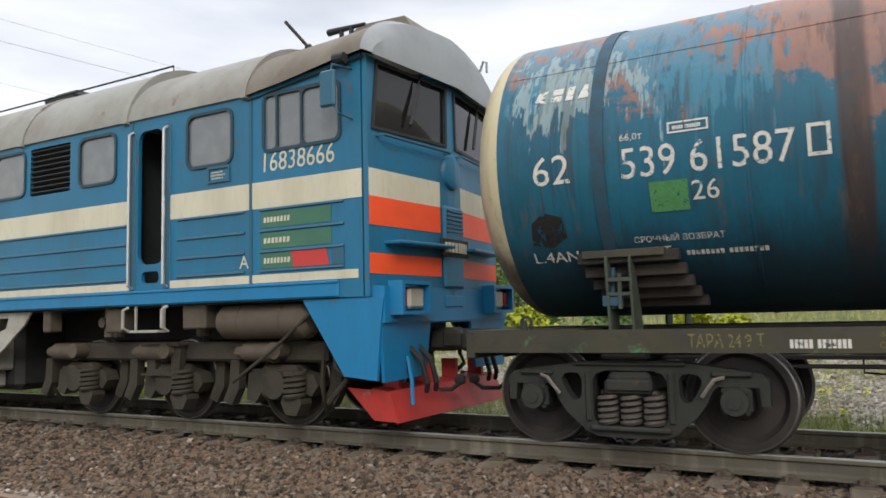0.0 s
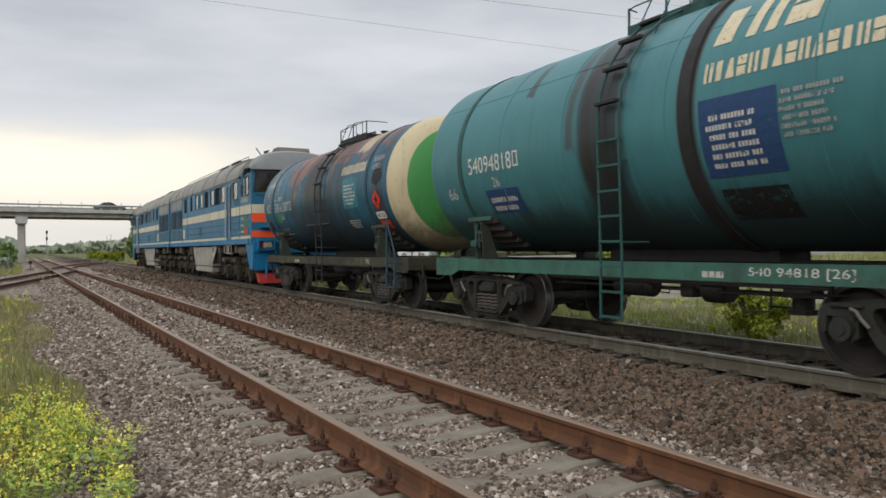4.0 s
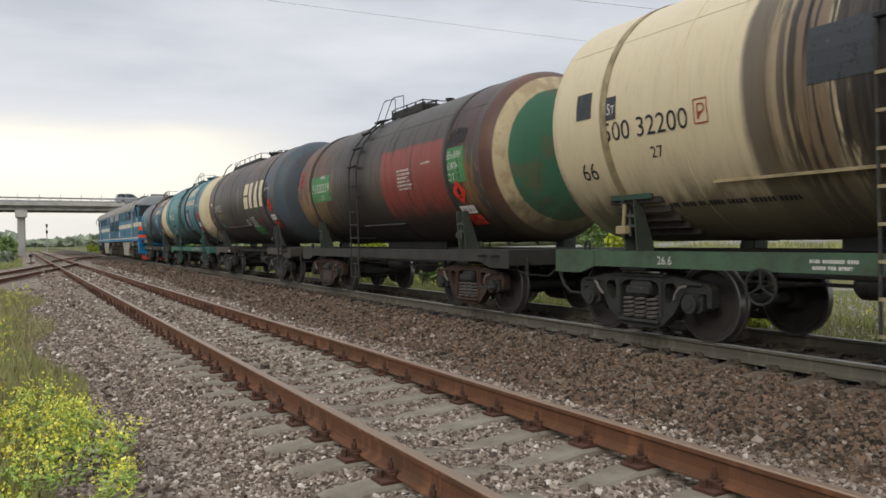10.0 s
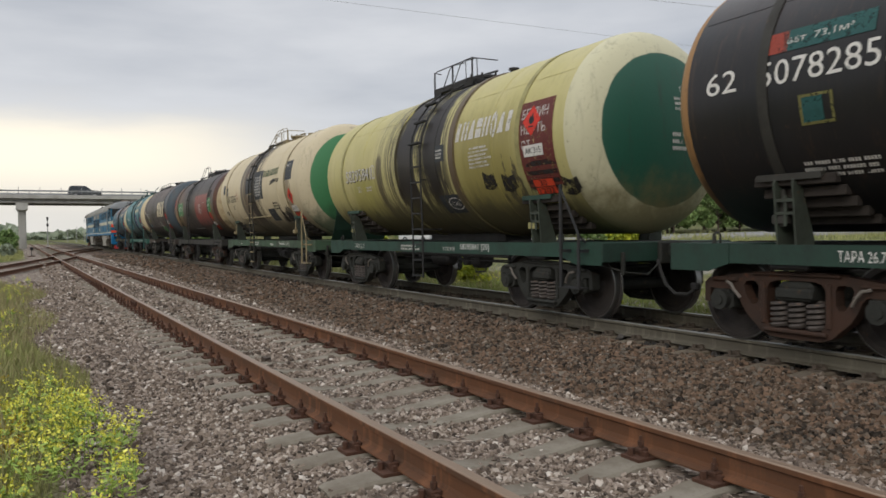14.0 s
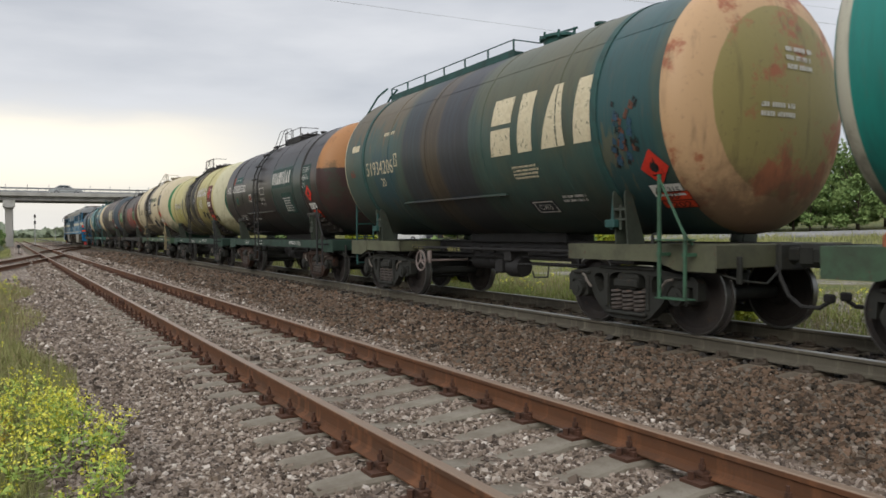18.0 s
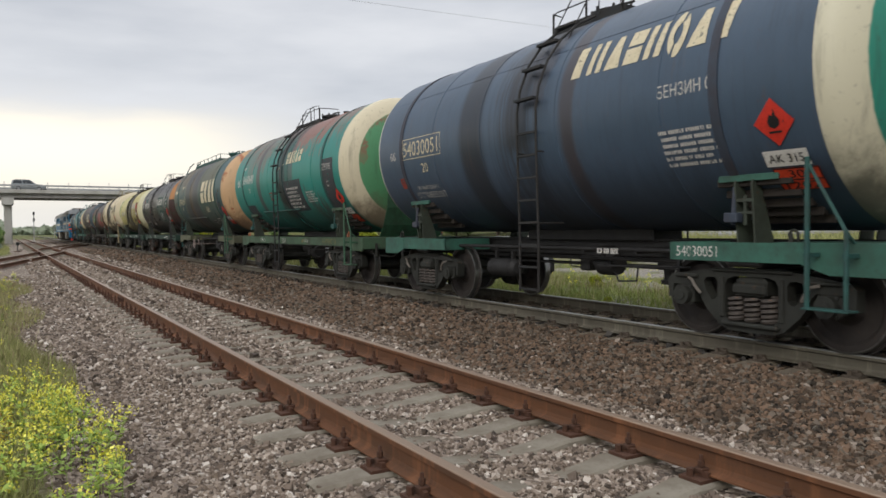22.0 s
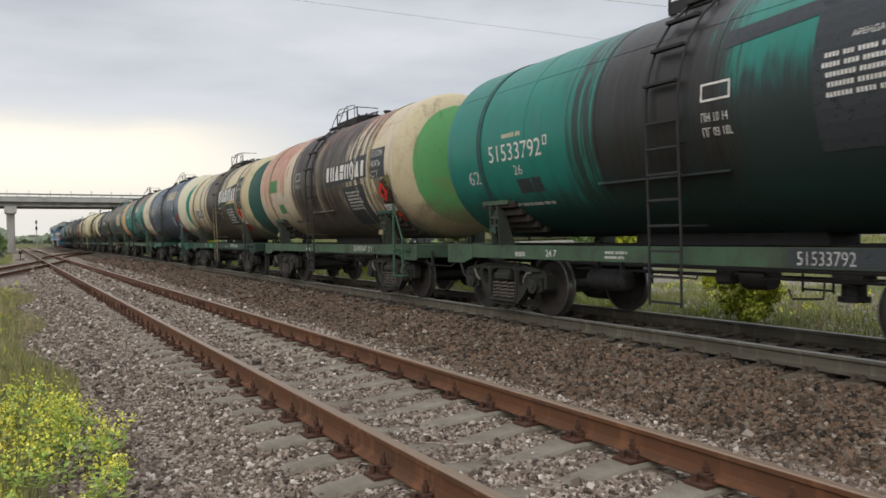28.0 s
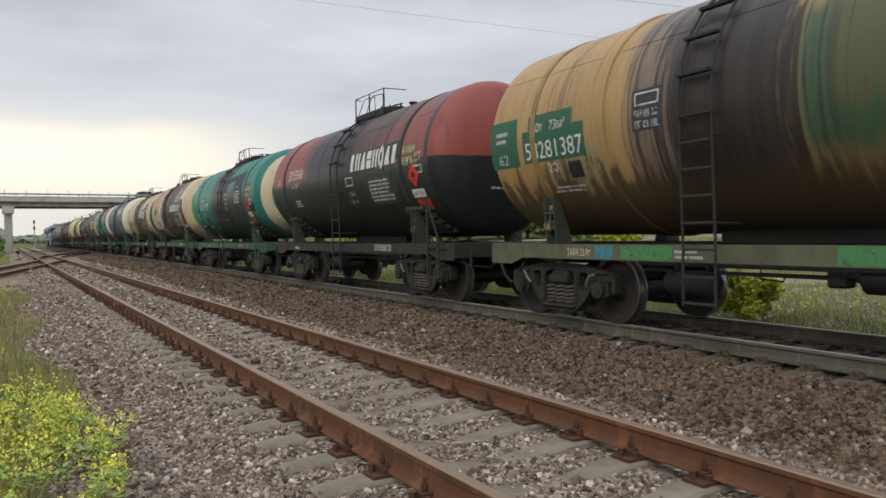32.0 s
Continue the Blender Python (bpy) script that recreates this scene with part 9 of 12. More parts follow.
    box(bm, -0.24, 0.24, FY - 0.05, FY + 0.01, 1.60, 2.60, 0.03)
    for i in range(6):
        box(bm, -0.2, 0.2, FY - 0.065, FY - 0.04, 2.28 + 0.05 * i, 2.30 + 0.05 * i)
    part("centre_grille", bm, L_BLUE, front, "blue centre grille")
    bm = bmesh.new()
    box(bm, -0.33, 0.33, FY - 0.075, FY - 0.03, 1.98, 2.20, 0.01)
    npl = part("model_plate", bm, L_SEAL, front, "black plate with pale figures")
    bm = bmesh.new()
    for i in range(8):
        box(bm, -0.28 + 0.07 * i, -0.235 + 0.07 * i, FY - 0.08, FY - 0.07, 2.03, 2.15)
    part("lettering", bm, L_CREAM, npl, "pale figures as plain bars")
    bm = bmesh.new()
    lathe(bm, [(FY - 0.05, 0.02), (FY - 0.055, 0.155), (FY - 0.04, 0.20), (FY + 0.01, 0.22)], "y", (0, 0, 3.02), 28)
    part("roundel", bm, L_BLUE, front, "blue round cover plate", None, True)
    # the front is slightly pointed along its middle
    for ob in (front, *front.children_recursive):
        for v in ob.data.vertices:
            v.co.y -= 0.17 * max(0.0, 1 - abs(v.co.x) / BX)
    # buffer beam, lamp boxes, skirt and plough
    bm = bmesh.new()
    prism(bm, [(-8.40, 1.22), (-8.90, 1.22), (-8.90, 1.60), (-8.70, 1.62), (-8.40, 1.62)], "x", -1.50, 1.50)
    box(bm, -0.22, 0.22, -8.915, -8.85, 1.38, 1.52, 0.01)
    beam = part("buffer_beam", bm, L_BLUE2, s, "bright blue buffer beam")
    for sx in (-1, 1):
        bm = bmesh.new()
        plate_with_holes(bm, [(sx * 1.10 - 0.30, 1.30), (sx * 1.10 + 0.30, 1.30), (sx * 1.10 + 0.30, 1.66), (sx * 1.10 - 0.30, 1.66)], [[(sx * 1.10 - 0.25, 1.34), (sx * 1.10 + 0.25, 1.34), (sx * 1.10 + 0.25, 1.62), (sx * 1.10 - 0.25, 1.62)][::-1]], "y", -9.06, -8.88)
        lb = part("lamp_box", bm, L_BLUE2, beam, "blue headlamp box")
        bm = bmesh.new()
        box(bm, sx * 1.03 - 0.155, sx * 1.03 + 0.155, -9.01, -8.90, 1.36, 1.60, 0.03)
        part("headlamp", bm, L_LENS, lb, "clear lamp lens", None, True)
        bm = bmesh.new()
        box(bm, sx * 1.27 - 0.07, sx * 1.27 + 0.07, -9.0, -8.90, 1.37, 1.59, 0.025)
        part("marker_lamp", bm, L_LENS_RED, lb, "red marker lens", None, True)
    bm = bmesh.new()
    for sx in (-1, 1):
        pts = [(-7.82, 1.49), (-8.90, 1.49), (-8.86, 1.22), (-8.80, 0.62), (-8.38, 0.66)]
        prism(bm, pts, "x", sx * 1.50 - 0.02, sx * 1.50 + 0.02)
    prism(bm, [(-1.50, 1.22), (-1.46, 0.60), (-0.62, 0.62), (-0.50, 1.22)], "y", -8.86, -8.82)
    prism(bm, [(1.50, 1.22), (1.46, 0.60), (0.62, 0.62), (0.50, 1.22)], "y", -8.86, -8.82)
    box(bm, -1.5, 1.5, -8.86, -8.2, 1.20, 1.24)
    part("skirt", bm, L_BLUE2, s, "bright blue tapered skirt")
    bm = bmesh.new()
    prism(bm, [(-8.55, 0.52), (-8.80, 0.49), (-8.93, 0.17), (-8.87, 0.15), (-8.62, 0.46)], "x", -1.27, 1.27)
    plough = part("snow_plough", bm, L_RED, s, "red snow plough")
    for sx in (-1, 1):
        bm = prism(bmesh.new(), [(-8.25, 0.52), (-8.80, 0.49), (-8.91, 0.17), (-8.6, 0.18)], "x", sx * 1.28 - 0.008, sx * 1.28 + 0.016)
        part("end_plate", bm, L_RED, plough)
    for x in (-1.0, -0.3, 0.3, 1.0):
        part("hanger", box(bmesh.new(), x - 0.03, x + 0.03, -8.75, -8.55, 0.46, 0.75), L_RED, plough)
    for nm, me in (("coupler", FRAME["coupler"]), ("air_hose", FRAME["air_hose"])):
        put(nm, me, s, "", pose(0, -3.02, 0.02))
        put(nm, me, s, "", pose(0, 3.02, 0.02, 0, 0, 180))
    bm = bmesh.new()
    for x in (-0.95, -0.75, 0.6, 0.8):
        pipe(bm, [(x, -8.84, 0.95), (x + 0.03, -8.98, 0.80), (x + 0.08, -9.02, 0.55), (x + 0.16, -8.96, 0.45)], 0.03, 6)
    part("brake_hoses", bm, M_HOSE, s, "hanging brake hoses")
    bm = bmesh.new()
    pipe(bm, [(-1.05, -8.88, 0.85), (-1.08, -8.95, 0.6), (-1.12, -8.98, 0.34)], 0.022, 6)
    part("blue_hose", bm, L_BLUE2, s)
    # running gear, tanks and cases
    loco_bogie(s, -5.30, 1)
    loco_bogie(s, 5.55, -1)
    bm = bmesh.new()
    lathe(bm, [(-7.80, 0.03), (-7.78, 0.15), (-7.70, 0.21), (-6.45, 0.21), (-6.37, 0.15), (-6.35, 0.03)], "y", (0, 0, 0), 22)
    for y in (-7.4, -6.75):
        lathe(bm, [(y - 0.02, 0.217), (y + 0.02, 0.217)], "y", (0, 0, 0), 22)
    me = mesh_of("air_tank", bm, L_TANK, True)
    on_both("air_tank", me, s, "dusty brown air tank", None, Matrix.Translation((-1.26, 0, 1.27)))
    bm = bmesh.new()
    box(bm, -1.46, -1.05, -1.75, 2.05, 0.62, 1.46, 0.03)
    me = mesh_of("battery_case", bm, L_WHITEBOX)
    cases = on_both("battery_case", me, s, "dirty white equipment case")
    strip = mesh_of("strip", box(bmesh.new(), -1.475, -1.45, -0.65, 0.65, -0.015, 0.015), L_WHITEBOX)
    for case in cases:
        for i in range(3):
            for y in (-1.0, 1.25):
                put("strip", strip, case, "", Matrix.Translation((0, y, 0.815 + 0.22 * i)))
    bm = bmesh.new()
    plate_with_holes(bm, [(-1.8, 0.75), (-1.8, 1.48), (-2.75, 1.48), (-2.6, 1.30)], [[(-1.92, 1.18), (-1.92, 1.40), (-2.2, 1.40), (-2.15, 1.25)]], "x", -1.46, -1.43)
    me = mesh_of("bracket", bm, L_WHITEBOX)
    on_both("bracket", me, s, "pale slanted bracket")
    bm = bmesh.new()
    prism(bm, [(2.05, 0.75), (2.05, 1.48), (2.6, 1.48)], "x", -1.46, -1.43)
    me = mesh_of("bracket", bm, L_WHITEBOX)
    on_both("bracket", me, s, "pale slanted bracket")
    bm = bmesh.new()
    box(bm, -1.45, -1.1, -1.6, 1.9, 0.36, 0.60, 0.03)
    me = mesh_of("lower_case", bm, L_WHITEBOX)
    on_both("lower_case", me, s, "pale riveted lower case")
    bm = bmesh.new()
    box(bm, -1.1, 1.1, -1.9, 2.2, 0.30, 1.45, 0.1)
    part("fuel_tank", bm, M_DARK, s, "black fuel tank")
    for y, l, z, h in ((-4.55, 0.16, 1.30, 0.14), (-3.1, 0.08, 1.33, 0.15), (-6.05, 0.2, 1.32, 0.13), (3.2, 0.3, 1.3, 0.14), (6.2, 0.3, 1.3, 0.14), (7.6, 0.2, 1.3, 0.14)):
        on_both("equipment_box", mesh_of("equipment_box", box(bmesh.new(), -1.46, -1.25, y - l, y + l, z - h, z + h + 0.05, 0.02), L_TANK), s, "grimy equipment box")
    bm = rod(bmesh.new(), (-1.15, 0, 1.1), (-1.15, 0, 1.48), 0.09, 10)
    rod(bm, (-1.3, 0, 1.3), (-1.0, 0, 1.3), 0.07, 10)
    me = mesh_of("valve", bm, L_TANK)
    for y in (-4.1, -4.3, -5.9, 4.0, 4.6, 5.2, 6.9):
        on_both("valve", me, s, "grimy valve", None, Matrix.Translation((0, y, 0)))
    bm = bmesh.new()
    box(bm, -0.35, 0.35, -8.6, 8.8, 1.0, 1.5, 0.03)
    part("main_frame", bm, M_DARK, s)
    bm = bmesh.new()
    pipe(bm, [(-1.48, -8.0, 1.42), (-1.40, -7.3, 0.95), (-1.35, -6.6, 0.55)], 0.02, 6)
    pipe(bm, [(-1.42, -8.15, 1.3), (-1.42, -8.2, 0.75), (-1.35, -8.3, 0.62), (-1.3, -8.0, 0.35), (-1.1, -7.9, 0.25)], 0.03, 6)
    me = mesh_of("hose", bm, L_BOGIE, True)
    on_both("hose", me, s)
    return s


locomotive_section("blue and cream diesel locomotive section with an open door")
locomotive_section("blue and cream leading diesel locomotive section")
import itertools

# ---- ground, gravel and the two tracks ----
def smooth_step(a, b, v):
    u = min(1.0, max(0.0, (v - a) / (b - a)))
    return u * u * (3 - 2 * u)


def lerp_list(v, pts):
    for (a, za), (b, zb) in zip(pts, pts[1:]):
        if v <= b:
            return za + (zb - za) * max(0.0, (v - a) / (b - a))
    return pts[-1][1]


RAIL_X = (2.128, 3.718)
MID_X = (RAIL_X[0] + RAIL_X[1]) / 2
BED = [(-3.5, -0.25), (-2.2, -0.215), (-1.5, -0.185), (-1.0, -0.185), (-0.6, -0.21), (0.6, -0.21), (1.0, -0.185), (1.5, -0.185), (2.6, -0.42), (6, -0.46), (14, -0.38), (45, 0.2), (75, 1.35), (100, 2.1), (140, 3.0), (300, 4.0)]
ROAD_Y, ROAD_Z = 130.0, 7.5


def road_height(x):
    """The overpass road's surface: level over the tracks, falling to the ground far off on both sides."""
    side = smooth_step(60, 330, abs(x - 8))
    return ROAD_Z * (1 - side) + 0.4 * side


def bank(x, y):
    """The earth bank that carries the road up to the overpass, open where the tracks pass."""
    top = road_height(x) - 0.25
    up = min(top, max(0.0, (-0.6 - x) * 0.62, (x - 21.5) * 0.62))
    return up * (1 - smooth_step(6.5, 18, abs(y - ROAD_Y)))


def ground_z(x, y):
    dx = x - line_x(max(-40.0, min(y, 200.0)))
    if dx > -3.5:
        z = lerp_list(dx, BED)
    elif x > 0.9:
        z = -0.230 - 0.018 * smooth_step(0.85, 1.0, abs(x - MID_X)) - 0.010 * math.sin(x * 3 + y * 0.8) - 0.030 * smooth_step(0.85, 0.4, abs(x - MID_X))
    else:
        z = -0.24 + 0.07 * smooth_step(0.9, -1.2, x) * (1 + 0.5 * math.sin(y * 0.9 + x))
    far = smooth_step(250, 700, math.hypot(x, y))
    return z * (1 - far) + bank(x, y)


def cells(n, scale, stretch=None):
    v = n.nt.nodes.new("ShaderNodeTexVoronoi")
    v.inputs["Scale"].default_value = scale
    n.nt.links.new(n.co, v.inputs["Vector"])
    s = n.nt.nodes.new("ShaderNodeSeparateColor")
    n.nt.links.new(v.outputs["Color"], s.inputs[0])
    return s.outputs[0], v.outputs["Distance"]


def ramp(n, f, stops):
    r = n.nt.nodes.new("ShaderNodeValToRGB")
    r.color_ramp.interpolation = "LINEAR"
    e = r.color_ramp.elements
    while len(e) < len(stops):
        e.new(0.5)
    for k, (p, c) in enumerate(stops):
        e[k].position, e[k].color = p, (*c, 1)
    n.set(r.inputs[0], f)
    return r.outputs[0]


GRAVEL = [(0.0, (0.045, 0.036, 0.029)), (0.3, (0.155, 0.118, 0.090)), (0.55, (0.235, 0.186, 0.145)), (0.8, (0.33, 0.27, 0.22)), (0.93, (0.43, 0.37, 0.31)), (1.0, (0.66, 0.60, 0.53))]
BROWN = [(0.0, (0.018, 0.015, 0.012)), (0.2, (0.058, 0.043, 0.032)), (0.45, (0.128, 0.084, 0.056)), (0.7, (0.195, 0.126, 0.084)), (0.85, (0.115, 0.102, 0.084)), (0.97, (0.22, 0.175, 0.135)), (1.0, (0.36, 0.30, 0.25))]
YARD = [(0.0, (0.12, 0.105, 0.088)), (0.5, (0.25, 0.225, 0.19)), (1.0, (0.42, 0.39, 0.34))]


def ground_material():
    n = Nodes("gravel_and_meadow_ground")
    x, y, z = n.xyz()
    rnd, dist = cells(n, 24)
    patch = n.noise(0.35, 4, 0.6)
    fine = n.noise(2.2, 4, 0.6, None, (4, 2, 1))
    pale = ramp(n, rnd, GRAVEL)
    brown = ramp(n, rnd, BROWN)
    yard = ramp(n, rnd, YARD)
    pale = n.mix(n.math("MULTIPLY", n.step(fine, 0.45, 0.75), 0.35), pale, (0.30, 0.25, 0.22))
    # the main line's darker, rust-stained bed
    edge = n.math("ADD", n.math("MULTIPLY", n.step(y, 9, 90), 0.9), n.math("MULTIPLY", fine, 0.6))
    bed = n.math("MULTIPLY", n.step(n.math("SUBTRACT", x, edge), 4.35, 4.75), n.step(x, 12.2, 10.6))
    c = n.mix(bed, pale, brown)
    oily = n.math("MULTIPLY", n.step(x, 7.2, 7.7), n.step(x, 10.2, 9.4))
    c = n.mix(n.math("MULTIPLY", oily, 0.55), c, (0.03, 0.027, 0.025))
    c = n.mix(n.step(x, 12.0, 13.5), c, yard)
    # grass: west of the siding, along the back of the main line, and everywhere far off
    wob = n.math("MULTIPLY", n.math("SUBTRACT", n.noise(0.9, 4, 0.65, None, (1, 7, 2)), 0.5), 1.6)
    lim = n.math("ADD", n.math("ADD", 0.30, n.math("MULTIPLY", n.math("SUBTRACT", n.step(y, 45, 62), n.step(y, 26, 34)), 3.2)), wob)
    west = n.step(n.math("SUBTRACT", x, lim), 0.25, -0.35)
    back = n.math("MULTIPLY", n.step(n.math("ADD", x, wob), 10.7, 11.2), n.step(n.math("ADD", x, n.math("MULTIPLY", wob, 1.8)), 18.0, 15.0))
    back = n.math("MULTIPLY", back, n.math("MAXIMUM", n.step(y, 2.5, 6.0), n.step(n.math("ADD", x, wob), 13.6, 12.6)))
    wide = n.math("MAXIMUM", n.step(y, 22, 40), n.step(x, 30, 40))
    east = n.math("MULTIPLY", n.step(n.math("ADD", x, wob), 12.0, 13.2), wide)
    tufts = n.math("MULTIPLY", n.step(x, 12.5, 14), n.step(n.noise(0.28, 3, 0.6, None, (9, 1, 1)), 0.40, 0.52))
    beyond = n.math("MULTIPLY", n.step(y, 190, 230), 1.0)
    g = n.math("MAXIMUM", n.math("MAXIMUM", west, back), n.math("MAXIMUM", n.math("MAXIMUM", east, tufts), beyond))
    g = n.math("MAXIMUM", g, n.step(z, 0.35, 0.7))
    green = n.mix(n.step(patch, 0.35, 0.68), (0.090, 0.115, 0.040), (0.175, 0.165, 0.070))
    green = n.mix(n.math("MULTIPLY", n.step(fine, 0.5, 0.72), 0.5), green, (0.17, 0.14, 0.07))
    c = n.mix(g, c, green)
    n.bump(n.math("ADD", n.math("MULTIPLY", dist, -1.0), n.math("MULTIPLY", fine, 0.6)), 0.9, 0.035)
    return n.done(c, 0.92, 0.0, 0.15)


def make_ground():
    xs = [-2500, -1400, -800, -500, -350, -260, -180, -130, -90, -60, -45] + [-36 + 2 * i for i in range(16)] + [-4.5 + 0.3 * i for i in range(62)] + [14.5 + i for i in range(16)] + [32, 36, 40, 46, 53, 60, 68, 76, 85, 95, 110, 130, 160, 200, 260, 350, 500, 800, 1400, 2500]
    ys = [-1200, -600, -300, -160, -90, -50, -30, -18, -10] + [-6 + 0.6 * i for i in range(50)] + [25 + 2.0 * i for i in range(38)] + [102 + 1.5 * i for i in range(40)] + [165, 175, 190, 210, 240, 280, 340, 420, 520, 700, 1000, 1500, 2400, 4000]
    vs = [(x, y, ground_z(x, y)) for y in ys for x in xs]
    w = len(xs)
    fs = [(j * w + i, j * w + i + 1, (j + 1) * w + i + 1, (j + 1) * w + i) for j in range(len(ys) - 1) for i in range(w - 1)]
    ob = part("ground", (vs, fs), ground_material())
    ob.data.polygons.foreach_set("use_smooth", [True] * len(ob.data.polygons))
    return tagged(ob, "grey gravel and meadow ground along the tracks", "ground", kind="structure")


make_ground()


# -- loose stones --
def big_mesh(name, verts, faces, material):
    """A mesh straight from number arrays; every face has as many corners as the array has columns."""
    me = bpy.data.meshes.new(name)
    nv, (nf, k) = len(verts), faces.shape
    me.vertices.add(nv)
    me.vertices.foreach_set("co", verts.astype(np.float32).ravel())
    me.loops.add(nf * k)
    me.loops.foreach_set("vertex_index", faces.astype(np.int32).ravel())
    me.polygons.add(nf)
    me.polygons.foreach_set("loop_start", np.arange(0, nf * k, k, dtype=np.int32))
    me.update(calc_edges=True)
    me.polygons.foreach_set("use_smooth", [False] * nf)
    me.materials.append(material)
    return me


def turns(rng, n):
    q = rng.normal(size=(n, 4))
    q /= np.linalg.norm(q, axis=1)[:, None]
    w, x, y, z = q.T
    return np.stack([np.stack([1 - 2 * (y * y + z * z), 2 * (x * y - z * w), 2 * (x * z + y * w)], 1),
                     np.stack([2 * (x * y + z * w), 1 - 2 * (x * x + z * z), 2 * (y * z - x * w)], 1),
                     np.stack([2 * (x * z - y * w), 2 * (y * z + x * w), 1 - 2 * (x * x + y * y)], 1)], 1)


CUBE_V = np.array(list(itertools.product((-1, 1), repeat=3)), float)
CUBE_F = np.array([(0, 1, 3, 2), (4, 6, 7, 5), (0, 4, 5, 1), (2, 3, 7, 6), (0, 2, 6, 4), (1, 5, 7, 3)])


def bed_height(x, y):
    return np.array([ground_z(a, b) for a, b in zip(x, y)])


def stones(name, label, material, zones, seed, keep=None, lift=0.3, deep=0.25):
    """Crushed stone: each zone is x0, x1, y0, y1, stones per square metre, mean half size."""
    rng = np.random.default_rng(seed)
    V, F, base = [], [], 0
    for x0, x1, y0, y1, dens, size in zones:
        n = int((x1 - x0) * (y1 - y0) * dens)
        x, y = rng.uniform(x0, x1, n), rng.uniform(y0, y1, n)
        if keep is not None:
            ok = keep(x, y, rng)
            x, y = x[ok], y[ok]
        n = len(x)
        s = size * np.exp(rng.normal(0, 0.25, n))
        shape = CUBE_V[None] * rng.uniform(0.55, 1.1, (n, 8, 3)) * rng.uniform(0.6, 1.0, (n, 1, 3)) * s[:, None, None]
        v = np.einsum("nij,nkj->nki", turns(rng, n), shape)
        c = np.stack([x, y, bed_height(x, y) + s * rng.uniform(-deep, lift + 0.35, n)], 1)
        V.append((v + c[:, None]).reshape(-1, 3))
        F.append((CUBE_F[None] + (np.arange(n) * 8)[:, None, None] + base).reshape(-1, 4))
        base += n * 8
    ob = new(name, big_mesh(name, np.concatenate(V), np.concatenate(F), material))
    return tagged(ob, label, "gravel", kind="stuff")


def stone_material(name, stops, stain):
    n = Nodes(name)
    c = ramp(n, n.island(), stops)
    c = n.mix(n.math("MULTIPLY", n.step(n.noise(30, 3, 0.6), 0.45, 0.75), 0.3), c, stain)
    c = n.mix(n.math("MULTIPLY", n.step(n.noise(0.5, 3, 0.6), 0.42, 0.7), 0.22), c, stain)
    n.bump(n.noise(90, 3, 0.6), 0.3, 0.004)
    return n.done(c, 0.88, 0.0, 0.2)


STEP, FIRST = 0.589, 3.17


def clear_of_sleepers(x, y, rng):
    """Few stones on the sleepers' tops; the siding's rails stay free."""
    k = np.abs((y - FIRST + STEP / 2) % STEP - STEP / 2)
    mid = np.abs(x - MID_X)
    n = np.floor((y - FIRST + STEP / 2) / STEP)
    bare = 0.105 + 0.028 * np.sin(n * 2.3 + 1.7 * np.sin(x * 2.1 + n)) - 0.02 * np.clip((y - 9) / 12, 0, 1)
    reach = 1.20 + 0.13 * np.sin(n * 4.1 + np.sign(x - MID_X)) - 0.10 * rng.random(len(x))
    outer = mid > 0.88
    bare = np.where(outer, 0.112 + 0.018 * np.sin(n * 3.1), bare)
    reach = np.where(outer, 1.31 + 0.05 * np.sin(n * 1.9) - 0.06 * rng.random(len(x)), reach)
    on = (k < bare) & (mid < reach)
    rail = (np.abs(mid - 0.795) < 0.12)
    return ~((on & (rng.random(len(x)) > 0.06)) | rail) & (x > 0.25 + 0.35 * np.sin(y * 0.9) - 1.5 * np.clip((y - 26) / 8, 0, 1) - 0.4 * rng.random(len(x)))


def clear_of_line(x, y, rng):
    dx = np.abs(x - (8.2 + 0.017 * (y - 9)))
    k = np.abs((y + 0.2) % 0.545 - 0.2725)
    return ~((np.abs(dx - 0.795) < 0.1) | ((k < 0.12) & (dx < 1.33)))


M_GRAVEL = stone_material("crushed_grey_pink_stone", GRAVEL, (0.20, 0.16, 0.14))
M_BROWN = stone_material("rust_brown_crushed_stone", BROWN, (0.115, 0.088, 0.062))
M_OILY = stone_material("oily_dark_stone", [(0.0, (0.015, 0.014, 0.013)), (0.6, (0.05, 0.045, 0.04)), (1.0, (0.10, 0.09, 0.08))], (0.02, 0.018, 0.016))
M_YARD = stone_material("pale_yard_stone", YARD, (0.30, 0.27, 0.24))
stones("gravel", "grey and pinkish crushed stone lying between the sleepers", M_GRAVEL,
       [(0.2, 4.75, 2.2, 8.0, 1800, 0.0155), (0.1, 4.85, 8.0, 15, 900, 0.020), (0.0, 4.9, 15, 30, 360, 0.027), (0.8, 5.2, 30, 55, 90, 0.05)], 3, clear_of_sleepers)
stones("ballast", "rust-brown crushed stone heaped beside the main line", M_BROWN,
       [(4.55, 7.1, -2.5, 8.5, 1300, 0.0200), (4.6, 7.2, 8.5, 18, 720, 0.0255), (4.8, 7.4, 18, 38, 320, 0.033), (5.3, 8.0, 38, 70, 70, 0.06), (9.1, 11.2, -4, 16, 160, 0.035)], 4, clear_of_line)
stones("track_ballast", "oil-blackened stone between the main line rails", M_OILY, [(7.2, 9.5, -4, 14, 300, 0.03), (7.3, 9.7, 14, 30, 120, 0.04)], 5, clear_of_line, 0.1)
stones("yard_gravel", "pale loose gravel on the yard behind the line", M_YARD, [(12.8, 20, -5, 4, 110, 0.03), (12.2, 20, 4, 14, 70, 0.03), (20, 27, -6, 12, 30, 0.045)], 6)


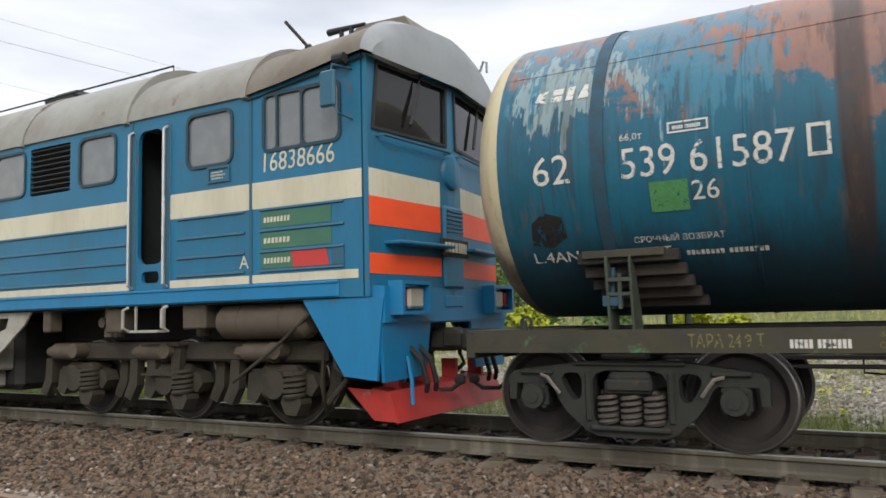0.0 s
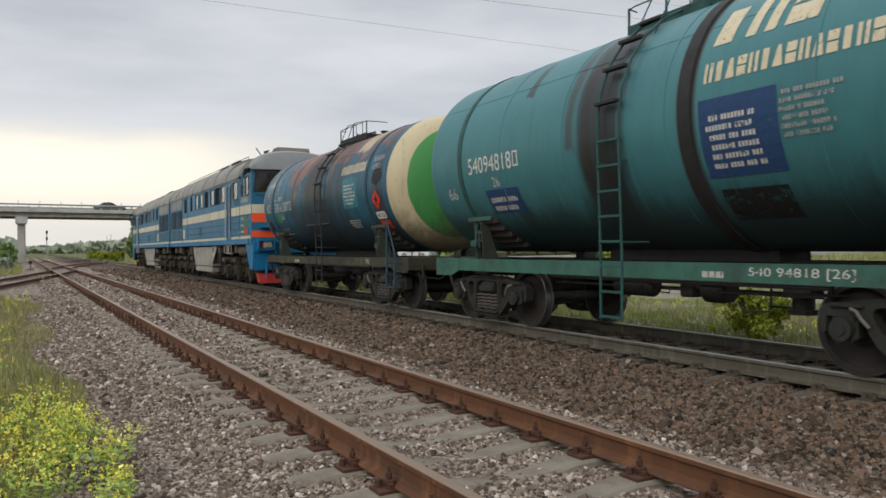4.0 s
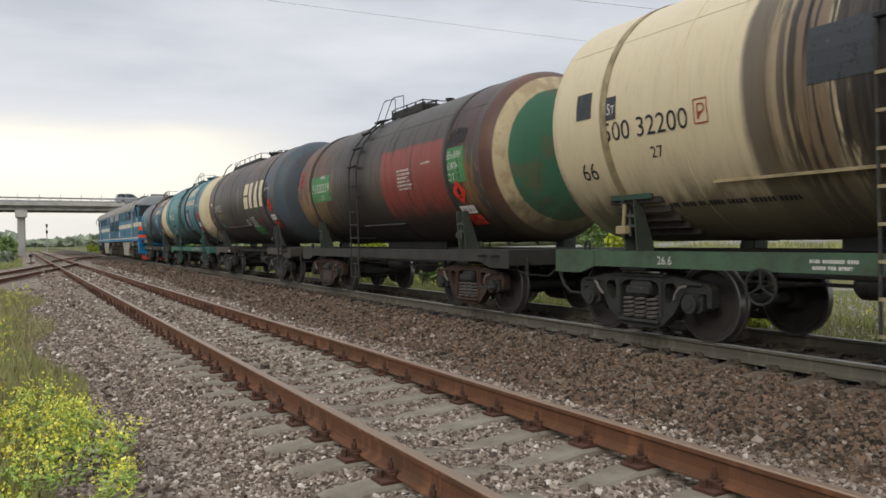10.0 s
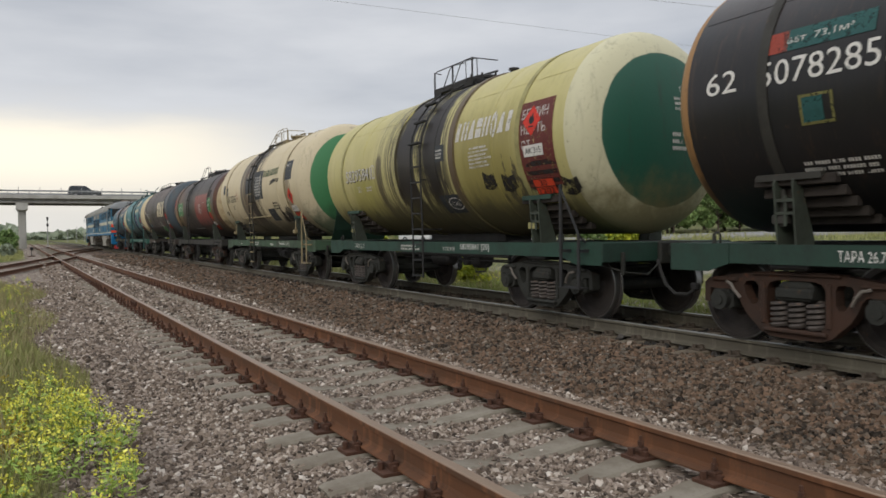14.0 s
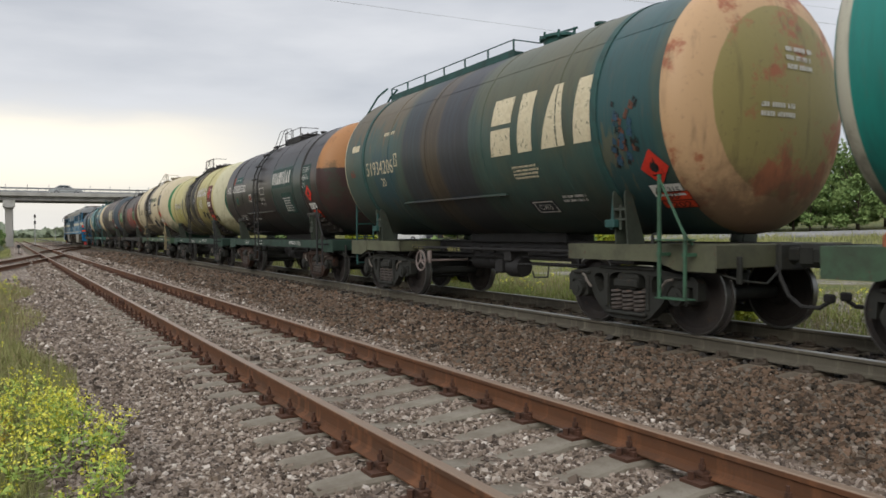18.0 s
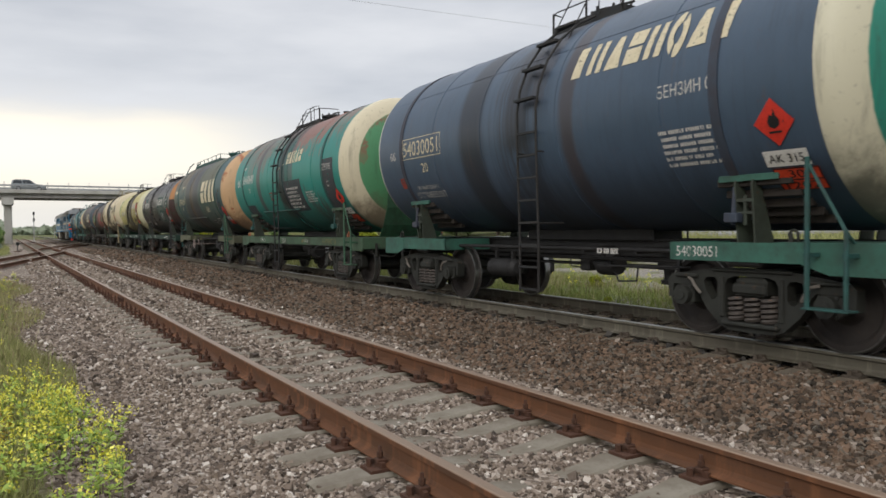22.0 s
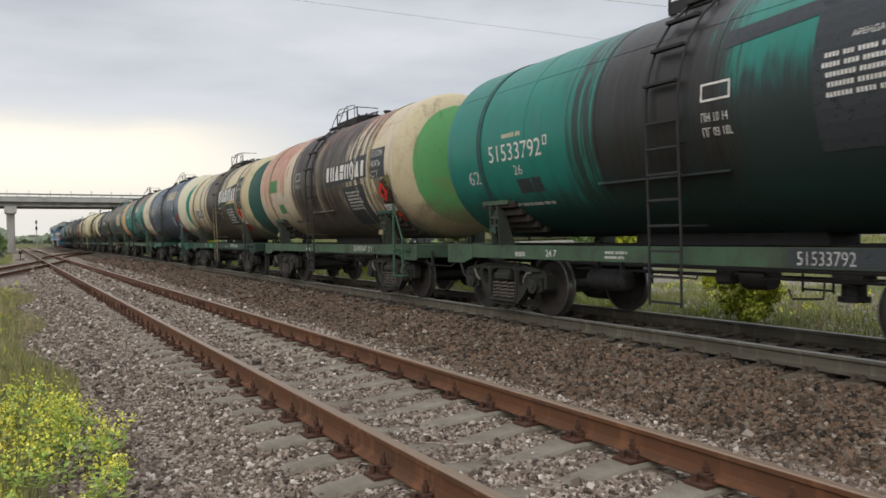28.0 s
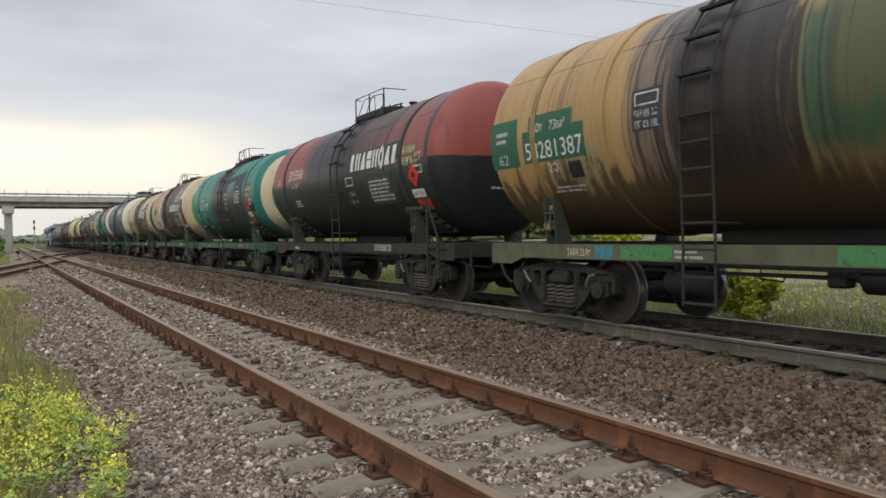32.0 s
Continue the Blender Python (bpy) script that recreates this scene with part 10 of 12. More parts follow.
# -- rails and sleepers --
RAIL_PROFILE = [(-0.075, -0.18), (0.075, -0.18), (0.075, -0.170), (0.018, -0.152), (0.010, -0.13), (0.010, -0.052), (0.036, -0.038), (0.0375, -0.010), (0.028, -0.001),
                (-0.028, -0.001), (-0.0375, -0.010), (-0.036, -0.038), (-0.010, -0.052), (-0.010, -0.13), (-0.018, -0.152), (-0.075, -0.170)]


def sweep(bm, way, outline, z):
    """Draws a rail's outline along a way of (x, y)."""
    rings = []
    for x, y in way:
        rings.append([bm.verts.new((x + u, y, z + v)) for u, v in outline])
    n = len(outline)
    for a, b in zip(rings, rings[1:]):
        for k in range(n):
            bm.faces.new((a[k], a[(k + 1) % n], b[(k + 1) % n], b[k]))
    bm.faces.new(rings[0][::-1])
    bm.faces.new(rings[-1])
    bmesh.ops.recalc_face_normals(bm, faces=bm.faces)
    return bm


def rail_material(name, side, stain, top, gloss):
    n = Nodes(name)
    z = n.xyz()[2]
    big = n.noise(1.2, 4, 0.6, (6, 1, 6))
    drip = n.noise(7, 3, 0.6, (0.3, 1, 0.12))
    c = n.mix(n.math("MULTIPLY", n.step(big, 0.35, 0.7), 0.7), side, stain)
    c = n.mix(n.math("MULTIPLY", n.step(drip, 0.5, 0.72), 0.6), c, tuple(v * 1.9 for v in side))
    c = n.mix(n.math("MULTIPLY", n.step(n.noise(60, 3, 0.6), 0.5, 0.75), 0.4), c, stain)
    head = n.step(z, -0.012 + (0.05 if "main" in name else 0), -0.004 + (0.05 if "main" in name else 0))
    c = n.mix(head, c, top)
    n.bump(n.noise(80, 3, 0.6), 0.25, 0.004)
    return n.done(c, n.math("SUBTRACT", 0.8, n.math("MULTIPLY", head, gloss)), n.math("MULTIPLY", head, 0.35), 0.3)


M_RUST_RAIL = rail_material("rusty_siding_rail", (0.130, 0.056, 0.026), (0.075, 0.042, 0.026), (0.27, 0.195, 0.14), 0.35)
M_MAIN_RAIL = rail_material("greasy_main_rail", (0.105, 0.094, 0.070), (0.070, 0.060, 0.045), (0.30, 0.30, 0.29), 0.45)
M_CONCRETE = worn("weathered_concrete_sleeper", (0.25, 0.225, 0.18), (0.13, 0.106, 0.08), None, 3.5, 0.9, 0, 0.75, 0.5, spec=0.15)
M_CONCRETE_OIL = worn("oil_stained_concrete_sleeper", (0.21, 0.175, 0.13), (0.09, 0.072, 0.055), None, 3.5, 0.85, 0, 0.8, 0.5, spec=0.15)
M_RUST = worn("rusted_fastening_steel", (0.085, 0.038, 0.022), (0.035, 0.022, 0.016), (0.15, 0.065, 0.03), 14, 0.85, 0, 0.6, 0.3)
M_RUST_OIL = worn("dusty_oily_fastening_steel", (0.095, 0.074, 0.055), (0.045, 0.036, 0.028), None, 14, 0.7, 0, 0.6, 0.3)
SLEEPER = [(-1.35, -0.235, 0.10), (-1.30, -0.222, 0.115), (-1.05, -0.205, 0.12), (-0.55, -0.205, 0.12), (-0.38, -0.232, 0.115), (0, -0.262, 0.105), (0.38, -0.232, 0.115), (0.55, -0.205, 0.12), (1.05, -0.205, 0.12), (1.30, -0.222, 0.115), (1.35, -0.235, 0.10)]


def sleeper_mesh(name, material, seed=1):
    rnd = random.Random(seed)
    bm = bmesh.new()
    rings = []
    for x, z, w in SLEEPER:
        a, b = rnd.uniform(-0.006, 0.006), rnd.uniform(-0.006, 0.006)
        rings.append([bm.verts.new(p) for p in ((x, -w - 0.03, -0.40), (x, -w + a, z - 0.018), (x, -w + 0.018 + a, z), (x, w - 0.018 + b, z), (x, w + b, z - 0.018), (x, w + 0.03, -0.40))])
    for a, b in zip(rings, rings[1:]):
        for k in range(6):
            bm.faces.new((a[k], a[(k + 1) % 6], b[(k + 1) % 6], b[k]))
    bm.faces.new(rings[0][::-1])
    bm.faces.new(rings[-1])
    bmesh.ops.recalc_face_normals(bm, faces=bm.faces)
    return mesh_of(name, bm, material)


def base_plate(bm, x=0.0, y=0.0, z=0.0):
    box(bm, x - 0.19, x + 0.19, y - 0.085, y + 0.085, z - 0.205, z - 0.184)
    for s in (-1, 1):
        box(bm, x + s * 0.098 - 0.014, x + s * 0.098 + 0.014, y - 0.07, y + 0.07, z - 0.184, z - 0.150)
    return bm


def clamp_bolt(bm, s=1, x=0.0, y=0.0, z=0.0, seg=6, low=False):
    """Clamp on the rail's foot with its upright bolt and nut, and the screw spike beside it."""
    box(bm, x + s * 0.085 - 0.035, x + s * 0.085 + 0.035, y - 0.033, y + 0.033, z - 0.166, z - 0.135, 0 if seg < 6 else 0.006)
    if not low:
        rod(bm, (x + s * 0.09, y, z - 0.15), (x + s * 0.09, y, z - 0.058), 0.0115, seg)
        rod(bm, (x + s * 0.09, y, z - 0.125), (x + s * 0.09, y, z - 0.092), 0.021, 6)
    rod(bm, (x + s * 0.152, y + 0.03, z - 0.19), (x + s * 0.152, y + 0.03, z - 0.135), 0.022, 6)
    return bm


def lay_track(track, middle, turn, y0, y1, step, z, materials, near, fast, labels):
    """Sleepers with their fastenings: the nearest as parts, those far off joined."""
    concrete, steel = materials
    kinds = [sleeper_mesh("sleeper", concrete, s) for s in range(5)]
    plate = mesh_of("base_plate", base_plate(bmesh.new()), steel)
    bolts = [mesh_of("clamp_bolt", clamp_bolt(bmesh.new(), s, low=z > 0), steel) for s in (-1, 1)]
    rnd = random.Random(9)
    far, far_steel = bmesh.new(), bmesh.new()
    y = y0
    while y < y1:
        m = pose(middle(y) + rnd.uniform(-0.02, 0.02), y, z + rnd.uniform(-0.008, 0.004), rnd.uniform(-0.6, 0.6), 0, turn(y) + rnd.uniform(-0.5, 0.5))
        if near[0] <= y <= near[1]:
            s = put("sleeper", rnd.choice(kinds), track, labels, m)
            if fast[0] <= y <= fast[1]:
                for r in (-0.795, 0.795):
                    put("base_plate", plate, s, "", pose(r, 0, 0))
                    for b in bolts:
                        put("clamp_bolt", b, s, "", pose(r, 0, 0))
        else:
            for w, top in ((0.118, -0.205),):
                box(far, -1.33, 1.33, -w, w, -0.38, top - 0.012, 0, m)
        if not fast[0] <= y <= fast[1] and y < 75:
            for r in (-0.795, 0.795):
                box(far_steel, middle(y) + r - 0.16, middle(y) + r + 0.16, y - 0.07, y + 0.07, z - 0.2, z - 0.14)
        y += step
    part("far_sleepers", far, concrete, track)["kind"] = "stuff"
    part("far_fastenings", far_steel, steel, track)["kind"] = "stuff"


siding = thing("siding_track", "rusty siding track on weathered concrete sleepers", "railway track")
siding["kind"] = "structure"
for x in RAIL_X:
    part("rail", sweep(bmesh.new(), [(x, -12), (x, 17.4)], RAIL_PROFILE, 0.0), M_RUST_RAIL, siding, "rust-brown steel rail")
    part("rail", sweep(bmesh.new(), [(x, 17.41), (x, 230)], RAIL_PROFILE, 0.0), M_RUST_RAIL, siding, "rust-brown steel rail")
    for s in (-1, 1):
        bm = bmesh.new()
        box(bm, x + s * 0.022 - 0.010, x + s * 0.022 + 0.010, 17.0, 17.8, -0.14, -0.05, 0.004)
        for yy in (17.08, 17.22, 17.34, 17.47, 17.6, 17.73):
            rod(bm, (x + s * 0.03, yy, -0.095), (x + s * 0.058, yy, -0.095), 0.018, 6)
        part("fishplate", bm, M_RUST, siding, "bolted joint bar")
lay_track(siding, lambda y: MID_X, lambda y: 0, FIRST - 16 * STEP, 120, STEP, 0.0, (M_CONCRETE, M_RUST), (-2, 75), (1.2, 27), "")

main_line = thing("main_track", "main line track with greasy dark rails on concrete sleepers", "railway track")
main_line["kind"] = "structure"
for s in (-0.795, 0.795):
    bm = sweep(bmesh.new(), [(line_x(y) + s, y) for y in range(-60, 420, 4)], RAIL_PROFILE, ZR)
    part("rail", bm, M_MAIN_RAIL, main_line, "dark greasy rail with a bright running top")
lay_track(main_line, line_x, line_turn, -10.9, 200, 0.545, ZR, (M_CONCRETE_OIL, M_RUST_OIL), (-6, 45), (-3, 22), "")

# -- the branch that leaves the siding to the west --
branch = thing("branch_track", "rusty branch track joining the siding at a turnout", "railway track")
branch["kind"] = "structure"


def branch_x(y):
    u = y - 62
    return MID_X + (0.14 * u - 0.0008 * u * u if u < 0 else 0.0)


bm = sweep(bmesh.new(), [(branch_x(y) - 0.795 + 0.0, y) for y in range(-20, 63, 2)], RAIL_PROFILE, 0.0)
part("rail", bm, M_RUST_RAIL, branch, "rust-brown steel rail")
for ys in ((-20, 44.6), (45.4, 51.2), (52.2, 61.6)):
    bm = sweep(bmesh.new(), [(branch_x(y) + 0.795, y) for y in (ys[0] + (ys[1] - ys[0]) * i / 12 for i in range(13))], RAIL_PROFILE, 0.0)
    part("rail", bm, M_RUST_RAIL, branch, "rust-brown steel rail")
slab = sleeper_mesh("sleeper", M_CONCRETE, 7)
for k in range(56):
    y = 14 + 0.62 * k
    if branch_x(y) < 1.0:
        put("sleeper", slab, branch, "", pose(branch_x(y), y, -0.03, 0, 0, -math.degrees(math.atan2(branch_x(y + 1) - branch_x(y - 1), 2))))

# the crossover from the siding to the main line
cross = thing("crossover_track", "rusty crossover rails between siding and main line", "railway track")
cross["kind"] = "structure"
for s in (-0.795, 0.795):
    part("rail", sweep(bmesh.new(), [(MID_X + s + (line_x(112) - MID_X) * smooth_step(66, 116, y), y) for y in range(66, 117, 2)], RAIL_PROFILE, 0.012), M_RUST_RAIL, cross, "rust-brown steel rail")

stand = thing("switch_stand", "small dark switch stand beside the turnout", "switch stand", at=pose(0.86, 73, -0.25))
part("base", box(bmesh.new(), -0.3, 0.3, -0.15, 0.15, 0, 0.08, 0.01), M_RUST, stand)
bm = rod(bmesh.new(), (0, 0, 0.08), (0, 0, 0.62), 0.035)
part("post", bm, M_DARK, stand)
part("lantern", box(bmesh.new(), -0.13, 0.13, -0.1, 0.1, 0.55, 0.82, 0.02), M_DARK, stand)
part("lever", rod(bmesh.new(), (0.05, 0, 0.1), (0.5, 0, 0.3), 0.02), M_DARK, stand)
# ---- overpass ----
M_DECK = worn("weathered_concrete", (0.50, 0.485, 0.45), (0.30, 0.28, 0.25), None, 0.8, 0.9, 0, 0.6, 0.3, True, 0.15)
M_GIRDER = worn("dark_stained_concrete", (0.40, 0.385, 0.36), (0.20, 0.19, 0.175), None, 0.6, 0.9, 0, 0.7, 0.3, True, 0.15)
M_GALV = worn("galvanised_steel", (0.36, 0.37, 0.37), (0.18, 0.17, 0.16), None, 3, 0.5, 0.4, 0.5, 0.1)
M_ASPHALT = worn("worn_asphalt", (0.17, 0.17, 0.165), (0.11, 0.108, 0.10), None, 1.2, 0.9, 0, 0.6, 0.4, spec=0.2)
M_POLE = worn("grey_pole", (0.40, 0.40, 0.39), (0.22, 0.21, 0.20), None, 2, 0.8, 0, 0.5, 0.2)

SPAN0, SPAN1 = -10.0, 31.0


def make_bridge():
    b = thing("overpass", "grey concrete road overpass on hammerhead piers with steel guard rails", "bridge")
    y0, y1 = ROAD_Y - 5.0, ROAD_Y + 5.0
    part("deck", box(bmesh.new(), SPAN0, SPAN1, y0, y1, 7.22, ROAD_Z - 0.02, 0.03), M_DECK, b, "light concrete deck slab")
    for s in (0, 1):
        yy = y0 + 0.02 if s == 0 else y1 - 0.02
        part("edge_beam", box(bmesh.new(), SPAN0 + 0.02, SPAN1 - 0.02, yy - 0.17, yy + 0.17, 7.12, 7.66, 0.02), M_DECK, b)
    g = mesh_of("girder", prism(bmesh.new(), [(-0.25, 6.46), (0.25, 6.46), (0.25, 6.66), (0.1, 6.8), (0.1, 7.05), (0.4, 7.18), (0.4, 7.22), (-0.4, 7.22), (-0.4, 7.18), (-0.1, 7.05), (-0.1, 6.8), (-0.25, 6.66)], "x", SPAN0, SPAN1), M_GIRDER)
    for k in range(6):
        put("girder", g, b, "dark stained girder", pose(0, y0 + 0.55 + 1.78 * k, 0))
    for px, w in ((0.35, 1.05), (17.0, 1.1)):
        for yy in (ROAD_Y - 3.0, ROAD_Y + 3.0):
            bm = prism(bmesh.new(), rounded(px - w / 2, px + w / 2, yy - 0.55, yy + 0.55, 0.2), "z", -0.8, 5.7)
            part("pier", bm, M_DECK, b, "concrete pier")
        bm = prism(bmesh.new(), [(px - w / 2, 5.45), (px + w / 2, 5.45), (px + 0.78, 5.75), (px + 0.78, 6.46), (px - 0.78, 6.46), (px - 0.78, 5.75)], "y", y0 + 0.2, y1 - 0.2)
        part("pier_cap", bm, M_DECK, b, "hammerhead pier cap")
    # parapets: posts with two rails, taller thin posts between
    post = mesh_of("post", box(bmesh.new(), -0.05, 0.05, -0.04, 0.04, ROAD_Z + 0.1, 8.32), M_GALV)
    tall = mesh_of("tall_post", box(bmesh.new(), -0.035, 0.035, -0.035, 0.035, ROAD_Z + 0.1, 8.78), M_GALV)
    for s, yy in ((0, y0 + 0.1), (1, y1 - 0.1)):
        bm = prism(bmesh.new(), [(yy - 0.06, 8.12), (yy - 0.02, 8.20), (yy - 0.06, 8.27), (yy - 0.02, 8.36), (yy + 0.03, 8.36), (yy + 0.03, 8.12)], "x", SPAN0, SPAN1)
        part("guard_rail", bm, M_GALV, b, "pale steel guard rail")
        part("lower_rail", box(bmesh.new(), SPAN0, SPAN1, yy - 0.02, yy + 0.02, 7.86, 7.92), M_GALV, b)
        for k in range(30):
            put("post", tall if k % 2 else post, b, "", pose(SPAN0 + 0.3 + 1.38 * k, yy, 0))
    # road over it and down the banks
    xs = [-470 + 10 * i for i in range(96)]
    vs, fs = [], []
    for x in xs:
        vs += [(x, ROAD_Y - 4.4, road_height(x)), (x, ROAD_Y + 4.4, road_height(x)), (x, ROAD_Y + 4.4, road_height(x) - 0.15), (x, ROAD_Y - 4.4, road_height(x) - 0.15)]
    for i in range(len(xs) - 1):
        a = 4 * i
        fs += [(a + k, a + (k + 1) % 4, a + 4 + (k + 1) % 4, a + 4 + k) for k in range(4)]
    fs += [(3, 2, 1, 0), tuple(4 * (len(xs) - 1) + k for k in range(4))]
    tagged(part("road", (vs, fs), M_ASPHALT), "grey asphalt road running over the overpass", "road", kind="structure")


make_bridge()

# ---- service road behind the line ----
ROAD_P, ROAD_D = Vector((74.0, 46.0)), Vector((0.545, -0.839)).normalized()


def lane(s, off=0.0):
    """A point on the service road, s metres along it from abreast of the yard, off metres towards its far edge."""
    p = ROAD_P + ROAD_D * s + Vector((-ROAD_D.y, ROAD_D.x)) * off
    return p.x, p.y


def lane_z(s, off=0.0):
    x, y = lane(s, off)
    return ground_z(x, y) + 0.22


def make_service_road():
    vs, fs = [], []
    ss = [-62 + 6 * i for i in range(64)]
    for s in ss:
        for off in (-5.5, -5.4, 0, 5.4, 5.5):
            x, y = lane(s, off)
            vs.append((x, y, ground_z(x, y) + (0.19 if abs(off) < 5.45 else -0.3)))
    for i in range(len(ss) - 1):
        fs += [(5 * i + k, 5 * i + k + 1, 5 * i + k + 6, 5 * i + k + 5) for k in range(4)]
    bm = bmesh.new()
    v = [bm.verts.new(p) for p in vs]
    for f in fs:
        bm.faces.new([v[k] for k in f])
    bmesh.ops.recalc_face_normals(bm, faces=bm.faces)
    n = Nodes("sunbleached_asphalt")
    c = n.mix(n.step(n.noise(0.6, 4, 0.6), 0.35, 0.7), (0.29, 0.285, 0.275), (0.22, 0.215, 0.21))
    c = n.mix(n.math("MULTIPLY", n.step(n.noise(12, 3, 0.6), 0.5, 0.7), 0.3), c, (0.15, 0.15, 0.145))
    tagged(part("service_road", bm, n.done(c, 0.9, 0, 0.2)), "pale worn asphalt road behind the yard", "road", kind="structure")


make_service_road()

# ---- cars ----
M_GLASS = worn("tinted_car_glass", (0.02, 0.025, 0.028), (0.04, 0.045, 0.05), None, 2, 0.12, 0, 0.3, 0.0, spec=0.6)
M_TYRE = worn("black_tyre_rubber", (0.02, 0.02, 0.02), (0.04, 0.038, 0.035), None, 8, 0.85, 0, 0.4, 0.1)
M_RIM = worn("alloy_wheel", (0.45, 0.45, 0.46), (0.2, 0.2, 0.2), None, 8, 0.35, 0.7, 0.3, 0.0)
M_LAMP = worn("headlight_glass", (0.75, 0.76, 0.76), (0.5, 0.5, 0.5), None, 8, 0.15, 0, 0.2, 0.0)
M_TAIL = worn("red_tail_light", (0.45, 0.02, 0.015), (0.25, 0.01, 0.01), None, 8, 0.2, 0, 0.2, 0.0)
PAINTS = {}


def car_paint(c):
    if c not in PAINTS:
        PAINTS[c] = worn("car_paint", c, tuple(v * 0.6 for v in c), None, 1.5, 0.28, 0.15, 0.35, 0.0, spec=0.5)
    return PAINTS[c]


# side outlines (along, up): body below the windows, then the glass house
SHAPES = {
    "sedan": ([(-2.2, 0.28), (-2.27, 0.6), (-2.2, 0.95), (-1.5, 1.0), (0.95, 0.98), (1.9, 0.82), (2.22, 0.66), (2.25, 0.35), (2.15, 0.25)],
              [(-1.6, 0.98), (-0.95, 1.40), (-0.3, 1.47), (0.25, 1.42), (1.05, 0.97)], 0.86),
    "hatch": ([(-1.95, 0.28), (-2.02, 0.6), (-1.98, 1.0), (-1.6, 1.02), (0.9, 0.98), (1.7, 0.84), (2.0, 0.66), (2.02, 0.35), (1.95, 0.25)],
              [(-1.95, 1.0), (-1.7, 1.38), (-1.0, 1.5), (0.0, 1.46), (1.0, 0.97)], 0.85),
    "suv": ([(-2.25, 0.36), (-2.3, 0.7), (-2.28, 1.08), (-1.6, 1.12), (0.85, 1.10), (1.9, 1.0), (2.25, 0.85), (2.3, 0.5), (2.2, 0.34)],
            [(-2.26, 1.08), (-2.1, 1.62), (-1.6, 1.75), (0.1, 1.73), (0.95, 1.1)], 0.92),
    "van": ([(-2.3, 0.3), (-2.36, 0.7), (-2.34, 1.1), (-1.6, 1.13), (1.1, 1.08), (1.95, 0.92), (2.3, 0.72), (2.33, 0.4), (2.25, 0.27)],
            [(-2.32, 1.1), (-2.2, 1.6), (-1.7, 1.72), (0.3, 1.68), (1.4, 1.05)], 0.92),
}


def car(shape, colour, label, at):
    """A car facing +x."""
    body, house, half = SHAPES[shape]
    c = thing("car", label, "car", at=at)
    paint = car_paint(colour)
    bm = bmesh.new()
    prism(bm, body, "y", -half, half)
    bmesh.ops.bevel(bm, geom=[e for e in bm.edges if abs(e.verts[0].co.y - e.verts[1].co.y) < 1e-4], offset=0.09, segments=2, affect="EDGES", profile=0.6)
    part("body", bm, paint, c, "painted car body", None, True)
    # cabin: pillars and roof in paint, panes let in
    def inset(k, f):
        cx, cz = sum(p[0] for p in house) / len(house), sum(p[1] for p in house) / len(house)
        return (cx + (house[k][0] - cx) * f, cz + (house[k][1] - cz) * f)
    bm = bmesh.new()
    rings = []
    for y, w in ((-half + 0.05, 0), (half - 0.05, 0)):
        rings.append([bm.verts.new((u, y * (1 - 0.16 * (v - house[0][1]) / 0.5), v)) for u, v in house])
    n = len(house)
    for k in range(n):
        bm.faces.new((rings[0][k], rings[0][(k + 1) % n], rings[1][(k + 1) % n], rings[1][k]))
    bm.faces.new(rings[0][::-1])
    bm.faces.new(rings[1])
    bmesh.ops.recalc_face_normals(bm, faces=bm.faces)
    part("cabin", bm, paint, c, "painted roof and pillars")
    lo, hi = house[0][1] + 0.06, max(p[1] for p in house) - 0.11
    def edge_at(z, side):
        pts = house[:3] if side < 0 else house[2:][::-1]
        for (u0, z0), (u1, z1) in zip(pts, pts[1:]):
            if min(z0, z1) <= z <= max(z0, z1) and z0 != z1:
                return u0 + (u1 - u0) * (z - z0) / (z1 - z0)
        return pts[-1][0]
    a0, a1, b0, b1 = edge_at(lo, -1) + 0.16, edge_at(hi, -1) + 0.14, edge_at(lo, 1) - 0.16, edge_at(hi, 1) - 0.1
    for s in (-1, 1):
        for (p, q) in ((0.0, 0.45), (0.5, 1.0)):
            bm = bmesh.new()
            pts = [(a0 + (b0 - a0) * p, lo), (a0 + (b0 - a0) * q, lo), (a1 + (b1 - a1) * q, hi), (a1 + (b1 - a1) * p, hi)]
            fr, bk = [], []
            for u, z in pts:
                y = s * (half - 0.05) * (1 - 0.16 * (z - house[0][1]) / 0.5)
                fr.append(bm.verts.new((u, y + s * 0.012, z)))
                bk.append(bm.verts.new((u, y - s * 0.02, z)))
            bm.faces.new(fr)
            bm.faces.new(bk)
            for k in range(4):
                bm.faces.new((fr[k], fr[(k + 1) % 4], bk[(k + 1) % 4], bk[k]))
            bmesh.ops.recalc_face_normals(bm, faces=bm.faces)
            part("side_window", bm, M_GLASS, c)
    for name, side in (("rear_window", -1), ("windscreen", 1)):
        bm = bmesh.new()
        vs = []
        for z in (lo, hi + 0.02):
            u = edge_at(z, side) + side * 0.012
            w = (half - 0.14) * (1 - 0.16 * (z - house[0][1]) / 0.5)
            vs.append([bm.verts.new((u + d, y, z)) for d, y in ((0, -w), (0, w), (-side * 0.03, w), (-side * 0.03, -w))])
        bm.faces.new(vs[0])
        bm.faces.new(vs[1])
        for k in range(4):
            bm.faces.new((vs[0][k], vs[0][(k + 1) % 4], vs[1][(k + 1) % 4], vs[1][k]))
        bmesh.ops.recalc_face_normals(bm, faces=bm.faces)
        part(name, bm, M_GLASS, c)
    r = 0.32 if shape in ("sedan", "hatch") else 0.36
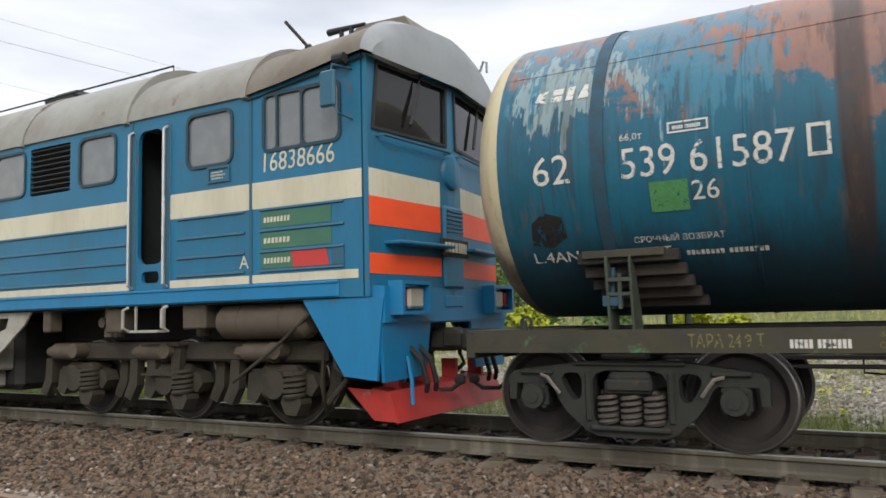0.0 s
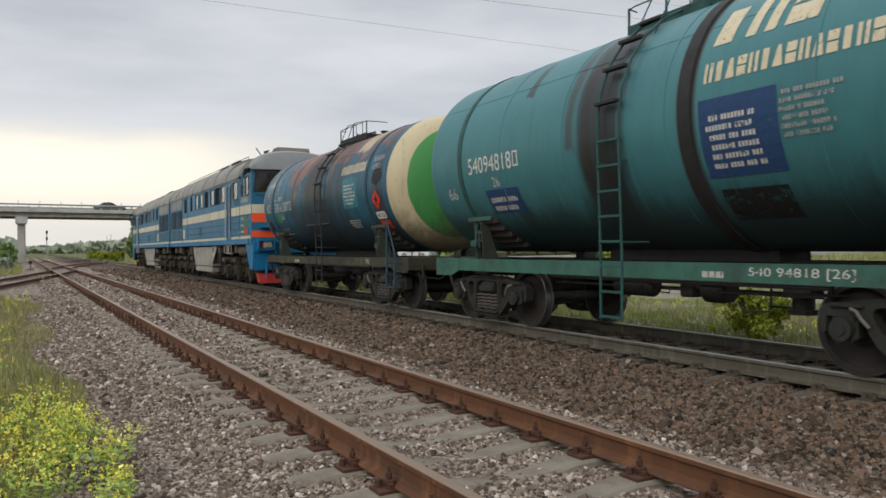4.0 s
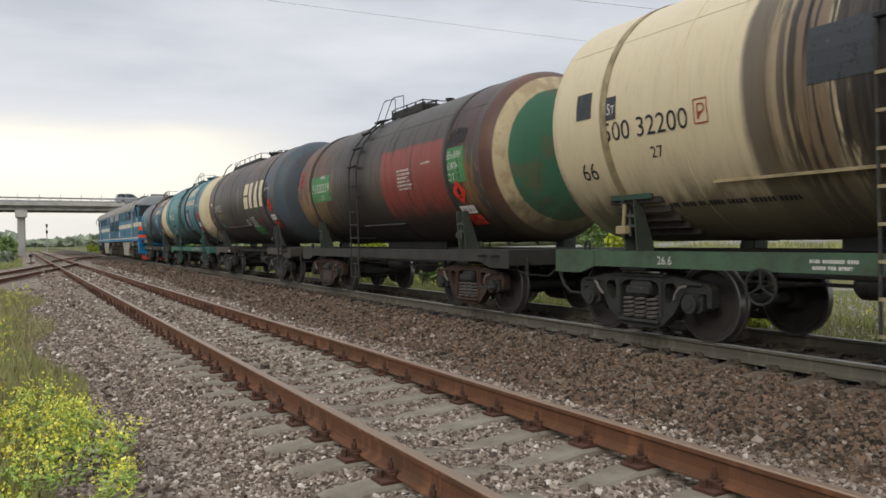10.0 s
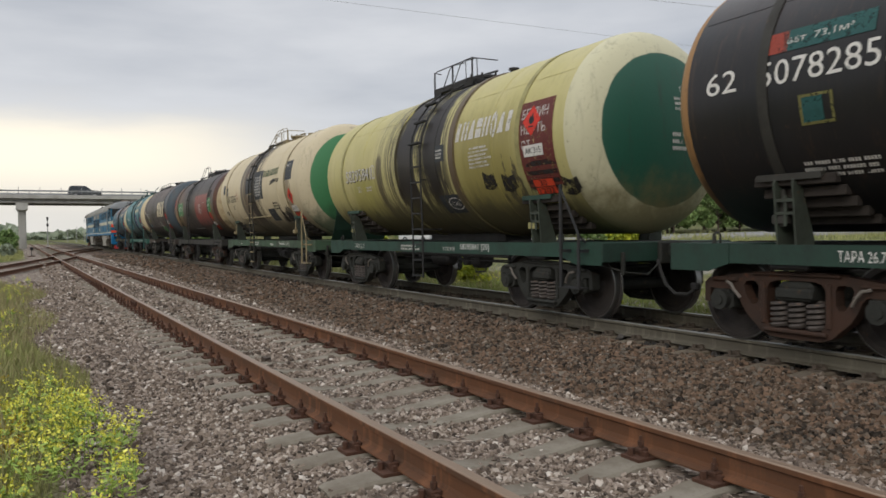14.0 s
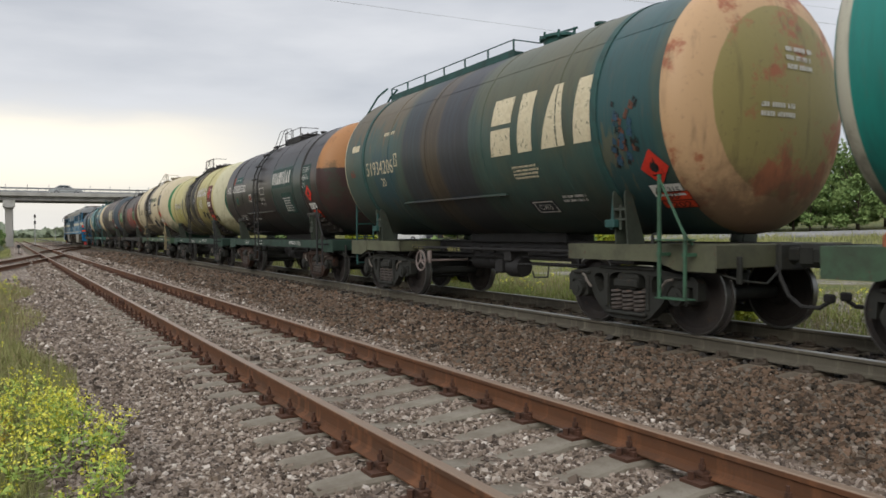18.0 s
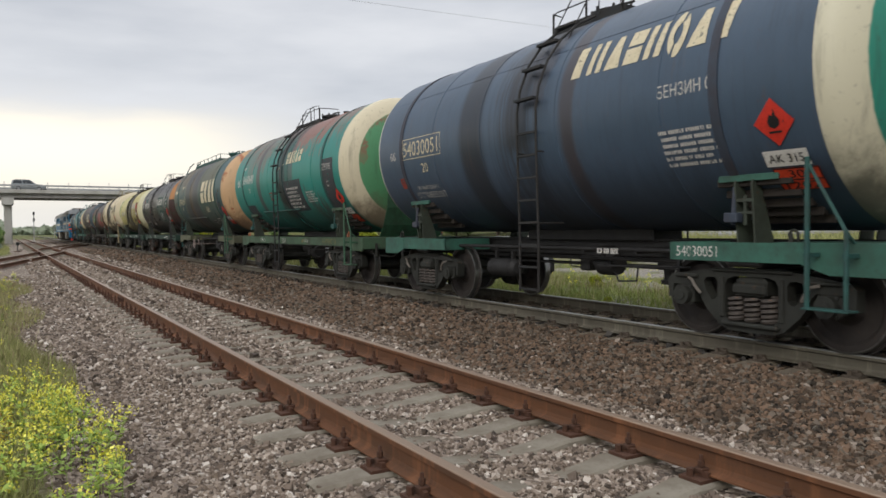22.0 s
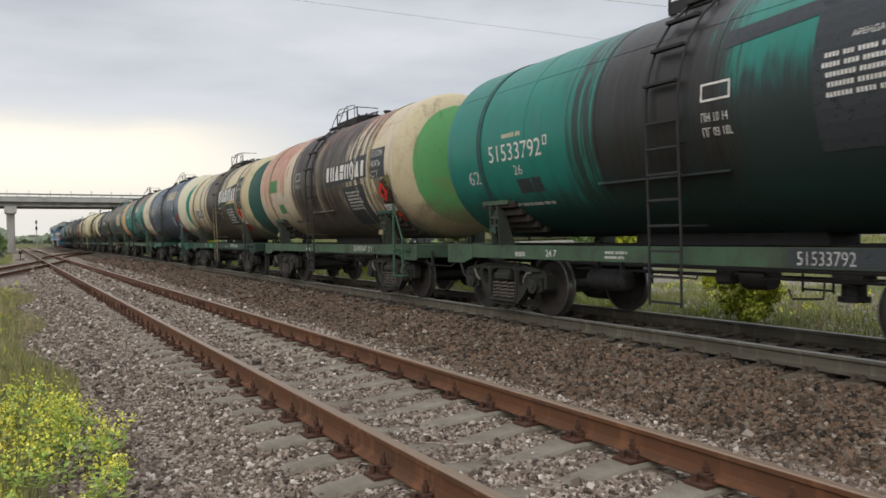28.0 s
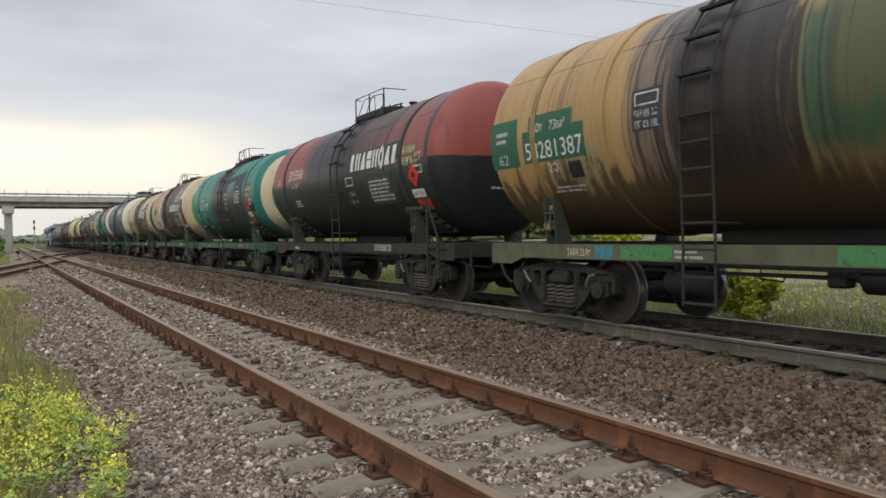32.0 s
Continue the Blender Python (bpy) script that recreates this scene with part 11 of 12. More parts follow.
    tyre = mesh_of("tyre", lathe(bmesh.new(), [(-0.1, r * 0.62), (-0.1, r - 0.03), (-0.07, r), (0.07, r), (0.1, r - 0.03), (0.1, r * 0.62)], "y", (0, 0, 0), 18), M_TYRE)
    rim = mesh_of("rim", lathe(bmesh.new(), [(-0.105, 0.05), (-0.105, r * 0.6), (0.105, r * 0.6), (0.105, 0.05)], "y", (0, 0, 0), 12), M_RIM)
    for x in (-1.32, 1.35):
        for y in (-half + 0.07, half - 0.07):
            w = put("wheel", tyre, c, "black tyre on a silver rim", pose(x, y, r))
            put("rim", rim, w)
    fx, bx = body[6][0], body[1][0]
    for y in (-half + 0.22, half - 0.22):
        part("headlight", box(bmesh.new(), fx - 0.16, fx + 0.012, y - 0.17, y + 0.17, body[6][1] - 0.02, body[6][1] + 0.10, 0.02), M_LAMP, c)
        part("tail_light", box(bmesh.new(), bx - 0.012, bx + 0.1, y - 0.12, y + 0.12, 0.72, 0.9, 0.02), M_TAIL, c)
    part("bumper", box(bmesh.new(), body[8][0] - 0.05, body[7][0] + 0.04, -half + 0.1, half - 0.1, 0.3, 0.45, 0.03), M_TYRE, c)
    return c


SILVER, PALE, DARK, GREEN, BLUE, WHITE = (0.36, 0.38, 0.40), (0.50, 0.52, 0.52), (0.035, 0.04, 0.045), (0.045, 0.07, 0.06), (0.10, 0.13, 0.19), (0.72, 0.72, 0.70)
# shape, colour, label, metres a second, metres from the origin at second 0
OVERPASS_CARS = [
    ("hatch", SILVER, "silver-blue hatchback driving over the overpass", 13.18, -21.05),
    ("sedan", GREEN, "dark green sedan driving over the overpass", 11.83, -34.95),
    ("van", (0.09, 0.10, 0.11), "dark grey people carrier driving over the overpass", 12.0, -62.46),
    ("sedan", DARK, "black sedan driving over the overpass", 12.8, -86.89),
    ("suv", SILVER, "silver estate off-roader driving over the overpass", 11.53, -99.76),
    ("hatch", (0.13, 0.16, 0.16), "grey-green hatchback driving over the overpass", 12.02, -131.55),
    ("sedan", PALE, "pale silver sedan driving over the overpass", 11.69, -140.92),
    ("suv", DARK, "dark off-roader driving over the overpass", 11.56, -153.02),
    ("hatch", SILVER, "silver hatchback driving over the overpass", 10.4, -156.5),
    ("sedan", PALE, "pale silver sedan driving over the overpass", 13.14, -228.63),
    ("sedan", GREEN, "dark green sedan driving over the overpass", 13.58, -263.38),
    ("suv", (0.25, 0.27, 0.28), "grey off-roader driving over the overpass", 15.0, -326.91),
    ("hatch", GREEN, "dark green hatchback driving over the overpass", 15.86, -487.6),
]
CARS = []
for shape, colour, label, v, x0 in OVERPASS_CARS:
    CARS.append((car(shape, colour, label, pose(x0, ROAD_Y - 2.0, 7.5)), v, x0))
# shape, colour, label, second at which it passes the yard, metres along there, metres a second
SERVICE_CARS = [
    ("sedan", WHITE, "white sedan on the service road", 2.4, -4.5, 9.0, -2.4),
    ("van", BLUE, "dark blue people carrier on the service road", 7.0, -1.0, 8.0, -2.4),
    ("sedan", DARK, "dark sedan on the service road", 9.3, -3.0, 8.0, 2.6),
    ("suv", SILVER, "silver off-roader on the service road", 20.4, -8.5, 9.0, -2.0),
    ("suv", WHITE, "white off-roader on the service road", 24.4, 1.8, 9.0, -2.4),
    ("hatch", SILVER, "silver hatchback on the service road", 28.9, 1.0, 8.0, -2.4),
    ("hatch", (0.3, 0.05, 0.05), "dark red hatchback on the service road", 28.9, -5.5, 8.0, 2.4),
    ("hatch", WHITE, "white hatchback on the service road", 31.0, -5.0, 9.0, 2.6),
]
YARD_CARS = []
for shape, colour, label, t0, s0, v, off in SERVICE_CARS:
    YARD_CARS.append((car(shape, colour, label, pose(*lane(s0, off), lane_z(s0, off), 0, 0, -57)), t0, s0, v, off))

# ---- plants ----
def leaf_material(name, dark, light, extra=None, share=0.0):
    n = Nodes(name)
    r = n.island()
    c = n.mix(r, dark, light)
    c = n.mix(n.math("MULTIPLY", n.step(n.noise(0.8, 3, 0.6), 0.4, 0.7), 0.5), c, tuple(v * 0.6 for v in dark))
    if extra:
        c = n.mix(n.step(n.noise(900, 0, 0.5), 1 - share, 1 - share + 0.02), c, extra)
    n.bsdf.inputs["Subsurface Weight"].default_value = 0.0
    return n.done(c, 0.75, 0, 0.2)


M_LEAF = leaf_material("green_foliage", (0.12, 0.20, 0.065), (0.27, 0.36, 0.13))
# distance haze is put into this colour, paler than the leaves themselves
M_LEAF_HAZED = leaf_material("haze_paled_foliage", (0.30, 0.35, 0.26), (0.42, 0.46, 0.34))
M_BUSH = leaf_material("yellow_green_foliage", (0.17, 0.22, 0.022), (0.46, 0.47, 0.045))
M_GRASS = leaf_material("meadow_grass", (0.22, 0.24, 0.080), (0.42, 0.41, 0.18))
M_GRASS_LUSH = leaf_material("lush_grass", (0.14, 0.19, 0.040), (0.34, 0.37, 0.11))
M_STRAW = leaf_material("dry_grass", (0.24, 0.20, 0.10), (0.38, 0.32, 0.18))
M_STALK = leaf_material("weed_stalks", (0.20, 0.30, 0.055), (0.38, 0.48, 0.11))
M_PETAL = leaf_material("yellow_petals", (0.64, 0.60, 0.060), (0.84, 0.80, 0.17))
M_STONECROP = leaf_material("golden_stonecrop", (0.42, 0.28, 0.02), (0.62, 0.44, 0.04))
M_BARK = worn("tree_bark", (0.11, 0.085, 0.065), (0.05, 0.04, 0.03), None, 4, 0.9, 0, 0.6, 0.5)


def leaves_mesh(name, centres, size, rng, material):
    """Small bent leaves about the centres."""
    n = len(centres)
    q = np.array([(-0.5, -0.35, 0), (0.5, -0.35, 0.0), (0.5, 0.35, 0.12), (-0.5, 0.35, 0.12)]) * 1.0
    s = size * np.exp(rng.normal(0, 0.3, n))
    v = np.einsum("nij,kj->nki", turns(rng, n), q) * s[:, None, None] + centres[:, None]
    return big_mesh(name, v.reshape(-1, 3), np.arange(n * 4).reshape(n, 4), material)


def tree(height, spread, seed, material, count=1500, leaf=0.34, label="leafy green deciduous tree", at=None, name="tree"):
    rng = np.random.default_rng(seed)
    rnd = random.Random(seed)
    t = thing(name, label, "tree" if name == "tree" else "bush", "trees behind the road" if name == "tree" else "bushes", at)
    bm = bmesh.new()
    rod(bm, (0, 0, -0.3), (0.1, 0.05, height * 0.55), height * 0.022, 7, height * 0.010)
    tips = []
    for k in range(9):
        a, h0 = rnd.uniform(0, 6.28), height * rnd.uniform(0.12, 0.5)
        e = (spread * 0.6 * math.cos(a), spread * 0.6 * math.sin(a), h0 + height * rnd.uniform(0.15, 0.38))
        rod(bm, (0.05, 0.02, h0), e, height * 0.009, 5, height * 0.003)
        tips.append(e)
    part("trunk", bm, M_BARK, t, "tapered trunk with limbs")
    # crown: clumps round the limbs' ends, each a cloud of leaves
    c = []
    for k in range(26):
        a, u = rnd.uniform(0, 6.28), rnd.random()
        z = height * (0.16 + 0.80 * u)
        r = spread * math.sqrt(max(0.03, 1 - ((u - 0.38) / 0.66) ** 2)) * rnd.uniform(0.45, 0.95)
        c.append((r * math.cos(a), r * math.sin(a), z, spread * rnd.uniform(0.22, 0.40)))
    c = np.array(c)
    pick = rng.integers(0, len(c), count)
    d = rng.normal(size=(count, 3))
    d /= np.linalg.norm(d, axis=1)[:, None]
    pts = c[pick, :3] + d * c[pick, 3:] * rng.uniform(0.55, 1.1, (count, 1)) * np.array([1, 1, 0.8])
    pts[:, 2] = np.maximum(pts[:, 2], 0.05)
    put("crown", leaves_mesh("crown", pts, leaf, rng, material), t, "crown of small green leaves")
    return t


def plant_trees():
    rnd = random.Random(21)
    kinds = [tree(h, w, 30 + k, M_LEAF, 5200, 0.27, at=pose(*lane(-40 + 9 * k, 15), ground_z(*lane(-40 + 9 * k, 15)))) for k, (h, w) in enumerate(((9.5, 3.4), (8.0, 3.0), (11.0, 3.9), (7.0, 3.1)))]
    for row, (off, step) in enumerate(((11.5, 5.0), (18, 5.5), (27, 7.0))):
        s = -58.0
        while s < 150:
            o = off + rnd.uniform(-1.5, 1.5)
            x, y = lane(s, o)
            k = rnd.uniform(0.75, 1.1) * (1.0 + 0.12 * row)
            copy_thing(rnd.choice(kinds), pose(x, y, ground_z(x, y) - 0.1, 0, 0, rnd.uniform(0, 360)) @ Matrix.Scale(k, 4))
            s += step * rnd.uniform(0.8, 1.3)
    # bushes: by the overpass and on its bank
    low = [tree(2.6, 1.5, 50 + k, (M_LEAF, M_BUSH, M_LEAF_HAZED)[k], 900, 0.26, ("dense green bush on a grassy bank", "yellow-green flowering bush in rough grass", "haze-paled green bush in rough grass")[k], pose(20 + 3 * k, 100 + 3 * k, -0.3), "bush") for k in range(3)]
    for i in range(30):
        y = rnd.uniform(106, 121)
        x = -0.6 - rnd.uniform(0.4, 11) * (1 if y > 112 else 1.4)
        k = rnd.uniform(0.5, 1.05)
        copy_thing(low[rnd.choice((0, 0, 2))], pose(x, y, ground_z(x, y) - 0.2, 0, 0, rnd.uniform(0, 360)) @ Matrix.Scale(k, 4))
    for i in range(16):
        y = rnd.uniform(70, 108)
        x = rnd.uniform(-9, -1.6) if i > 4 else rnd.uniform(-2.4, -0.6)
        k = rnd.uniform(0.25, 0.55)
        copy_thing(low[1 if i % 2 else 2], pose(x, y, ground_z(x, y) - 0.1, 0, 0, rnd.uniform(0, 360)) @ Matrix.Scale(k, 4))
    for i in range(26):
        y = rnd.uniform(118, 210)
        x = line_x(y) + 4.2 + rnd.uniform(0, 9)
        k = rnd.uniform(0.45, 0.75)
        copy_thing(low[1 if i % 3 else 2], pose(x, y, ground_z(x, y) - 0.15, 0, 0, rnd.uniform(0, 360)) @ Matrix.Scale(k, 4))
    for i in range(9):
        y = 138 + 5 * i
        x = 19.5 + rnd.uniform(-1.5, 2.5) + 0.08 * (y - 138)
        copy_thing(kinds[i % 4], pose(x, y, ground_z(x, y) - 0.2, 0, 0, rnd.uniform(0, 360)) @ Matrix.Scale(rnd.uniform(0.5, 0.72), 4))
    # behind the line, near the yard: small-leaved flowering bushes
    fine = tree(2.6, 1.6, 61, M_BUSH, 5200, 0.11, "yellow-green flowering bush beside the main line", pose(12.1, 9.5, ground_z(12.1, 9.5) - 0.05) @ Matrix.Scale(0.38, 4), "bush")
    for x, y, k in ((12.6, 11.0, 0.22), (15.5, 17.5, 0.4), (18.5, 15.8, 0.55), (12.3, 13.5, 0.2), (12.0, 5.2, 0.2), (14.6, 6.5, 0.22), (12.6, 2.0, 0.2)):
        copy_thing(fine, pose(x, y, ground_z(x, y) - 0.05, 0, 0, rnd.uniform(0, 360)) @ Matrix.Scale(k, 4))
    for x, y, k in ((13.6, 22, 0.5), (14.5, 26, 0.6), (13.5, 31, 0.45), (16.0, 36, 0.7), (14.2, 44, 0.7), (24, 9.0, 0.5), (27, 3.5, 0.55), (29, 12, 0.7), (33, 6, 0.6), (26, 28, 0.8)):
        copy_thing(low[1 if y < 17 or rnd.random() < 0.4 else 0], pose(x, y, ground_z(x, y) - 0.08, 0, 0, rnd.uniform(0, 360)) @ Matrix.Scale(k, 4))
    for x, y, k in ((34, 14, 0.62), (37, 11, 0.55), (42, 18.5, 0.7), (30, 33, 0.6), (36, 41, 0.7)):
        copy_thing(kinds[int(x) % 4], pose(x, y, ground_z(x, y) - 0.1, 0, 0, rnd.uniform(0, 360)) @ Matrix.Scale(k, 4))


plant_trees()


def far_woods():
    """The low wooded skyline: clumps of leaves along distant rises."""
    rng = np.random.default_rng(77)
    P = []
    for a0, a1, d, h0, h1, n in ((0.2, 7.5, 620, 0.8, 9.0, 5200), (-70, 0.2, 640, 5, 9, 6000), (7.5, 120, 560, 9, 14, 9000)):
        az = np.radians(rng.uniform(a0, a1, n))
        u = (np.degrees(az) - a0) / (a1 - a0)
        top = h0 + (h1 - h0) * (u if a0 == 0.2 else 0.5 + 0.5 * np.sin(u * 40)) + 1.6 * np.sin(np.degrees(az) * 9) * (0.5 if a0 == 0.2 else 1)
        r = d + rng.uniform(-25, 25, n)
        P.append(np.stack([r * np.sin(az), r * np.cos(az), rng.uniform(0, 1, n) ** 0.7 * top], 1))
    P = np.concatenate(P)
    ob = new("far_woods", leaves_mesh("far_woods", P, 4.2, rng, M_LEAF_HAZED))
    tagged(ob, "low wooded skyline of distant green trees", "woods", kind="stuff")


far_woods()


def blades(name, label, material, spots, height, width, seed, category="grass"):
    """Grass: each blade a bent strip with a pointed tip, standing on the ground."""
    rng = np.random.default_rng(seed)
    x, y = spots(rng)
    n = len(x)
    z = bed_height(x, y) - 0.01
    h = height * np.exp(rng.normal(0, 0.35, n))
    a, b = rng.uniform(0, 6.283, n), rng.uniform(0, 6.283, n)
    lean = h * rng.uniform(0.1, 0.7, n)
    w = width * rng.uniform(0.6, 1.3, n)
    base = np.stack([x, y, z], 1)
    side = np.stack([np.cos(a) * w, np.sin(a) * w, 0 * a], 1)
    out = np.stack([np.cos(b), np.sin(b), 0 * b], 1)
    mid = base + out * (lean * 0.3)[:, None] + np.stack([0 * h, 0 * h, h * 0.6], 1)
    tip = base + out * lean[:, None] + np.stack([0 * h, 0 * h, h], 1)
    V = np.stack([base - side, base + side, mid + side * 0.7, mid - side * 0.7, tip + side * 0.12, tip - side * 0.12], 1).reshape(-1, 3)
    F = np.array([(0, 1, 2, 3), (3, 2, 4, 5)])
    F = (F[None] + (np.arange(n) * 6)[:, None, None]).reshape(-1, 4)
    ob = new(name, big_mesh(name, V, F, material))
    return tagged(ob, label, category, kind="stuff")


def clumped(x0, x1, y0, y1, clumps, per, spread):
    def go(rng):
        cx, cy = rng.uniform(x0, x1, clumps), rng.uniform(y0, y1, clumps)
        k = rng.integers(0, clumps, clumps * per)
        return cx[k] + rng.normal(0, spread, len(k)), cy[k] + rng.normal(0, spread, len(k))
    return go


def west_of_gravel(x0, y0, y1, n, shift=0.0):
    """Spots on the west side, thinning out towards the gravel."""
    def go(rng):
        y = rng.uniform(y0, y1, n)
        lim = 0.35 + 0.25 * np.sin(y * 0.9) - 3.2 * np.clip((y - 26) / 8, 0, 1) + 3.2 * np.clip((y - 45) / 17, 0, 1) + shift
        return lim - np.abs(rng.normal(0, 1, n)) * (lim - x0) * 0.45, y
    return go


blades("grass", "green meadow grass at the gravel's edge", M_GRASS, west_of_gravel(-3.5, 4, 12, 26000), 0.13, 0.004, 11)
blades("grass", "tall green grass tufts beyond the flowers", M_GRASS, west_of_gravel(-6, 12, 34, 16000), 0.11, 0.007, 12)
blades("grass", "far meadow grass beside the branch track", M_GRASS, west_of_gravel(-9, 34, 95, 12000, -0.3), 0.16, 0.025, 13)
blades("dry_grass", "dry straw-coloured grass among the green", M_STRAW, west_of_gravel(-4, 5, 30, 11000), 0.17, 0.005, 14)
blades("grass", "green grass strip along the back of the main line", M_GRASS_LUSH, clumped(10.9, 13.4, -5, 30, 520, 24, 0.15), 0.16, 0.007, 15)
blades("grass", "lush green grass spreading over the old yard", M_GRASS_LUSH, clumped(13.0, 18.5, 4.5, 34, 460, 24, 0.30), 0.15, 0.010, 20)
blades("grass", "grass tufts on the gravel yard", M_GRASS, clumped(13, 26, -6, 34, 140, 40, 0.35), 0.22, 0.009, 16)
blades("grass", "rough grass below the service road", M_GRASS, clumped(28, 66, -10, 70, 500, 30, 0.9), 0.45, 0.03, 17)
blades("dry_grass", "dry grass stems behind the main line", M_STRAW, clumped(11.2, 17.0, 0, 30, 420, 16, 0.25), 0.26, 0.005, 18)
blades("grass", "long grass along the far main line", M_GRASS, clumped(12.0, 15.5, 30, 110, 400, 30, 0.5), 0.5, 0.025, 19)


def flowers(name, label, spots, height, seed, size=0.013, heads=16):
    """Mustard-like weeds: branching stalks, small leaves and clustered four-petal heads."""
    rng = np.random.default_rng(seed)
    x, y, k = spots(rng)
    n = len(x)
    z = bed_height(x, y)
    V, F, base = [], [], 0
    H = height * rng.uniform(0.55, 1.15, n) * k
    tips = []
    for i in range(n):
        for b in range(4):
            a, f = rng.uniform(0, 6.283), rng.uniform(0.25, 0.6)
            top = np.array([x[i] + math.cos(a) * H[i] * 0.30 * (b > 0), y[i] + math.sin(a) * H[i] * 0.30 * (b > 0), z[i] + H[i] * (1.0 if b == 0 else rng.uniform(0.75, 0.98))])
            bot = np.array([x[i], y[i], z[i] + (H[i] * f if b else -0.02)])
            s = np.array([-math.sin(a), math.cos(a), 0]) * 0.0028
            V.append(np.array([bot - s, bot + s, top + s * 0.6, top - s * 0.6]))
            tips.append(top)
            for j in range(3):
                p = bot + (top - bot) * rng.uniform(0.05, 0.7)
                d, e = np.array([math.cos(a + 2 * j), math.sin(a + 2 * j), rng.uniform(-0.1, 0.6)]) * rng.uniform(0.04, 0.09), np.array([-math.sin(a + 2 * j), math.cos(a + 2 * j), 0]) * 0.014
                V.append(np.array([p, p + d * 0.5 - e, p + d, p + d * 0.5 + e]))
    V = np.concatenate(V)
    ob = new(name + "_stalks", big_mesh(name + "_stalks", V, np.arange(len(V)).reshape(-1, 4), M_STALK))
    tagged(ob, "green stalks and leaves of flowering weeds", "weeds", kind="stuff")
    T = np.repeat(np.array(tips), heads, axis=0)
    T = T + rng.normal(0, 1, T.shape) * np.array([0.016, 0.016, 0.020])
    ob = new(name, leaves_mesh(name, T, size, rng, M_PETAL))
    return tagged(ob, label, "flowers", kind="stuff")


def near_clump(rng):
    n = 125
    y = 4.4 + 3.6 * rng.beta(1.7, 2.0, n)
    x = -0.25 + (0.92 - 0.10 * np.abs(y - 5.6)) * rng.beta(1.5, 1.4, n)
    return x, y, np.where(rng.random(n) < 0.15, 0.6, 1.0)


def west_scatter(rng):
    n = 130
    y = rng.uniform(5, 30, n)
    return -0.15 - np.abs(rng.normal(0, 1.1, n)) + 0.03 * np.clip(y - 10, 0, 20), y, rng.uniform(0.5, 0.9, n)


def yard_scatter(rng):
    n = 120
    return rng.uniform(11.4, 19, n), rng.uniform(-2, 24, n), rng.uniform(0.7, 1.2, n)


flowers("yellow_flowers", "clump of bright yellow flowering weeds on the gravel's edge", near_clump, 0.33, 41, 0.013, 7)
flowers("yellow_flowers", "scattered yellow flowering weeds in the grass", west_scatter, 0.30, 42, 0.015, 6)
flowers("yellow_flowers", "yellow flowering weeds behind the main line", yard_scatter, 0.5, 43, 0.022, 8)


def stonecrop():
    rng = np.random.default_rng(8)
    n = 15000
    y = rng.uniform(3.6, 9, n)
    x = -0.12 - np.abs(rng.normal(0, 0.7, n)) + 0.15 * np.sin(y * 2.1)
    P = np.stack([x, y, bed_height(x, y) + rng.uniform(0.02, 0.10, n)], 1)
    ob = new("stonecrop", leaves_mesh("stonecrop", P, 0.022, rng, M_STONECROP))
    tagged(ob, "low golden stonecrop mat at the meadow's edge", "plants", kind="stuff")


stonecrop()

# ---- masts, poles and cables ----
signal = thing("signal_mast", "grey signal mast with two dark lamp heads", "signal", at=pose(4.3, 150, -0.25))
part("mast", rod(bmesh.new(), (0, 0, 0), (0, 0, 5.3), 0.09, 10, 0.07), M_POLE, signal)
for z in (5.0, 3.9):
    bm = box(bmesh.new(), -0.16, 0.16, -0.30, -0.02, z - 0.28, z + 0.28, 0.05)
    h = part("lamp_head", bm, M_DARK, signal, "black lamp head")
    for dz in (-0.13, 0.13):
        part("hood", lathe(bmesh.new(), [(-0.46, 0.10), (-0.34, 0.10)], "y", (0, 0, z + dz), 10), M_DARK, h)
part("foot", box(bmesh.new(), -0.3, 0.3, -0.3, 0.3, -0.2, 0.15, 0.03), M_DECK, signal)


def pole(x, y, h, label, arms=1):
    p = thing("utility_pole", label, "pole", "poles", pose(x, y, ground_z(x, y) - 0.2))
    part("shaft", rod(bmesh.new(), (0, 0, 0), (0, 0, h), 0.15, 8, 0.09), M_POLE, p)
    for k in range(arms):
        arm = part("crossarm", box(bmesh.new(), -0.06, 0.06, -1.0, 1.0, h - 0.5 - 0.6 * k, h - 0.38 - 0.6 * k), M_POLE, p)
        for s in (-0.9, 0.9):
            part("insulator", rod(bmesh.new(), (0, s, h - 0.38 - 0.6 * k), (0, s, h - 0.2 - 0.6 * k), 0.05, 6), M_DARK, arm)
    return p


for x, y, h in ((28.5, 305, 7.6), (30.6, 312, 8.4), (19.5, 330, 6.2), (22.8, 338, 6.0), (17.0, 342, 5.6)):
    pole(x, y, h, "slim distant utility pole")


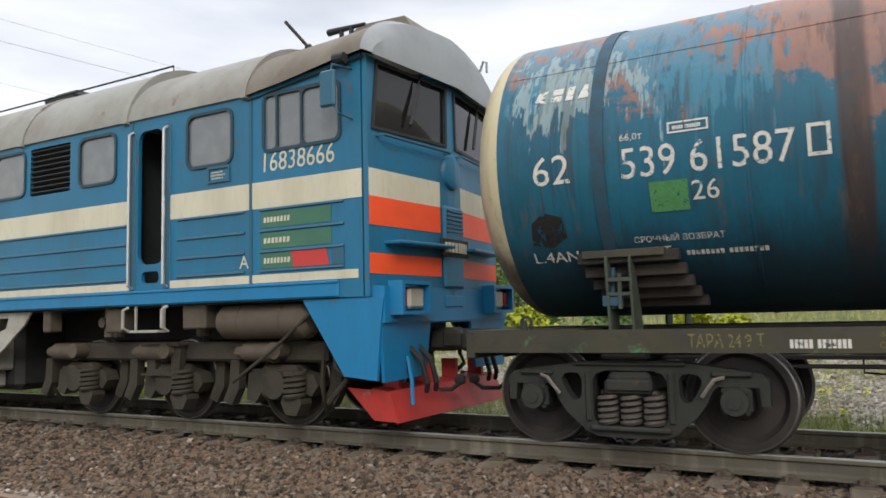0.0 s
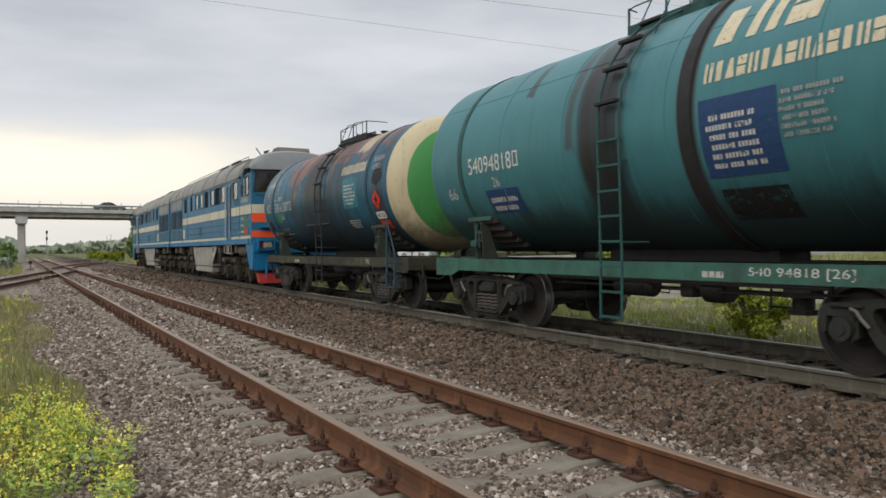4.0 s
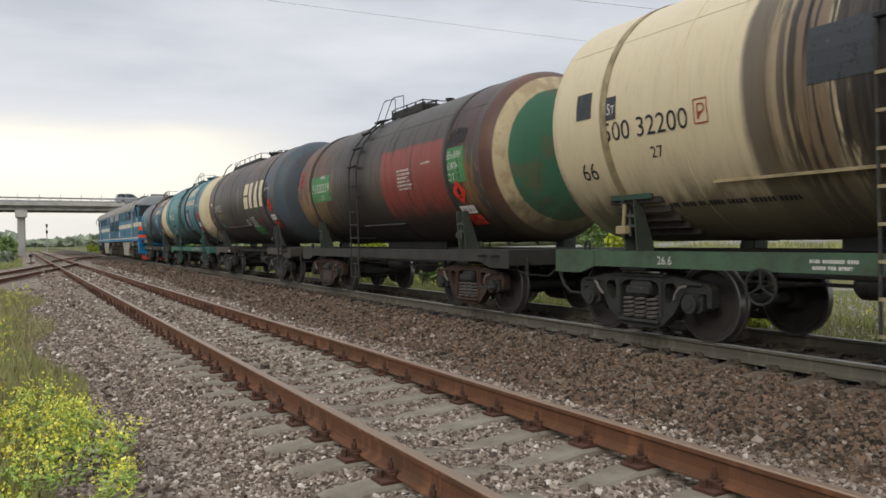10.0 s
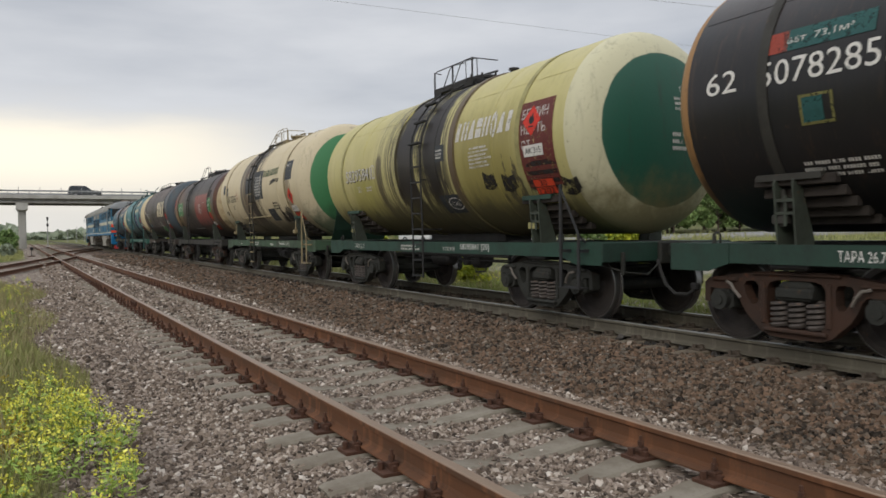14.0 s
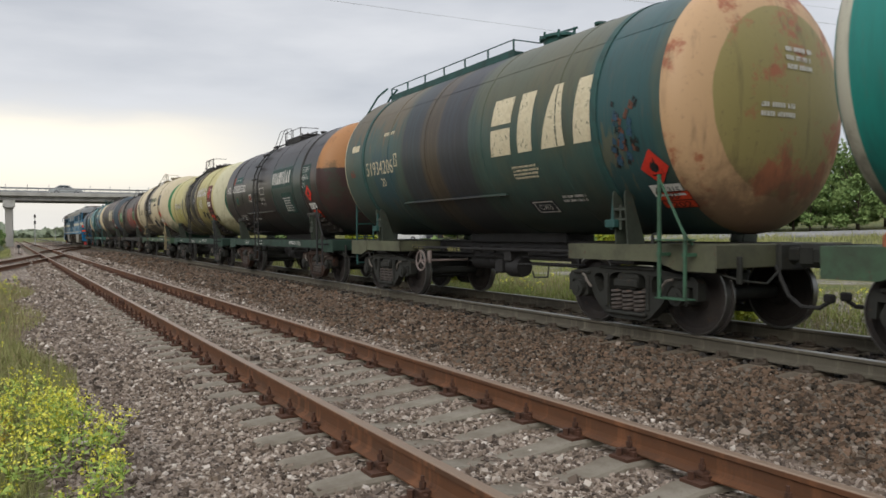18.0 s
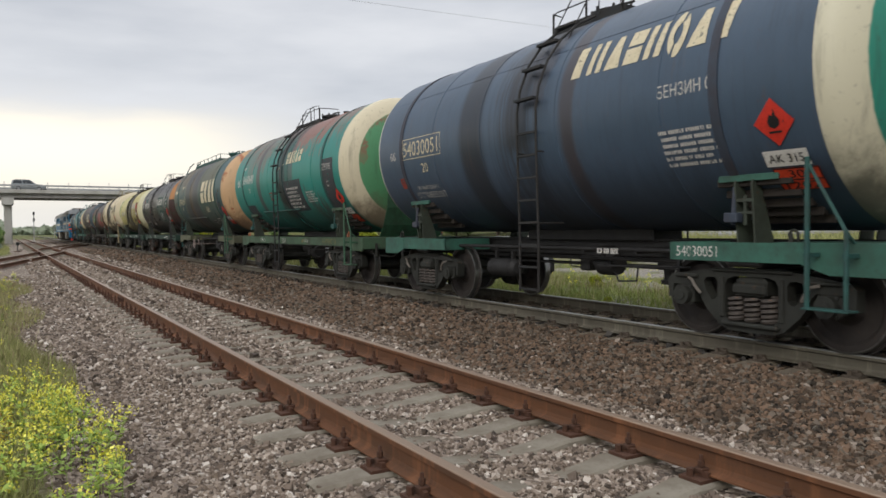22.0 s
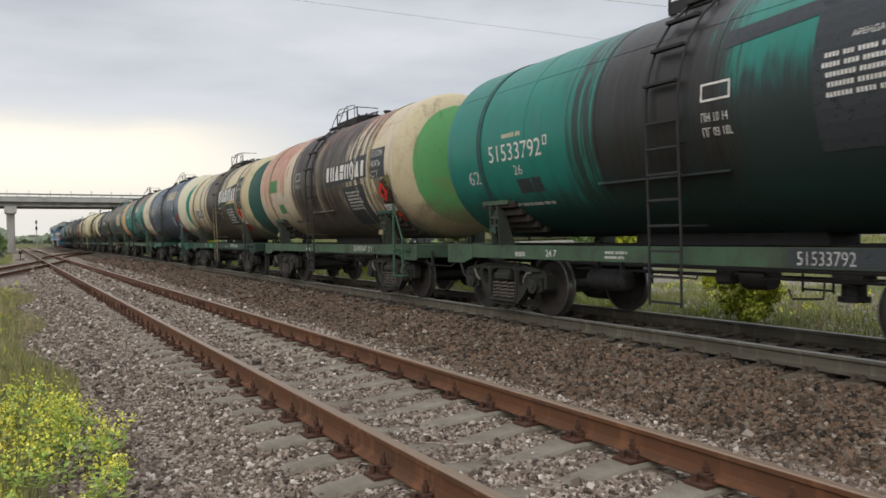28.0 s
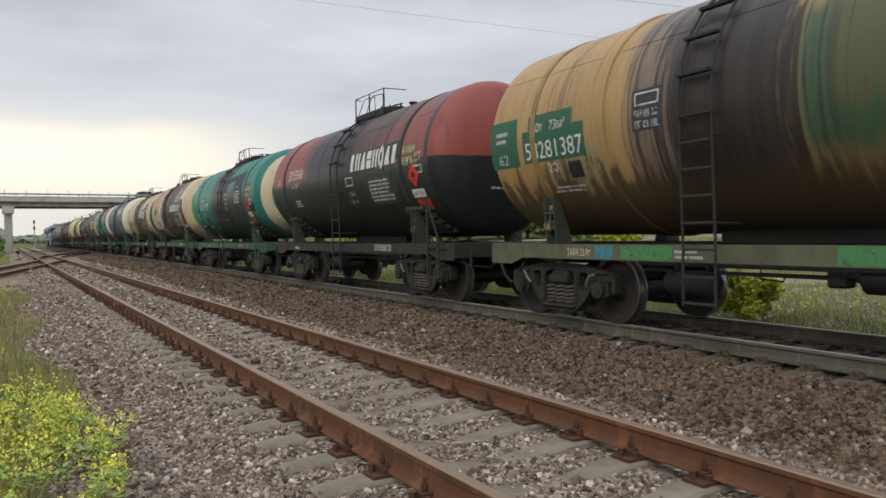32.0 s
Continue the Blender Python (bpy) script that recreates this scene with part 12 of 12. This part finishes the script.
def cable(a, b, sag, r=0.013):
    pts = [Vector(a).lerp(Vector(b), i / 40) - Vector((0, 0, sag * 4 * (i / 40) * (1 - i / 40))) for i in range(41)]
    ob = part("overhead_cable", pipe(bmesh.new(), pts, r, 5), M_POLE)
    tagged(ob, "thin dark overhead cable spanning the tracks", "cable", "overhead cables")


for x, ys in ((-75, (54.1, 56.5, 52.9)), (135, (40.4, 22.1, 19.3))):
    for yy in ys:
        pole(x, yy, 18.6 - ground_z(x, yy), "tall grey power line pole", 2)
for y0, y1, r in ((54.1, 40.4, 0.010), (56.5, 22.1, 0.013), (52.9, 19.3, 0.008)):
    cable((-75, y0, 18.5), (135, y1, 18.5), 1.5, r)


# ---- movement ----
def run(t):
    """Where the middle of the first wagon is at t seconds: it gathers speed slowly."""
    return -1.931 + 5.2985 * t + 0.005978 * t * t - 0.0000131 * t ** 3


def motions():
    times = [i * 0.5 for i in range(65)]
    for k, w in enumerate(WAGONS):
        walk(w, [(t, pose(line_x(run(t) - 12.02 * k), run(t) - 12.02 * k, ZR, 0, 0, line_turn(run(t) - 12.02 * k))) for t in times])
    for k, w in enumerate(SECTIONS):
        walk(w, [(t, pose(line_x(run(t) + 15.085 + 18.15 * k), run(t) + 15.085 + 18.15 * k, ZR, 0, 0, 180 * k + line_turn(run(t) + 15.085 + 18.15 * k))) for t in times])
    fine = [i * 0.1 for i in range(321)]
    for ws, y, r in WHEELSETS:
        way = 1 if ws.parent not in SECTIONS[1:] else -1
        walk(ws, [(t, pose(0, y, r) @ Matrix.Rotation(-way * run(t) / r, 4, "X")) for t in fine])
    for c, v, x0 in CARS:
        rows = []
        for t in times:
            x = x0 + v * t
            rows.append((t, pose(x, ROAD_Y - 2.0, road_height(x), 0, -math.degrees(math.atan((road_height(x + 1.5) - road_height(x - 1.5)) / 3)), 0)))
        walk(c, rows)
    for c, t0, s0, v, off in YARD_CARS:
        way = -1 if off < 0 else 1
        rows = []
        for t in times:
            s = max(-50.0, min(300.0, s0 - way * v * (t - t0)))
            rows.append((t, pose(*lane(s, off), lane_z(s, off), 0, 0, -57 if way < 0 else 123)))
        walk(c, rows)


motions()
